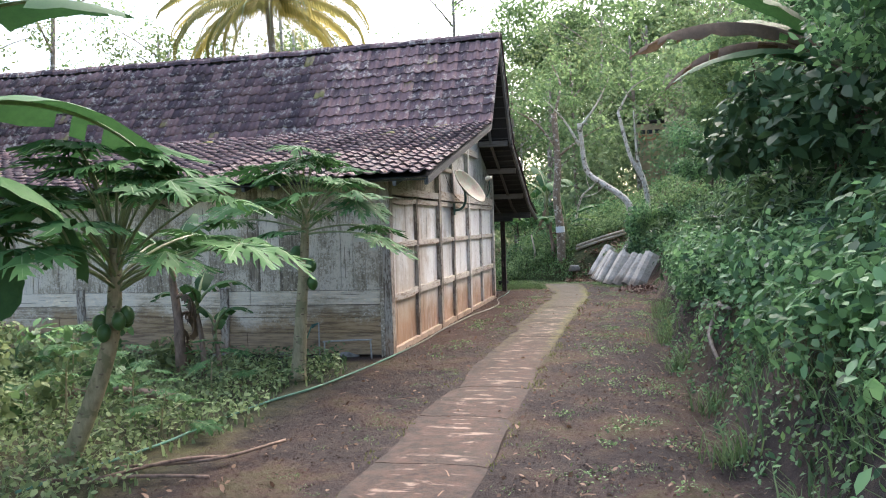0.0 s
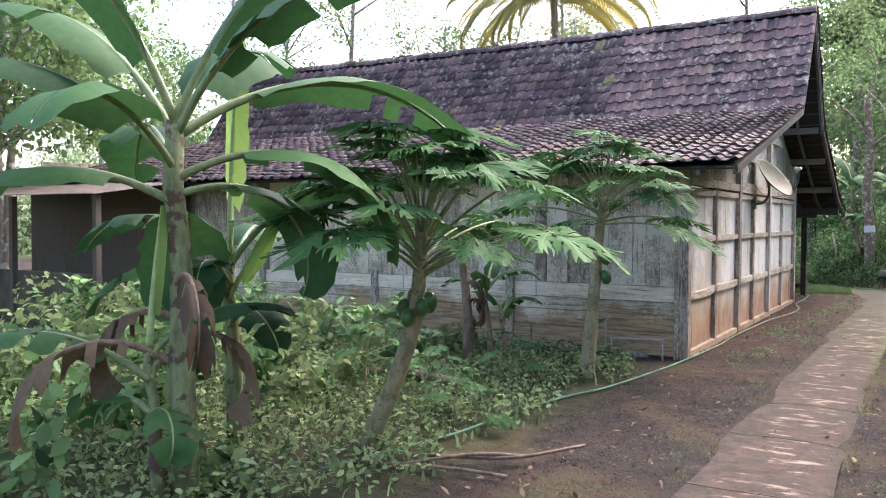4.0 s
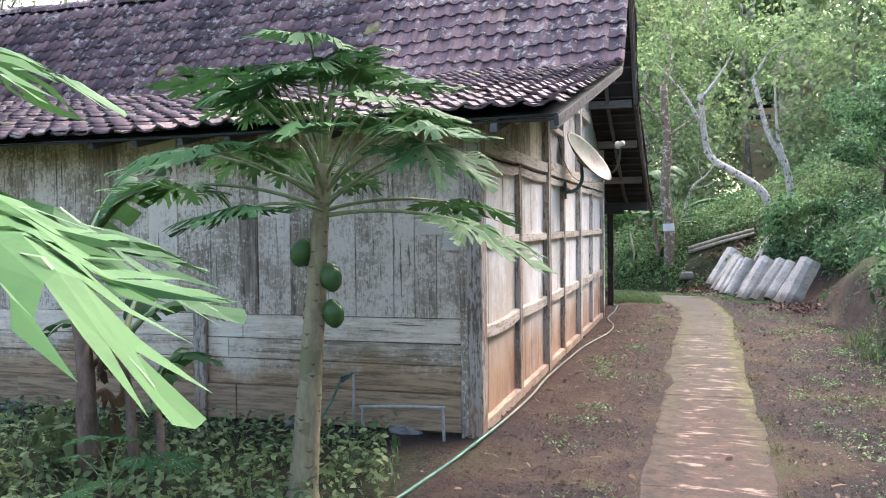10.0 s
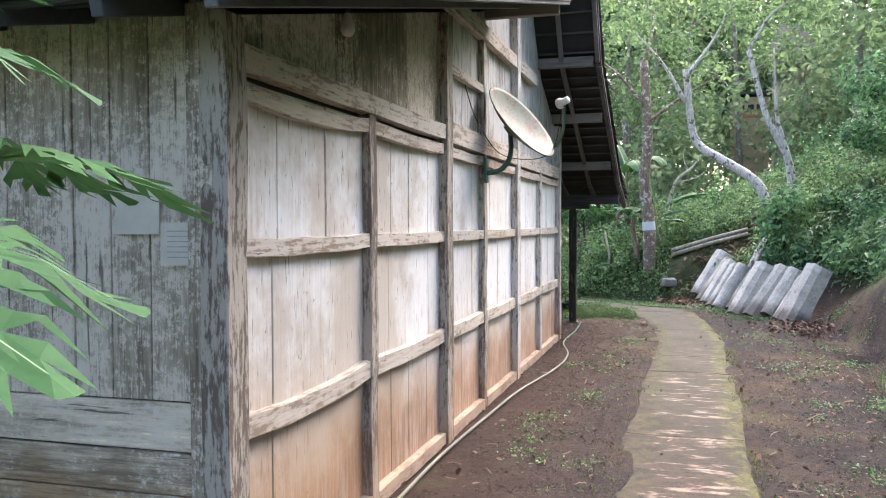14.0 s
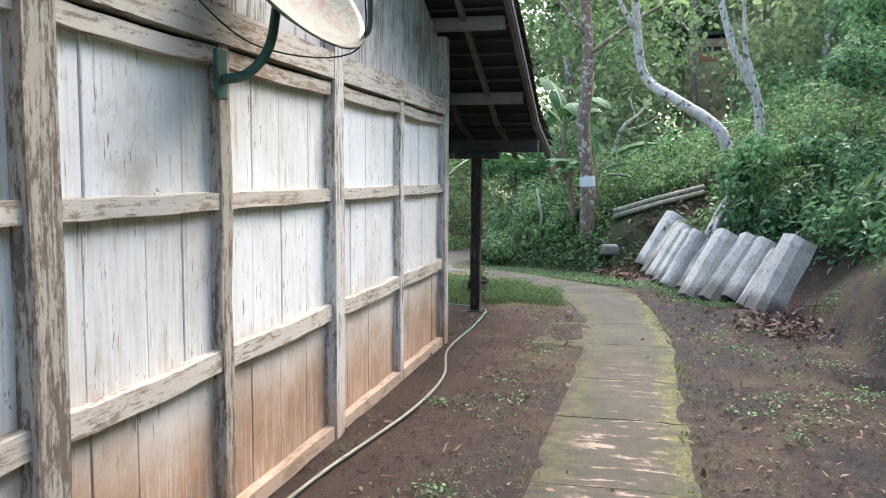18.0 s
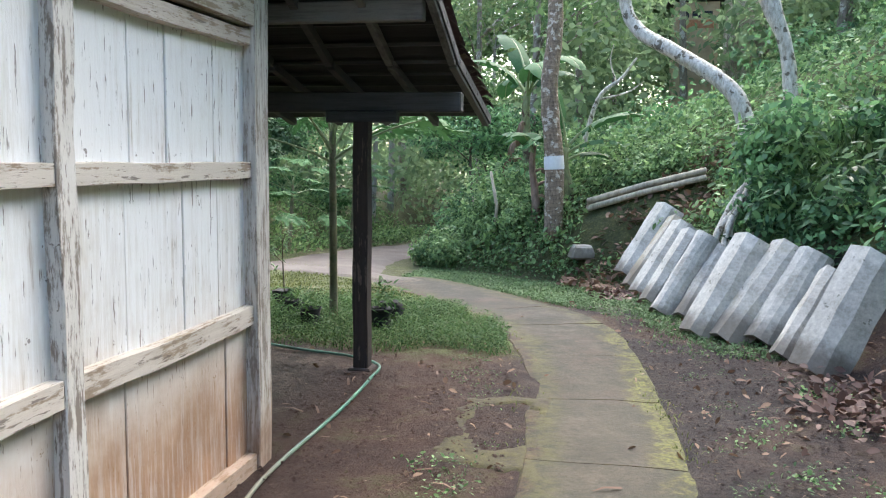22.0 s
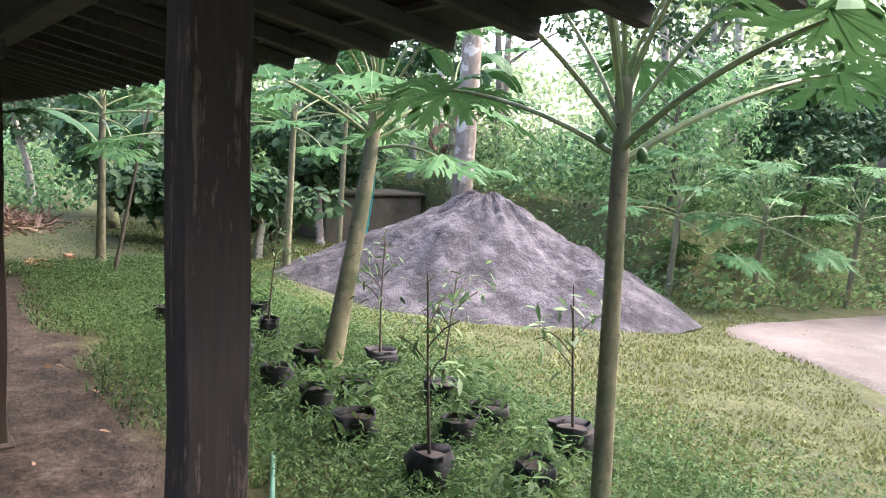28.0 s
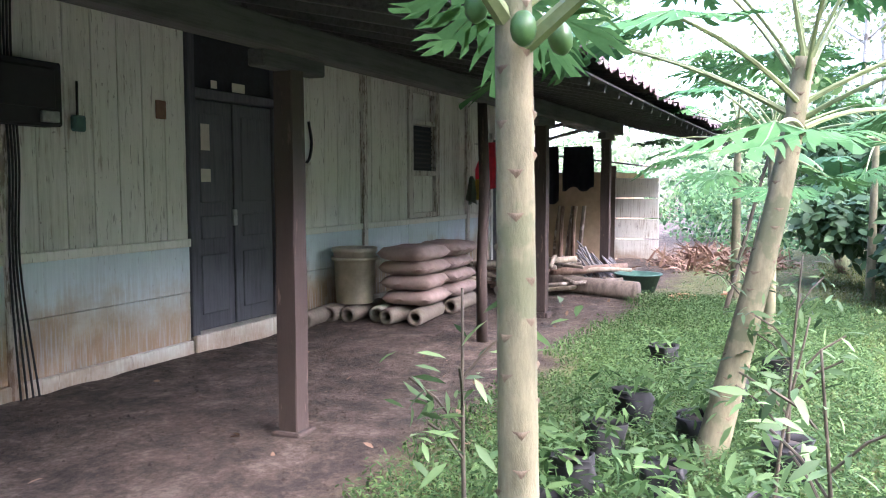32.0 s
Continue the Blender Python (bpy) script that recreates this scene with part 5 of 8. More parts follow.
def banana(at, height, r, leaves, label, seed=0, stem_mat=B_BANANA, dry=0, leaf_len=1.5, wid=0.24, taper=0.55, brown=(), pale=()):
    """A banana plant: leaves are (azimuth, length, arch) or made at random."""
    rng = random.Random(seed)
    ob = thing("banana_plant", label, "banana plant", at=at)
    pts = [Vector((0.04 * math.sin(i), 0.03 * math.cos(1.7 * i), -0.03 + height * i / 6)) for i in range(7)]
    part("stem", tube(pts, [r * (1.15 - taper * i / 6) for i in range(7)], 12, wob=0.1), stem_mat, ob, flat=False)
    spec = leaves if isinstance(leaves, (list, tuple)) else [(i * 137.5 + rng.uniform(-20, 20), leaf_len * rng.uniform(0.7, 1.15), rng.uniform(60, 130)) for i in range(leaves)]
    for az, L, arch, *more in spec:
        rise, down, ww = more if more else (68, rng.uniform(0.02, 0.25), 1.0)
        lf = part("leaf", banana_leaf_bm(L, ww * wid * min(1.0, 0.45 + L * 0.4), arch, rng, rise=rise), [L_BANANA, M_GREENSTEM], ob, flat=False)
        lf.matrix_local = Matrix.Translation(pts[-1] - Vector((0, 0, down))) @ pose(0, 0, 0, rng.uniform(-12, 12), 0 if more else rng.uniform(-6, 10), az)
    for az, L, arch, rise, down, ww in pale:
        lf = part("young_leaf", banana_leaf_bm(L, ww * wid, arch, rng, torn=0.0, fold=0.9, rise=rise), [L_YOUNG, M_YOUNGSTEM], ob, "pale yellow-green young leaf", flat=False)
        lf.matrix_local = Matrix.Translation(pts[-1] - Vector((0, 0, down))) @ pose(0, 0, 0, 0, 0, az)
    for az, L, arch, rise, down, ww in brown:
        lf = part("dead_leaf", banana_leaf_bm(L, ww * wid, arch, rng, 0.8, 0.9, rise=rise), [L_DRYOB, B_DRYSTEM], ob, "hanging brown dead leaf", flat=False)
        lf.matrix_local = Matrix.Translation(pts[-1] - Vector((0, 0, down))) @ pose(0, 0, 0, 0, 0, az)
    for i in range(dry):
        lf = part("dead_leaf", banana_leaf_bm(0.7 * leaf_len * rng.uniform(0.6, 1), wid * 0.26, 215, rng, 0.6, 0.9), [L_DRYOB, B_DRYSTEM], ob, "shrivelled brown leaf", flat=False)
        lf.matrix_local = Matrix.Translation(pts[2 + i % 3]) @ pose(0, 0, 0, 0, 25, rng.uniform(0, 360))
    return ob


def gz(x, y):
    return float(ground_z(x, y))


# ---- the front wall under the porch ----
def front_wall():
    wall = thing("front_wall", "", "")
    wall.parent = house
    wall["label"] = "cream board front wall over a pale blue dado"
    y = W + 0.03
    for x0, x1 in ((-2.9, -0.03), (-4.42, -2.9), (-7.05, -5.62), (-8.1, -7.05), (-8.95, -8.1), (-9.85, -8.95), (-10.75, -9.85), (-HL, -11.75)):
        part("dado_plank", box(x0 + 0.004, x1 - 0.004, y - 0.06, y, 0.10, 0.46, bevel=0.004), M_BLUE, wall)
        part("dado_plank", box(x0 + 0.004, x1 - 0.004, y - 0.06, y + 0.003, 0.463, 0.80, bevel=0.004), M_BLUE, wall)
        part("sill_beam", box(x0 + 0.004, x1 - 0.004, y - 0.06, y + 0.03, -0.03, 0.098, bevel=0.006), M_FRONT, wall)
        part("dado_rail", box(x0 + 0.002, x1 - 0.002, y - 0.06, y + 0.02, 0.80, 0.86, bevel=0.005), M_FRONT, wall)
        n = max(2, round((x1 - x0) / 0.23))
        for k in range(n):
            a, b = x0 + (x1 - x0) * k / n, x0 + (x1 - x0) * (k + 1) / n
            if x0 == -8.95 and x1 == -8.1:
                continue
            part("board", box(a + 0.003, b - 0.003, y - 0.05, y - 0.012 + random.uniform(-0.004, 0.004), 0.86, 2.75, bevel=0.003), M_FRONT, wall)
    part("head_board", box(-5.62, -4.42, y - 0.05, y, 2.42, 2.78), M_FRONT, wall)
    part("head_board", box(-11.75, -10.75, y - 0.05, y, 1.95, 2.78), M_FRONT, wall)
    for x in (-2.89, -7.06, -9.86):
        part("wall_post", box(x - 0.04, x + 0.04, y - 0.05, y + 0.035, -0.04, 2.7, bevel=0.006), M_POST, wall)
    part("wall_plate", box(-HL, -0.05, y - 0.06, y + 0.04, 2.60, 2.75, bevel=0.006), M_DARKX, wall)
    # added sheet behind the front boards, unseen, against daylight
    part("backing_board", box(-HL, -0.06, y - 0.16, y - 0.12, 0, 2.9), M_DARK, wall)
    part("end_wall", box(-HL, -HL + 0.05, 0.1, y - 0.17, -0.05, 2.9), M_GREY, house)
    # double door with a dark fanlight panel
    door = part("double_door", box(-5.62, -4.42, y - 0.115, y - 0.10, 0.03, 2.42), M_DOOR, house, "closed grey double door with paper scraps on it")
    for x0, x1 in ((-5.53, -5.02), (-5.00, -4.51)):
        leaf = part("door_leaf", box(x0, x1, y - 0.085, y - 0.045, 0.14, 1.90, bevel=0.006), M_DOOR, door)
        for z0, z1 in ((0.26, 0.72), (0.84, 1.02), (1.12, 1.80)):
            part("panel", box(x0 + 0.09, x1 - 0.09, y - 0.05, y - 0.034, z0, z1, bevel=0.007), M_DOOR, leaf)
    for b in ((-5.62, -5.54, 0.0, 2.42), (-4.50, -4.42, 0.0, 2.42)):
        part("jamb", box(b[0], b[1], y - 0.09, y + 0.02, b[2], b[3], bevel=0.006), M_DOOR, door)
    part("transom_bar", box(-5.54, -4.50, y - 0.09, y + 0.012, 1.91, 1.98, bevel=0.006), M_DOOR, door)
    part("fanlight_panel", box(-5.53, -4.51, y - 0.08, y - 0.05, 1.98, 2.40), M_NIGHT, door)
    part("threshold", box(-5.62, -4.42, y - 0.09, y + 0.05, -0.03, 0.13, bevel=0.008), M_FRONT, door)
    part("latch", box(-5.03, -4.98, y - 0.045, y - 0.025, 0.93, 1.06, bevel=0.005), M_STEEL, door)
    for x, z, w, h in ((-4.66, 1.52, 0.10, 0.20), (-4.66, 1.28, 0.11, 0.10), (-4.72, 1.99, 0.07, 0.06), (-5.02, 1.985, 0.16, 0.07)):
        part("paper_scrap", box(x - w / 2, x + w / 2, y - 0.034 if z < 1.9 else y + 0.012, y - 0.031 if z < 1.9 else y + 0.015, z, z + h), M_PAPER, door)
    # shuttered window
    win = part("window", box(-8.95, -8.10, y - 0.10, y - 0.075, 0.86, 2.75), M_FRONT, house, "small board window with a wire grille over a closed shutter")
    for x0, x1 in ((-8.95, -8.84), (-8.21, -8.10)):
        part("frame_board", box(x0, x1, y - 0.07, y + 0.02, 0.87, 2.7, bevel=0.005), M_POST, win)
    for z in (0.87, 1.36, 1.95, 2.32):
        part("frame_rail", box(-8.84, -8.21, y - 0.07, y + 0.015, z, z + 0.055, bevel=0.004), M_POST, win)
    # near-black board painted as the unlit space behind the grille
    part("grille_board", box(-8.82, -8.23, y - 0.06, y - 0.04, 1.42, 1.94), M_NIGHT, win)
    for k in range(9):
        part("grille_bar", box(-8.82, -8.23, y - 0.04, y - 0.025, 1.45 + k * 0.053, 1.468 + k * 0.053), M_DARKX, win)
    for x0, x1 in ((-8.82, -8.53), (-8.51, -8.23)):
        part("shutter_panel", box(x0, x1, y - 0.06, y - 0.02, 0.93, 1.355, bevel=0.006), M_FRONT, win)
    # kitchen door, further along
    kd = part("kitchen_door", box(-11.72, -10.78, y - 0.09, y - 0.055, 0.02, 1.94, bevel=0.005), M_DARKX, house, "brown plank kitchen door")
    for x0, x1 in ((-11.75, -11.68), (-10.82, -10.75)):
        part("jamb", box(x0, x1, y - 0.06, y + 0.025, 0, 1.98, bevel=0.005), M_FRONT, kd)
    part("lintel", box(-11.75, -10.75, y - 0.06, y + 0.025, 1.9, 1.98, bevel=0.005), M_FRONT, kd)


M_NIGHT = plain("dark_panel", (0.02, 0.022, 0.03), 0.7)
M_PAPER = plain("paper", (0.62, 0.58, 0.48), 0.8, vary=0.15, scale=6)
M_PVC = plain("grey_pipe", (0.42, 0.40, 0.36), 0.6)
M_BUCKET = plain("dirty_plastic", (0.44, 0.40, 0.30), 0.6, scale=5)
M_INK = plain("faded_print", (0.36, 0.37, 0.40), 0.8)
M_RUST = plain("rusty_tin", (0.20, 0.11, 0.07), 0.7)
M_GREYSTICK = plain("grey_stick", (0.24, 0.24, 0.25), 0.8)
M_BRICK = plain("clay_brick", (0.42, 0.20, 0.11), 0.9)
M_OCHRE = plain("ochre_plaster", (0.48, 0.37, 0.24), 0.9, vary=0.3, scale=3)
M_TIN = plain("rusty_roof_tin", (0.16, 0.13, 0.11), 0.6, 0.2, vary=0.5, scale=4)
M_TANK = plain("mossy_dark_concrete", (0.085, 0.072, 0.052), 0.95, vary=0.6, scale=3)
M_TEAL = plain("teal_nylon", (0.02, 0.33, 0.30), 0.6)
M_THATCH = plain("grey_thatch", (0.24, 0.20, 0.165), 0.95, vary=0.5, scale=12)
M_STEEL = plain("dull_steel", (0.35, 0.35, 0.34), 0.45, 0.8)
M_PLASTIC = plain("black_plastic", (0.016, 0.0165, 0.018), 0.75, vary=0.3, scale=8)
front_wall()


def solid(name, bm, mat, label, category, group="", at=(0, 0, 0), rz=0, flat=True):
    ob = linked(name, bm, mat, flat=flat)
    ob.matrix_world = pose(*at, 0, 0, rz)
    return tagged(ob, label, category, group)


# ---- the lane side: dish, hose, notices, lamp, pipe ----
def dish():
    ob = thing("satellite_dish", "rusty greenish satellite dish on a bent wall arm", "satellite dish", at=(0.05, 4.12, 2.06))
    mid = Vector((0.27, 0.20, 0.39))
    n = Vector((0.76, -0.22, 0.61)).normalized()
    bm = lathe([(0.001, 0.0), (0.10, 0.006), (0.20, 0.025), (0.29, 0.055), (0.36, 0.088), (0.385, 0.10), (0.392, 0.092), (0.36, 0.076), (0.29, 0.043), (0.20, 0.013), (0.10, -0.006), (0.001, -0.012)], 40)
    d = part("reflector", bm, M_DISH, ob, flat=False)
    aim = n.to_track_quat("Z", "Y").to_matrix().to_4x4()
    d.matrix_local = Matrix.Translation(mid - n * 0.08) @ aim
    part("wall_plate", box(0.0, 0.02, -0.045, 0.045, -0.13, 0.08, bevel=0.004), M_GREENP, ob)
    part("back_plate", box(-0.06, 0.06, -0.06, 0.06, -0.055, -0.01, bevel=0.006), M_GREENP, ob).matrix_local = Matrix.Translation(mid - n * 0.08) @ aim
    part("arm", tube(spline([(0.01, 0, -0.05), (0.13, 0.02, -0.02), (0.20, 0.08, 0.10), (mid - n * 0.13)[:]], 6), 0.022, 10), M_GREENP, ob, flat=False)
    low = Vector((0.47, 0.47, 0.19))
    lnb = Vector((0.69, -0.17, 0.50))
    part("feed_arm", tube(spline([(mid - n * 0.10)[:], low, low.lerp(lnb, 0.5) + Vector((0.05, 0.0, -0.06)), lnb], 6), 0.013, 8), M_GREENP, ob, flat=False)
    h = part("receiver_head", lathe([(0.001, -0.05), (0.028, -0.045), (0.03, 0.03), (0.045, 0.04), (0.045, 0.06), (0.001, 0.062)], 14), M_PAPER, ob, "pale grey receiver head", flat=False)
    h.matrix_local = Matrix.Translation(lnb) @ (mid - lnb).to_track_quat("Z", "Y").to_matrix().to_4x4()
    part("cable", tube(spline([lnb, low + Vector((0, 0, -0.05)), (0.15, 0.06, 0.10), (0.06, -0.5, 0.32), (0.06, -0.9, 0.55)], 8), 0.004, 5), M_PLASTIC, ob, flat=False)


def dish_nodes(nt, b):
    v = coords(nt)
    n = noise_at(nt, v, 7.0, 6, 0.7)
    f = noise_at(nt, v, 45.0, 5, 0.7)
    col = mix(nt, smooth(nt, n, 0.42, 0.66), (0.13, 0.165, 0.10), (0.19, 0.145, 0.088))
    col = mix(nt, smooth(nt, calc(nt, "ADD", calc(nt, "MULTIPLY", n, 0.6), calc(nt, "MULTIPLY", f, 0.5)), 0.53, 0.66), col, (0.11, 0.058, 0.032))
    paint(nt, b, col)


M_DISH = material("rusty_dish", dish_nodes, 0.6)
M_GREENP = plain("green_paint", (0.05, 0.13, 0.10), 0.5, vary=0.4)


def hose_nodes(nt, b):
    pos, p = xyz(nt)
    n = noise_at(nt, pos, 6.0, 4, 0.6)
    dusty = calc(nt, "MULTIPLY", smooth(nt, calc(nt, "ADD", p["Y"], n), 0.3, 1.5), smooth(nt, calc(nt, "SUBTRACT", 10.0, calc(nt, "ADD", p["Y"], n)), 0.0, 1.5))
    col = mix(nt, smooth(nt, n, 0.35, 0.65), (0.06, 0.16, 0.11), (0.10, 0.26, 0.17))
    paint(nt, b, mix(nt, calc(nt, "MULTIPLY", dusty, 0.85), col, (0.26, 0.225, 0.17)))


M_HOSE = material("green_hose", hose_nodes, 0.55)
dish()

hose_a = [(-0.85, -6.0, 0.03), (-0.56, -4.75, 0.03), (-0.50, -3.99, 0.03), (-0.36, -3.02, 0.03), (-0.16, -2.29, 0.03), (0.0, -1.04, 0.03), (0.06, -0.3, 0.03)]
hose_b = [(0.06, -0.3, 0.035), (0.10, 0.5, 0.025), (0.12, 1.5, 0.02), (0.10, 2.6, 0.02), (0.14, 3.9, 0.02), (0.19, 4.9, 0.02), (0.34, 6.2, 0.02), (0.33, 7.2, 0.02), (0.14, 8.2, 0.02), (0.14, 9.4, 0.02), (0.11, 10.15, 0.02), (0.06, 10.55, 0.02), (-0.25, 10.78, 0.02), (-0.78, 10.89, 0.03), (-1.46, 11.18, 0.04), (-2.2, 11.5, 0.05)]
solid("garden_hose", tube(spline(hose_a + hose_b[1:], 12), 0.0115, 8), M_HOSE, "green rubber garden hose lying along the house wall", "hose", flat=False)

nt_ob = thing("wall_notice", "faded white paper notice stapled to the grey boards", "notice", at=(-0.15, 0.01, 1.43))
part("sheet", box(-0.11, 0.105, -0.004, 0.0, 0.0, 0.165), M_PAPER, nt_ob)
for k in range(6):
    part("print_line", box(-0.08, 0.075 - 0.02 * (k % 3), -0.006, -0.0045, 0.03 + k * 0.02, 0.034 + k * 0.02), M_INK, nt_ob)
nt2 = thing("wall_notice", "bleached older paper on the grey boards", "notice", at=(-0.365, 0.01, 1.55))
part("sheet", box(-0.10, 0.10, -0.004, 0.0, 0.0, 0.17), M_PAPER, nt2)

bulb = thing("light_bulb", "unlit white bulb in a black holder under the eave", "lamp", at=(0.13, 0.95, 2.62))
part("holder", lathe([(0.001, 0.03), (0.022, 0.028), (0.02, -0.03), (0.001, -0.032)], 12), M_PLASTIC, bulb, flat=False)
part("glass", lathe([(0.016, -0.03), (0.022, -0.055), (0.034, -0.085), (0.035, -0.11), (0.022, -0.135), (0.001, -0.142)], 14), M_PAPER, bulb, flat=False)
part("flex", tube([(0, 0, 0.03), (-0.05, 0, 0.10), (-0.12, 0, 0.14)], 0.004, 6), M_PLASTIC, bulb)
part("batten", beam((-0.15, 0.0, 0.13), (0.03, 0.0, 0.06), 0.03, 0.03), M_DARKX, bulb)

copy_thing(bulb, Matrix.Translation((-7.6, 8.84, 2.52)))["label"] = "unlit white bulb hanging under the porch roof"

pipe = thing("water_pipe", "grey plastic standpipe frame beside the back wall", "pipe", at=(-0.55, -0.15, 0))
part("rail_pipe", tube(spline([(-0.33, 0, -0.03), (-0.33, 0, 0.19), (-0.30, 0, 0.22), (0.29, 0, 0.245), (0.32, 0, 0.22), (0.33, 0, -0.03)], 5), 0.012, 8), M_PVC, pipe, flat=False)
part("riser", tube([(-0.43, 0.06, -0.03), (-0.43, 0.06, 0.47)], 0.011, 8), M_PVC, pipe, flat=False)
part("tap", tube([(-0.50, -0.02, 0.44), (-0.43, 0.06, 0.47), (-0.50, -0.02, 0.41)], 0.015, 8), M_GREENP, pipe, "green tap", flat=False)
part("tap_hose", tube(spline([(-0.5, -0.03, 0.43), (-0.56, -0.10, 0.25), (-0.70, -0.18, 0.05), (-0.9, -0.3, 0.02)], 6), 0.009, 7), M_HOSE, pipe, "green hose end", flat=False)


# ---- concrete gutter pieces leaning on the bank ----
def slab_nodes(nt, b):
    v = coords(nt)
    n = noise_at(nt, v, 3.0, 6, 0.65)
    f = noise_at(nt, v, 30.0, 6, 0.7)
    r = chance(nt)
    col = ramp(nt, calc(nt, "ADD", calc(nt, "MULTIPLY", n, 0.6), calc(nt, "MULTIPLY", f, 0.35)), [(0.36, (0.33, 0.30, 0.245)), (0.56, (0.67, 0.625, 0.53))])
    k = smooth(nt, calc(nt, "ADD", n, calc(nt, "MULTIPLY", r, 0.30)), 0.68, 0.86)
    col = mix(nt, calc(nt, "MULTIPLY", k, 0.75), col, (0.24, 0.20, 0.125))
    s = nt.nodes.new("ShaderNodeSeparateXYZ")
    nt.links.new(v, s.inputs["Vector"])
    foot = smooth(nt, calc(nt, "SUBTRACT", calc(nt, "ADD", 0.34, calc(nt, "MULTIPLY", r, 0.3)), calc(nt, "ADD", s.outputs["Z"], calc(nt, "MULTIPLY", n, 0.4))), 0.0, 0.22)
    col = mix(nt, calc(nt, "MULTIPLY", foot, 0.75), col, (0.11, 0.085, 0.06))
    spots = smooth(nt, noise_at(nt, v, 17.0, 3, 0.6), 0.68, 0.73)
    col = mix(nt, calc(nt, "MULTIPLY", spots, 0.7), col, (0.09, 0.085, 0.06))
    paint(nt, b, col)
    bump(nt, b, f, 0.4, 0.008)


M_SLAB = material("weathered_concrete", slab_nodes, 0.9)


def gutter_slab(at, vec, wide, round_one=False, rz=0):
    v = Vector(vec)
    L = v.length
    z = v.normalized()
    x = Vector((0.92, -0.38, 0))
    x = (x - z * x.dot(z)).normalized()
    x = Matrix.Rotation(radians(rz), 3, z) @ x
    y = z.cross(x)
    if y.y > 0:
        y = -y
        x = -x
    bm = bmesh.new()
    if round_one:
        prof = [(wide * 0.5 * math.cos(a), 0.16 * math.sin(a)) for a in [math.pi * k / 8 for k in range(9)]]
        prof += [(wide * 0.42 * math.cos(a), 0.12 * math.sin(a)) for a in [math.pi * k / 8 for k in range(8, -1, -1)]]
    else:
        h = 0.11
        w = wide / 2
        prof = [(-w, 0), (-w * 0.28, h), (w * 0.28, h), (w, 0), (w * 0.93, -0.03), (w * 0.25, h - 0.045), (-w * 0.25, h - 0.045), (-w * 0.93, -0.03)]
    n = len(prof)
    rows = []
    for j in range(5):
        t = j / 4
        rows.append([bm.verts.new((px + 0.006 * math.sin(j * 3 + px * 20), py, L * t + 0.01 * math.sin(px * 30) * (j in (0, 4)))) for px, py in prof])
    for a, b in zip(rows, rows[1:]):
        for k in range(n):
            bm.faces.new((a[k], a[(k + 1) % n], b[(k + 1) % n], b[k]))
    bm.faces.new(rows[0])
    bm.faces.new(list(reversed(rows[-1])))
    bmesh.ops.recalc_face_normals(bm, faces=bm.faces)
    ob = linked("concrete_gutter", bm, M_SLAB)
    ob.matrix_world = Matrix(((x.x, y.x, z.x, at[0]), (x.y, y.y, z.y, at[1]), (x.z, y.z, z.z, at[2]), (0, 0, 0, 1)))
    return tagged(ob, "weathered grey concrete gutter piece leaning on the earth bank", "concrete slab", "gutter pieces on the bank")


# foot, lean vector, width, rounded, twist
for (x, y, dz), v, w, rd, tw in (((1.95, 16.10, 0.03), (0.55, 0.35, 0.92), 0.44, 0, 6), ((2.02, 15.45, 0.08), (0.58, 0.37, 0.86), 0.40, 0, -4), ((2.10, 14.95, 0.06), (0.52, 0.36, 0.84), 0.36, 0, 8), ((2.20, 14.45, 0.02), (0.48, 0.34, 0.80), 0.34, 0, 2),
                                 ((2.26, 13.44, 0.0), (0.47, 0.36, 0.78), 0.27, 1, -6), ((2.46, 13.26, -0.03), (0.42, 0.53, 0.66), 0.24, 1, 10), ((2.52, 12.36, 0.0), (0.50, 0.33, 0.86), 0.40, 0, 2), ((2.74, 12.18, 0.0), (0.57, 0.33, 0.82), 0.40, 0, -5),
                                 ((3.02, 12.08, -0.02), (0.46, 0.32, 0.74), 0.34, 1, 4), ((3.10, 11.62, 0.0), (0.44, 0.36, 0.66), 0.26, 0, -8), ((3.24, 11.16, 0.0), (0.45, 0.22, 0.88), 0.42, 0, 5)):
    gutter_slab((x, y, gz(x, y) + dz), v, w, rd, tw)

blk = box(-0.19, 0.19, -0.12, 0.12, 0.0, 0.20, bevel=0.03)
for v in blk.verts:
    if v.co.z > 0.1:
        v.co.x *= 0.72
solid("concrete_block", blk, M_SLAB, "small weathered concrete block lying in the weeds", "concrete block", at=(1.31, 16.85, gz(1.31, 16.85) + 0.02), rz=18)
for k, (dy, dz) in enumerate(((0, 0.0), (0.12, 0.05), (0.05, 0.10))):
    a, b = Vector((1.36, 17.30 + dy, 0.84 + dz)), Vector((2.98, 16.75 + dy, 1.34 + dz))
    solid("bamboo_pole", tube([a, a.lerp(b, 0.5) + Vector((0, 0, 0.02)), b], [0.05, 0.045, 0.04], 10), B_STAKE, "cut bamboo pole laid across the slope", "bamboo pole", "poles on the slope", flat=False)
for x, y, h, r in ((-0.18, 18.35, 1.12, 0.032), (-0.87, 20.35, 0.56, 0.045)):
    solid("wooden_stake", tube([(0, 0, -0.15), (0.03, 0.0, h * 0.5), (-0.08 if h > 0.8 else 0, 0.02, h)], [r, r * 0.9, r * 0.7], 8), B_STAKE, "pale wooden stake standing in the weeds", "stake", at=(x, y, gz(x, y)), flat=False)

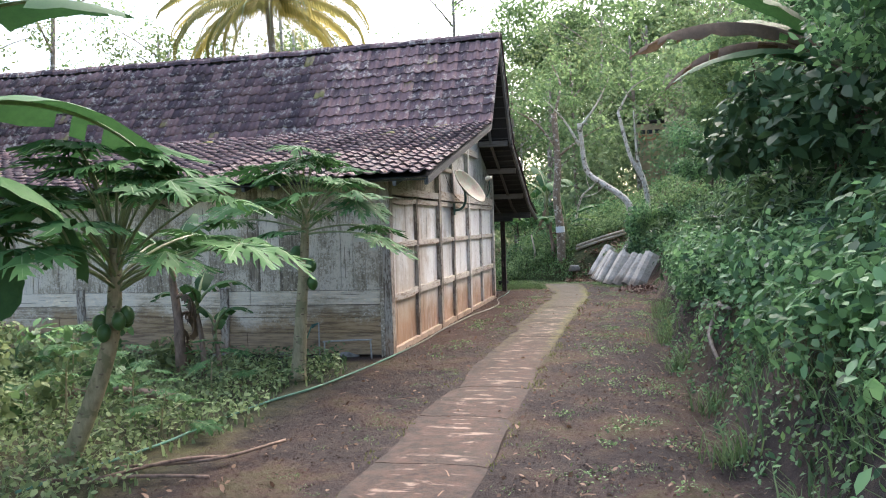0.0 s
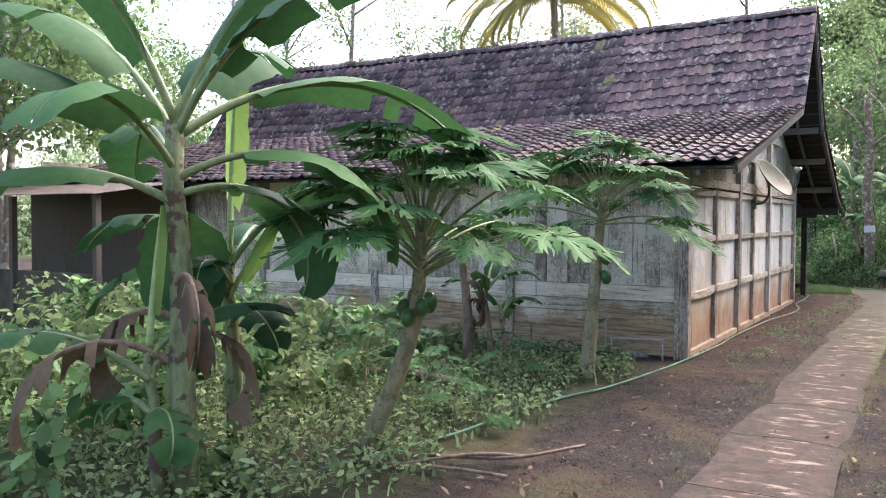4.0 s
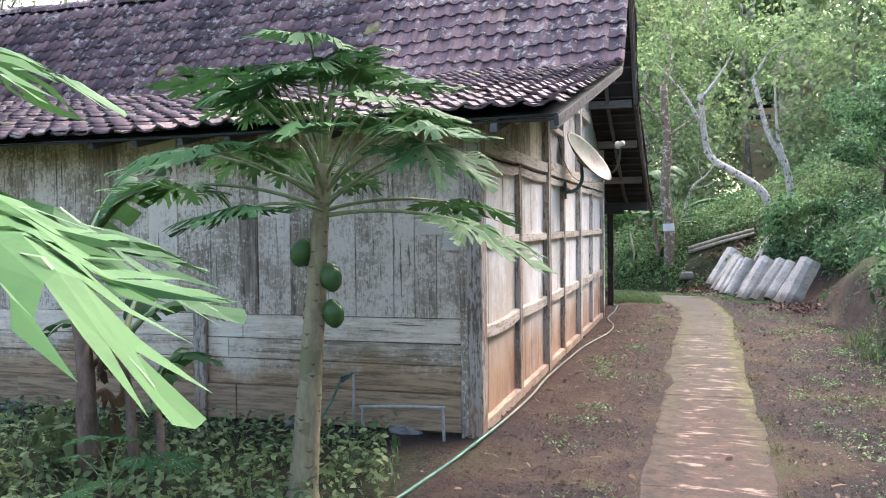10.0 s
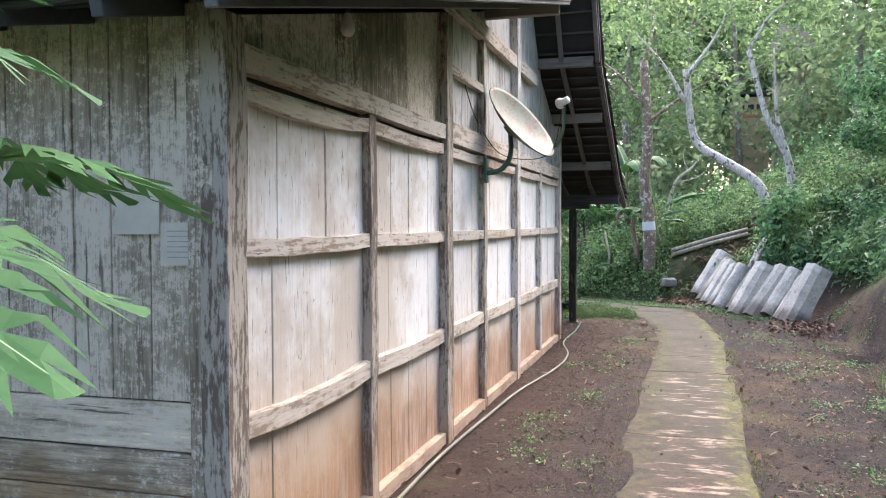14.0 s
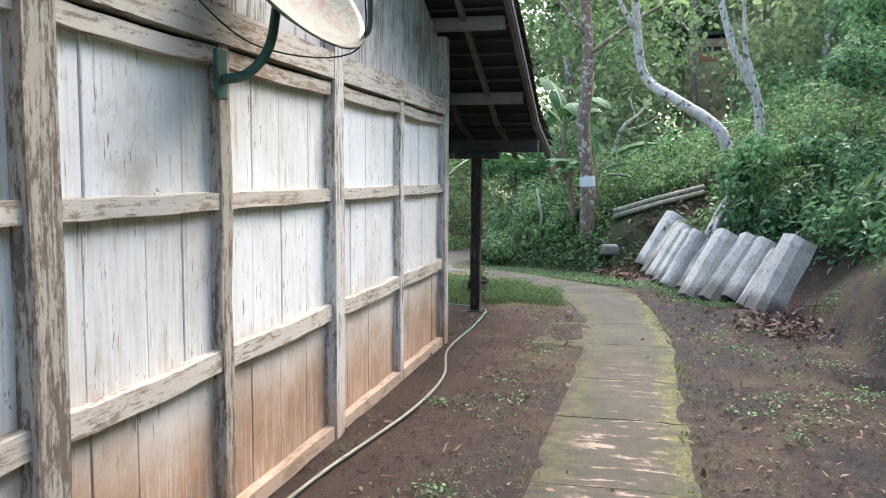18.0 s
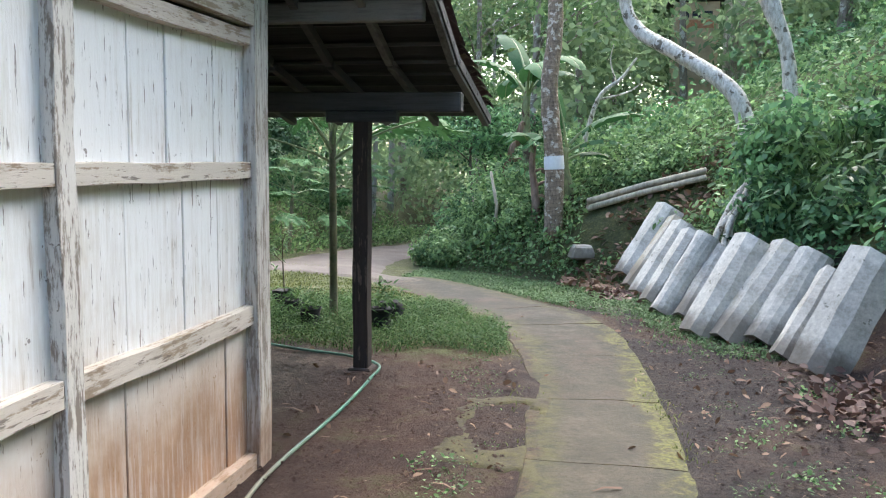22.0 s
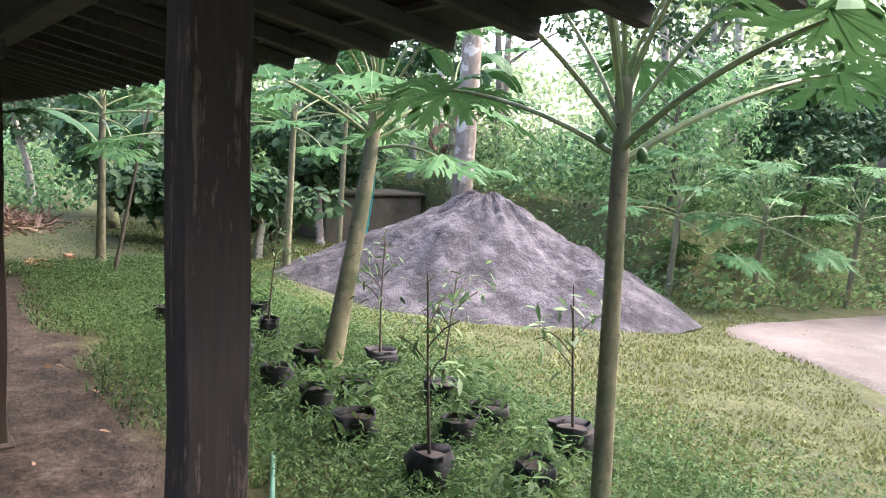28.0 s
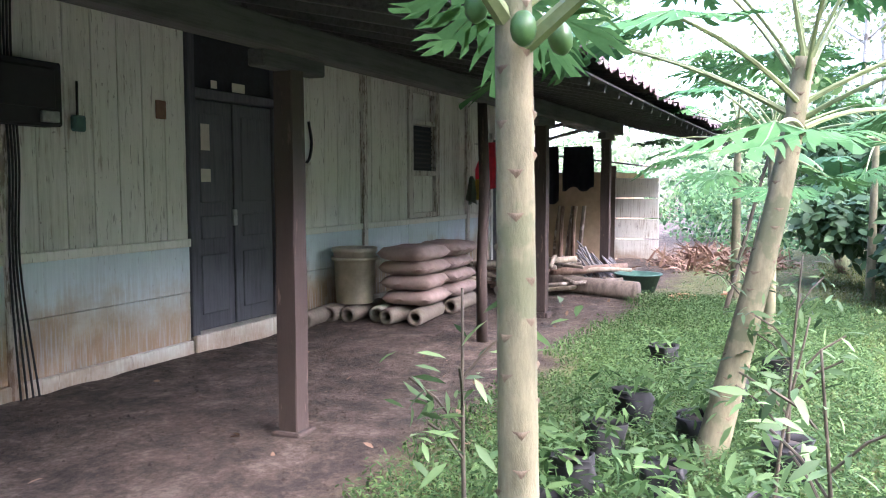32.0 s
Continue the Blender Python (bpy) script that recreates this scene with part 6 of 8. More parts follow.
# ---- trees beside the lane ----
tree("banded_tree", [(0.86, 17.4, gz(0.86, 17.4) - 0.05), (0.84, 17.4, 1.5), (0.74, 17.4, 2.6), (0.80, 17.5, 3.6), (0.70, 17.6, 5.4)], 0.155, 0.10,
     [([(0.75, 17.5, 3.9), (1.6, 17.4, 4.5), (2.4, 17.2, 4.9)], 0.05), ([(0.74, 17.5, 4.3), (0.1, 17.3, 5.1), (-0.7, 17.0, 5.6)], 0.05), ([(0.7, 17.6, 5.3), (0.9, 18.0, 6.4), (0.6, 18.4, 7.2)], 0.06)],
     [(0.4, 17.5, 6.2), (1.4, 17.6, 5.8), (-0.2, 17.8, 6.9), (1.8, 17.0, 5.2), (0.9, 17.3, 7.4)], "mottled tree with a white painted band round its trunk", B_BAND, band=(1.41, 1.61))
LEAN_LINE = [(3.36, 14.5, gz(3.36, 14.5) - 0.1), (3.28, 14.6, 1.5), (3.17, 14.7, 2.0), (3.06, 14.75, 2.29), (2.84, 14.9, 2.53), (2.37, 15.2, 2.87), (2.02, 15.5, 3.12), (1.83, 15.6, 3.40), (1.74, 15.6, 3.90), (1.66, 15.6, 4.8)]
tree("leaning_tree", LEAN_LINE, 0.115, 0.07,
     [([(1.66, 15.5, 4.1), (1.2, 15.4, 4.9), (0.6, 15.2, 5.6)], 0.05), ([(1.64, 15.5, 4.6), (2.2, 15.8, 5.4), (2.6, 15.8, 6.2)], 0.05)],
     [(1.1, 15.6, 6.2), (1.9, 15.7, 6.5), (2.5, 15.4, 6.0), (0.4, 15.4, 5.9)], "pale lichen-covered tree leaning with a bent trunk", B_WHITE, cl_r=0.65)
tree("forked_tree", [(3.72, 14.85, gz(3.72, 14.85) - 0.1), (3.66, 14.8, 2.2), (3.57, 14.8, 2.85), (3.38, 14.8, 3.25), (3.15, 14.8, 3.75), (2.85, 14.9, 5.0)], 0.095, 0.05,
     [([(3.57, 14.8, 2.85), (3.45, 14.8, 3.3), (3.37, 14.8, 3.7), (3.3, 14.8, 5.0)], 0.075), ([(2.85, 14.9, 5.0), (3.3, 14.9, 5.7), (3.9, 14.9, 6.0)], 0.04)],
     [(2.8, 15.0, 5.9), (3.6, 14.9, 5.9), (4.2, 14.9, 5.6), (3.4, 15.2, 6.4)], "pale forked tree growing from the bank", B_WHITE)
tree("dead_branch", [(1.1, 20.0, gz(1.1, 20) + 0.2), (1.4, 20.0, 2.62), (1.8, 20.0, 3.0), (2.05, 20, 3.35)], 0.05, 0.02, [([(1.4, 20, 2.62), (1.9, 20.0, 2.75), (2.2, 20, 2.95)], 0.025), ([(1.7, 20, 2.95), (1.6, 20, 3.3), (1.65, 20, 3.6)], 0.02)], [], "bare pale branch standing among the bushes", B_WHITE, per=1, category="branch")
for k, (dx, dy, dz) in enumerate(((0, 0, 0), (0.10, -0.12, 0.06), (-0.14, 0.10, -0.02), (0.05, 0.16, 0.05), (-0.05, -0.2, -0.08))):
    a = Vector((2.72 + dx, 13.85 + dy, gz(2.72 + dx, 13.85 + dy) + 0.12 + dz))
    b = Vector((3.24 + dx * 0.3, 14.55 + dy * 0.3, 1.36 + dz))
    solid("exposed_root", tube(spline([a, a.lerp(b, 0.4) + Vector((0.04 * (k - 2), 0.05, 0.10)), a.lerp(b, 0.75) + Vector((-0.02 * k, 0, 0.02)), b], 5), 0.040 - 0.004 * k, 8, wob=0.25), B_WHITE, "bare pale tree root on the cut bank", "root", "roots on the bank", flat=False)
for ln in ([(4.02, -0.9, 0.22), (4.12, -0.6, 0.55), (4.3, -0.3, 0.78), (4.7, -0.1, 0.9)], [(4.12, -0.7, 0.62), (4.0, -1.4, 0.45), (4.05, -1.9, 0.25)], [(4.25, -0.4, 0.75), (4.1, -1.4, 0.80), (4.15, -2.0, 0.82)]):
    solid("exposed_root", tube(spline(ln, 5), [0.034 - 0.0016 * q for q in range(5 * (len(ln) - 1) + 1)], 7, wob=0.35), B_TREE, "bare pale tree root on the cut bank", "root", "roots on the bank", flat=False)

# ---- papayas ----
papaya((-0.98, -5.3, gz(-0.98, -5.3)), (-0.50, -5.3, 1.72), 0.078, 0.045, 36, "papaya tree with a leaning trunk and green fruit", [(0, 0.42), (70, 0.46), (140, 0.40), (200, 0.48), (265, 0.55), (320, 0.47)],
       lean_line=[(-0.98, -5.3, gz(-0.98, -5.3)), (-0.70, -5.3, 0.60), (-0.56, -5.3, 1.0), (-0.52, -5.3, 1.3), (-0.50, -5.3, 1.64)], size=1.16, seed=3, low=15, high=84, fruit=0.82)
papaya((-0.60, -1.75, gz(-0.6, -1.75)), (-0.43, -1.75, 1.98), 0.095, 0.042, 31, "papaya tree with green fruit before the back wall", [(200, 0.45), (-20, 0.55), (10, 0.78), (160, 0.42)], size=1.06, seed=5, low=8, high=72)
papaya((-0.90, 12.33, 0.0), (-0.90, 12.30, 1.80), 0.042, 0.031, 14, "slim papaya tree among potted seedlings", [(250, 0.2), (30, 0.28), (120, 0.25)], size=1.15, seed=8, low=26, fruit=0.36, turned=75)
papaya((-3.40, 12.42, 0.0), (-3.48, 12.76, 2.05), 0.080, 0.042, 16, "papaya tree with a leaning trunk among potted seedlings", [], low=14, lean_line=[(-3.38, 12.38, -0.03), (-3.42, 12.50, 0.5), (-3.46, 12.65, 1.2), (-3.48, 12.74, 1.80)], size=1.15, seed=9)
for k, (x, y, h) in enumerate(((-5.68, 18.35, 1.35), (-5.17, 19.4, 1.35), (-5.02, 21.4, 1.45), (-4.9, 25.3, 1.75))):
    papaya((x, y, gz(x, y)), (x + 0.1, y, gz(x, y) + h), 0.045, 0.03, 13, "young papaya tree at the roadside", [], size=1.0, seed=20 + k, low=-15, scars=False)
for k, (x, y, h) in enumerate(((-6.6, 12.5, 1.75), (-8.4, 12.1, 1.9), (-9.8, 13.4, 2.0), (-10.2, 16.0, 2.3), (-7.9, 14.1, 2.0), (-12.5, 14.6, 2.2))):
    papaya((x, y, gz(x, y)), (x + 0.15, y, gz(x, y) + h), 0.055, 0.032, 13, "papaya tree in the yard", [], size=1.0, seed=40 + k, low=-15, scars=False)

for k, (x, y, h) in enumerate(((-1.35, -3.9, 0.42), (-1.75, -4.3, 0.55), (-2.5, -3.2, 0.6), (-1.2, -2.7, 0.35), (-2.9, -4.8, 0.7), (-0.75, -4.4, 0.25), (-3.6, -3.6, 0.8))):
    papaya((x, y, gz(x, y)), (x + 0.03, y, gz(x, y) + h), 0.012, 0.008, 8, "papaya seedling among the garden weeds", [], size=0.42, seed=70 + k, low=0, scars=False)

for x, y, tx, ty, h in ((-5.54, 12.28, -5.75, 12.72, 2.0), (-7.63, 12.05, -7.85, 12.5, 1.9), (-9.6, 14.7, -9.4, 14.2, 1.3)):
    tree("slim_sapling", [(x, y, gz(x, y) - 0.05), (x * 0.6 + tx * 0.4, y * 0.6 + ty * 0.4, h * 0.4), (tx, ty, h)], 0.026, 0.012,
         [([(x * 0.3 + tx * 0.7, y * 0.3 + ty * 0.7, h * 0.7), (tx + 0.2, ty + 0.05, h * 0.95)], 0.009), ([(x * 0.2 + tx * 0.8, y * 0.2 + ty * 0.8, h * 0.8), (tx - 0.2, ty - 0.05, h * 1.02)], 0.009)],
         [(tx, ty, h + 0.05)], "slim leaning sapling in the yard", B_DARK, L_YARD, 0.085, 40, 0.24, "sapling", 7)

# ---- bananas ----
banana((-1.26, -6.86, gz(-1.26, -6.86)), 2.35, 0.080, [(58, 2.45, 98, 38, 0.10, 0.85), (46, 1.75, 120, 30, 0.35, 1.15), (74, 1.5, 130, 20, 0.45, 1.1), (208, 1.9, 70, 48, 0.25, 1.0), (216, 1.6, 85, 30, 0.50, 1.1), (190, 1.8, 60, 58, 0.10, 1.0), (32, 2.0, 45, 66, 0.0, 1.0),
        (12, 2.1, 75, 55, 0.1, 1.0), (112, 1.8, 80, 58, 0.1, 1.1), (150, 1.7, 100, 45, 0.35, 1.0), (290, 1.5, 100, 48, 0.3, 0.9), (250, 1.7, 45, 70, 0.0, 0.9), (128, 1.3, 140, 8, 0.55, 1.1)], "tall banana plant with broad torn leaves", seed=2, wid=0.30, taper=0.45,
       brown=[(200, 0.9, 170, 20, 1.2, 0.35), (330, 1.0, 165, 30, 1.0, 0.3), (60, 0.9, 170, 10, 1.3, 0.35), (240, 1.3, 150, 40, 1.5, 0.3)])
banana((-1.90, -5.78, gz(-1.9, -5.78)), 1.45, 0.07, [(21, 1.62, 78, 58, 0.05, 1.1), (206, 1.35, 105, 48, 0.0, 1.2), (222, 1.2, 115, 40, 0.25, 1.1), (300, 1.0, 110, 45, 0.2, 0.9), (340, 0.9, 110, 40, 0.5, 0.9), (120, 1.2, 90, 50, 0.1, 1.0)], "young banana plant with a rolled pale leaf", seed=4, wid=0.24,
       pale=[(100, 1.75, 4, 88, 0.0, 0.44), (28, 0.72, 12, 66, 0.30, 0.45)])
banana((-1.34, -7.00, gz(-1.34, -7.0)), 0.98, 0.042, [(66, 1.05, 72, 42, 0.05, 1.1), (208, 1.15, 62, 38, 0.2, 1.1), (340, 0.6, 150, 35, 0.42, 1.2), (110, 0.7, 120, 40, 0.2, 1.0), (195, 0.55, 140, 40, 0.4, 1.0)], "banana sucker with small leaves", seed=6, wid=0.2,
       pale=[(80, 0.85, 4, 86, 0.0, 0.15)])
banana((-2.12, -1.75, gz(-2.1, -1.75)), 1.45, 0.065, [(0, 0.9, 60), (80, 0.9, 40), (170, 0.8, 70), (250, 0.9, 55)], "thin banana plant with a dry reddish stem", seed=7, stem_mat=B_DRYSTEM, dry=3, wid=0.2)
banana((-1.90, -1.6, gz(-1.9, -1.6)), 1.0, 0.035, [(10, 0.75, 110), (100, 0.7, 70), (190, 0.7, 120), (280, 0.6, 60)], "small banana plant before the back wall", seed=8, stem_mat=B_DRYSTEM, wid=0.16)
banana((-1.72, -1.55, gz(-1.7, -1.55)), 0.72, 0.03, [(-10, 0.65, 110), (90, 0.55, 60), (200, 0.5, 90)], "small banana plant before the back wall", seed=9, stem_mat=B_DRYSTEM, wid=0.15)
banana((1.0, 18.0, gz(1, 18)), 0.95, 0.08, [(5, 1.30, 62, 52, 0.0, 1.0), (-8, 0.95, 70, 38, 0.1, 0.8), (15, 0.85, 75, 30, 0.2, 0.9), (150, 1.25, 14, 84, 0.0, 1.1), (180, 1.1, 95, 50, 0.1, 0.9), (230, 1.0, 105, 50, 0.1, 0.9)], "banana plant beside the banded tree", seed=11, wid=0.22)
banana((0.50, 17.9, gz(0.5, 17.9)), 1.3, 0.07, [(150, 0.9, 120), (240, 0.8, 100)], "dying banana plant with a dry stem", seed=12, stem_mat=B_DRYSTEM, dry=4, wid=0.2)
banana((5.55, -1.4, gz(5.55, -1.4)), 1.25, 0.12, [(192, 2.0, 62, 26, 0.0, 0.8), (178, 1.7, 45, 55, 0.0, 0.9), (222, 1.5, 60, 15, 0.2, 0.7), (150, 1.9, 60, 50, 0.0, 1.0), (255, 1.5, 80, 45, 0.1, 0.9), (90, 1.6, 80, 50, 0.0, 1.0), (20, 1.5, 90, 50, 0.0, 1.0), (300, 1.6, 95, 50, 0.0, 1.0)], "banana plant on the bank with brown hanging leaves", seed=13, dry=6, wid=0.28,
       brown=[(186, 2.5, 75, 40, 0.0, 0.26), (170, 2.2, 95, 45, 0.1, 0.26), (215, 0.8, 150, 30, 0.3, 0.5), (240, 0.7, 160, 30, 0.45, 0.5)])
banana((0.2, 19.6, gz(0.2, 19.6)), 1.9, 0.1, 7, "banana plant on the slope", seed=15, dry=3, leaf_len=1.6)
banana((-12.6, 13.2, gz(-12.6, 13.2)), 1.2, 0.1, 7, "banana plant at the edge of the yard", seed=16, leaf_len=1.4)
banana((-10.9, 18.6, gz(-10.9, 18.6)), 2.2, 0.12, 7, "banana plant behind the sand heap", seed=17, leaf_len=1.7, dry=3)


# ---- woodland round the place ----
def random_tree(name, x, y, h, seed, spread=1.6, leaf=L_TREE, size=0.2, per=100, n=14, bark=B_TREE, label="tall broadleaf tree behind the place", r=0.13):
    rng = random.Random(seed)
    z = gz(x, y)
    dx, dy = rng.uniform(-0.5, 0.5), rng.uniform(-0.5, 0.5)
    line = [(x, y, z - 0.1), (x + dx * 0.4, y + dy * 0.3, z + h * 0.35), (x + dx * 0.7, y + dy, z + h * 0.7), (x + dx, y + dy, z + h)]
    limbs, crown = [], []
    for k in range(6):
        t = rng.uniform(0.42, 0.95)
        a = rng.uniform(0, 6.28)
        L = spread * rng.uniform(0.6, 1.1)
        p = (x + dx * t, y + dy * t, z + h * t)
        limbs.append(([p, (p[0] + math.cos(a) * L * 0.5, p[1] + math.sin(a) * L * 0.5, p[2] + L * 0.35), (p[0] + math.cos(a) * L, p[1] + math.sin(a) * L, p[2] + L * 0.6)], r * 0.4))
    for k in range(n):
        a, q = rng.uniform(0, 6.28), spread * math.sqrt(rng.random()) * 1.15
        crown.append((x + dx + math.cos(a) * q, y + dy + math.sin(a) * q, z + h * rng.uniform(0.58, 1.12)))
    return tree(name, line, r, r * 0.45, limbs, crown, label, bark, leaf, size, per, cl_r=0.75 * spread / 1.6)


for k, (x, y, h, sp, lf) in enumerate((
        (6.6, 16.5, 5.5, 1.4, L_TREE), (8.2, 12.0, 5.0, 1.7, L_TREE), (8.0, 6.5, 4.2, 1.7, L_TREE), (8.4, 1.5, 4.2, 1.7, L_TREE), (9.6, 25.5, 6.5, 1.7, L_PALE), 
        (6.4, 24.6, 6.5, 1.8, L_PALE), (-0.4, 25.8, 7.5, 2.2, L_TREE), (0.8, 28.0, 8.0, 2.4, L_PALE), (3.6, 29.0, 8.0, 2.4, L_TREE), (7.0, 26.0, 7.0, 2.4, L_TREE), (9.0, 20.0, 6.0, 2.2, L_TREE),
        (-6.0, 31.0, 6.0, 2.2, L_PALE), (-8.5, 28.5, 5.0, 2.0, L_TREE), (-8.9, 23.0, 4.5, 1.9, L_COFFEE), (-12.0, 25.5, 8.0, 2.5, L_PALE), (-12.5, 20.8, 4.5, 1.8, L_COFFEE), (-16.5, 22.0, 8.5, 2.6, L_PALE),
        (-14.2, 17.6, 2.4, 1.5, L_COFFEE), (-15.2, 14.6, 2.2, 1.5, L_COFFEE), (-22.0, 18.5, 7.5, 2.2, L_PALE), (-17.5, 12.8, 2.2, 1.4, L_COFFEE), (-11.4, 16.3, 1.5, 0.8, L_COFFEE), (-9.3, 14.3, 0.8, 0.7, L_COFFEE), (-10.4, 14.0, 0.9, 0.7, L_COFFEE), (-13.6, 15.8, 2.0, 1.2, L_COFFEE), (-12.9, 19.0, 2.6, 1.4, L_COFFEE), (-26.5, 14.0, 8.0, 2.4, L_PALE),
        (-19.0, 6.8, 6.5, 2.2, L_TREE), (-16.5, -2.5, 6.5, 2.3, L_TREE), (-13.0, -4.5, 5.5, 2.0, L_TREE), (-18.5, 2.5, 8.0, 2.5, L_PALE), (-9.5, -8.0, 5.5, 2.0, L_TREE), 
        (-24, 20, 9, 3.0, L_PALE), (-10, 36, 6, 2.6, L_TREE), (-3, 38, 8, 3.0, L_PALE), (4, 37, 10, 3.2, L_TREE), (-17, 31, 7, 2.8, L_PALE), (-26, 4, 9, 3, L_TREE), (11, 31, 9, 3, L_TREE), (-8, 42.9, 7, 3.0, L_PALE), (-6.2, 34.0, 9.5, 2.8, L_TREE), (-13.5, 30.0, 11.5, 3.0, L_PALE), (-19.5, 26.5, 10.5, 3.0, L_TREE), (1.5, 33.0, 11.0, 3.0, L_TREE), (-2.5, 31.0, 9.5, 2.6, L_PALE), (-23, 23, 15.0, 3.4, L_TREE), (-15, 32, 16.0, 3.4, L_PALE), (-31, 15, 14.0, 3.4, L_TREE), (-7, 39, 16.0, 3.6, L_TREE), (-34, 27, 17.0, 4.0, L_PALE), (-13.5, -1.0, 6.0, 2.0, L_TREE), (-16.0, 1.0, 7.5, 2.2, L_TREE), (-19.5, -4.5, 8.0, 2.4, L_TREE), (-12.5, -7.5, 5.5, 1.8, L_TREE))):
    random_tree("forest_tree", x, y, h, 100 + k, sp, lf, size=0.17 if lf is L_COFFEE else 0.125 if (abs(x) < 10 and y < 24) else 0.17, per=150 if x > -3 else 230 if y < 8 else 130, n=8 if (x > -3 and y > 15) else 15 if x > -3 or y < 8 else 11,
                bark=B_TREE if k % 3 == 0 or x > -3 else B_PALE, label="leafy dark shrub-like tree in the yard" if lf is L_COFFEE else "tall broadleaf tree behind the place", r=0.07 + h * 0.006)


for k, (x, y, h, lf) in enumerate(((5.6, -4.6, 1.9, L_BUSH), (5.9, -2.2, 2.3, L_COFFEE), (5.7, 0.6, 2.5, L_BUSH), (5.6, 3.2, 2.4, L_TREE), (5.9, 5.4, 2.6, L_BUSH), (5.8, 8.2, 2.6, L_TREE), (6.0, 10.6, 2.4, L_BUSH), (5.3, 13.4, 2.2, L_BUSH), (-1.0, 21.4, 2.0, L_BUSH), (-0.9, 23.4, 2.6, L_TREE), (-1.2, 26.6, 2.4, L_BUSH), (-7.0, 19.8, 1.8, L_BUSH), (-6.6, 22.6, 1.9, L_COFFEE), (-7.4, 25.4, 2.2, L_BUSH))):
    random_tree("bank_shrub", x, y, h, 300 + k, 1.0, lf, size=0.11 if lf is L_COFFEE else 0.085, per=300, n=11, bark=B_DARK, label="tall leafy shrub growing on the bank", r=0.04)


def palm(x, y, h, seed, yellow=True):
    rng = random.Random(seed)
    z = gz(x, y)
    ob = thing("coconut_palm", "coconut palm with yellowing fronds above the roof", "palm tree", at=(x, y, z))
    pts = [Vector((0.15 * math.sin(i * 0.5), 0, h * i / 8)) for i in range(9)]
    part("trunk", tube(pts, [0.17 - 0.05 * i / 8 for i in range(9)], 12), B_TREE, ob, flat=False)
    for k in range(22):
        az = k * 137.5
        L = rng.uniform(4.2, 5.4)
        bm = bmesh.new()
        mid, n = [Vector((0, 0, 0))], 12
        el0 = rng.uniform(-5, 60)
        for i in range(n):
            a = radians(el0 - (95 + rng.uniform(0, 20)) * i / n)
            mid.append(mid[-1] + Vector((math.cos(a), 0, math.sin(a))) * (L / n))
        tube(mid, [0.03 * (1 - 0.85 * i / n) for i in range(n + 1)], 5, bm)
        for f in bm.faces:
            f.material_index = 1
        for i in range(4, 4 * n):
            p = mid[i // 4].lerp(mid[min(i // 4 + 1, n)], (i % 4) / 4)
            ll = 0.85 * math.sin(math.pi * min(0.25 + i / (4 * n) * 0.75, 0.97))
            for sg in (-1, 1):
                e = p + Vector((0.22 * ll, sg * ll * 0.55, -ll * 0.75))
                m = p.lerp(e, 0.5) + Vector((0, sg * 0.05, 0.06))
                q = [bm.verts.new(c) for c in (p + Vector((0.03, 0, 0)), m + Vector((0.05, 0, 0)), e, m - Vector((0.05, 0, 0)))]
                bm.faces.new(q)
        lf = part("frond", bm, [L_FROND, M_GREENSTEM], ob, flat=True)
        lf.matrix_local = Matrix.Translation(pts[-1]) @ pose(0, 0, 0, 0, 0, az)


L_FROND = leaf_mat("yellow_frond", (0.20, 0.20, 0.06), (0.50, 0.42, 0.14), 0.4, "object")
palm(-9.4, 17.7, 10.4, 5)


# ---- undergrowth on the bank and the slopes ----
def on_ground(n, x0, x1, y0, y1, keep, rng=RNG, lift=(0.0, 0.3)):
    x, y = rng.uniform(x0, x1, n), rng.uniform(y0, y1, n)
    k = keep(x, y)
    x, y = x[k], y[k]
    return np.column_stack([x, y, ground_z(x, y) + rng.uniform(lift[0], lift[1], len(x))])


def above(x, y, lo, hi=99):
    d = x - bank_edge(y)
    slabs = (y > 10.8) & (y < 16.4) & (d < 0.72)
    poles = (x > 1.3) & (x < 3.05) & (np.abs(y - 17.05 + 0.34 * (x - 1.36)) < 0.42)
    bare = (y > 7.2) & (y < 10.9) & (d < 0.62)
    return (d > lo) & (d < hi) & ~slabs & ~poles & ~bare


UP = np.array([0, 0, 1.0])


def carpet(n, box4, keep, size, lift, kind="oval", tilt=(-0.5, 0, 0.7)):
    p = on_ground(n, *box4, keep, lift=lift)
    return leaf_batch(p, np.tile(np.array(tilt), (len(p), 1)), size, kind)


near_b = [carpet(60000, (3.4, 7.5, -10, 14), lambda x, y: above(x, y, 0.30, 3.2), 0.085, (0.0, 0.4)),
          carpet(9000, (3.6, 7.5, -10, 12), lambda x, y: above(x, y, 0.35, 3.0), 0.20, (0.05, 0.6), "long"),
          carpet(12000, (3.4, 5.5, -9, 12), lambda x, y: above(x, y, -0.15, 0.6), 0.055, (0.0, 0.12))]
near_b += [carpet(16000, (3.6, 5.6, -10.5, 0.5), lambda x, y: above(x, y, 0.40, 1.4), 0.12, (0.0, 0.45), "long"),
           carpet(14000, (3.6, 5.6, -10.5, 6), lambda x, y: above(x, y, 0.30, 1.2), 0.05, (0.0, 0.30))]
stuff("bank_undergrowth", near_b, L_BUSH, "dense green weeds covering the earth bank", "undergrowth")
cl = []
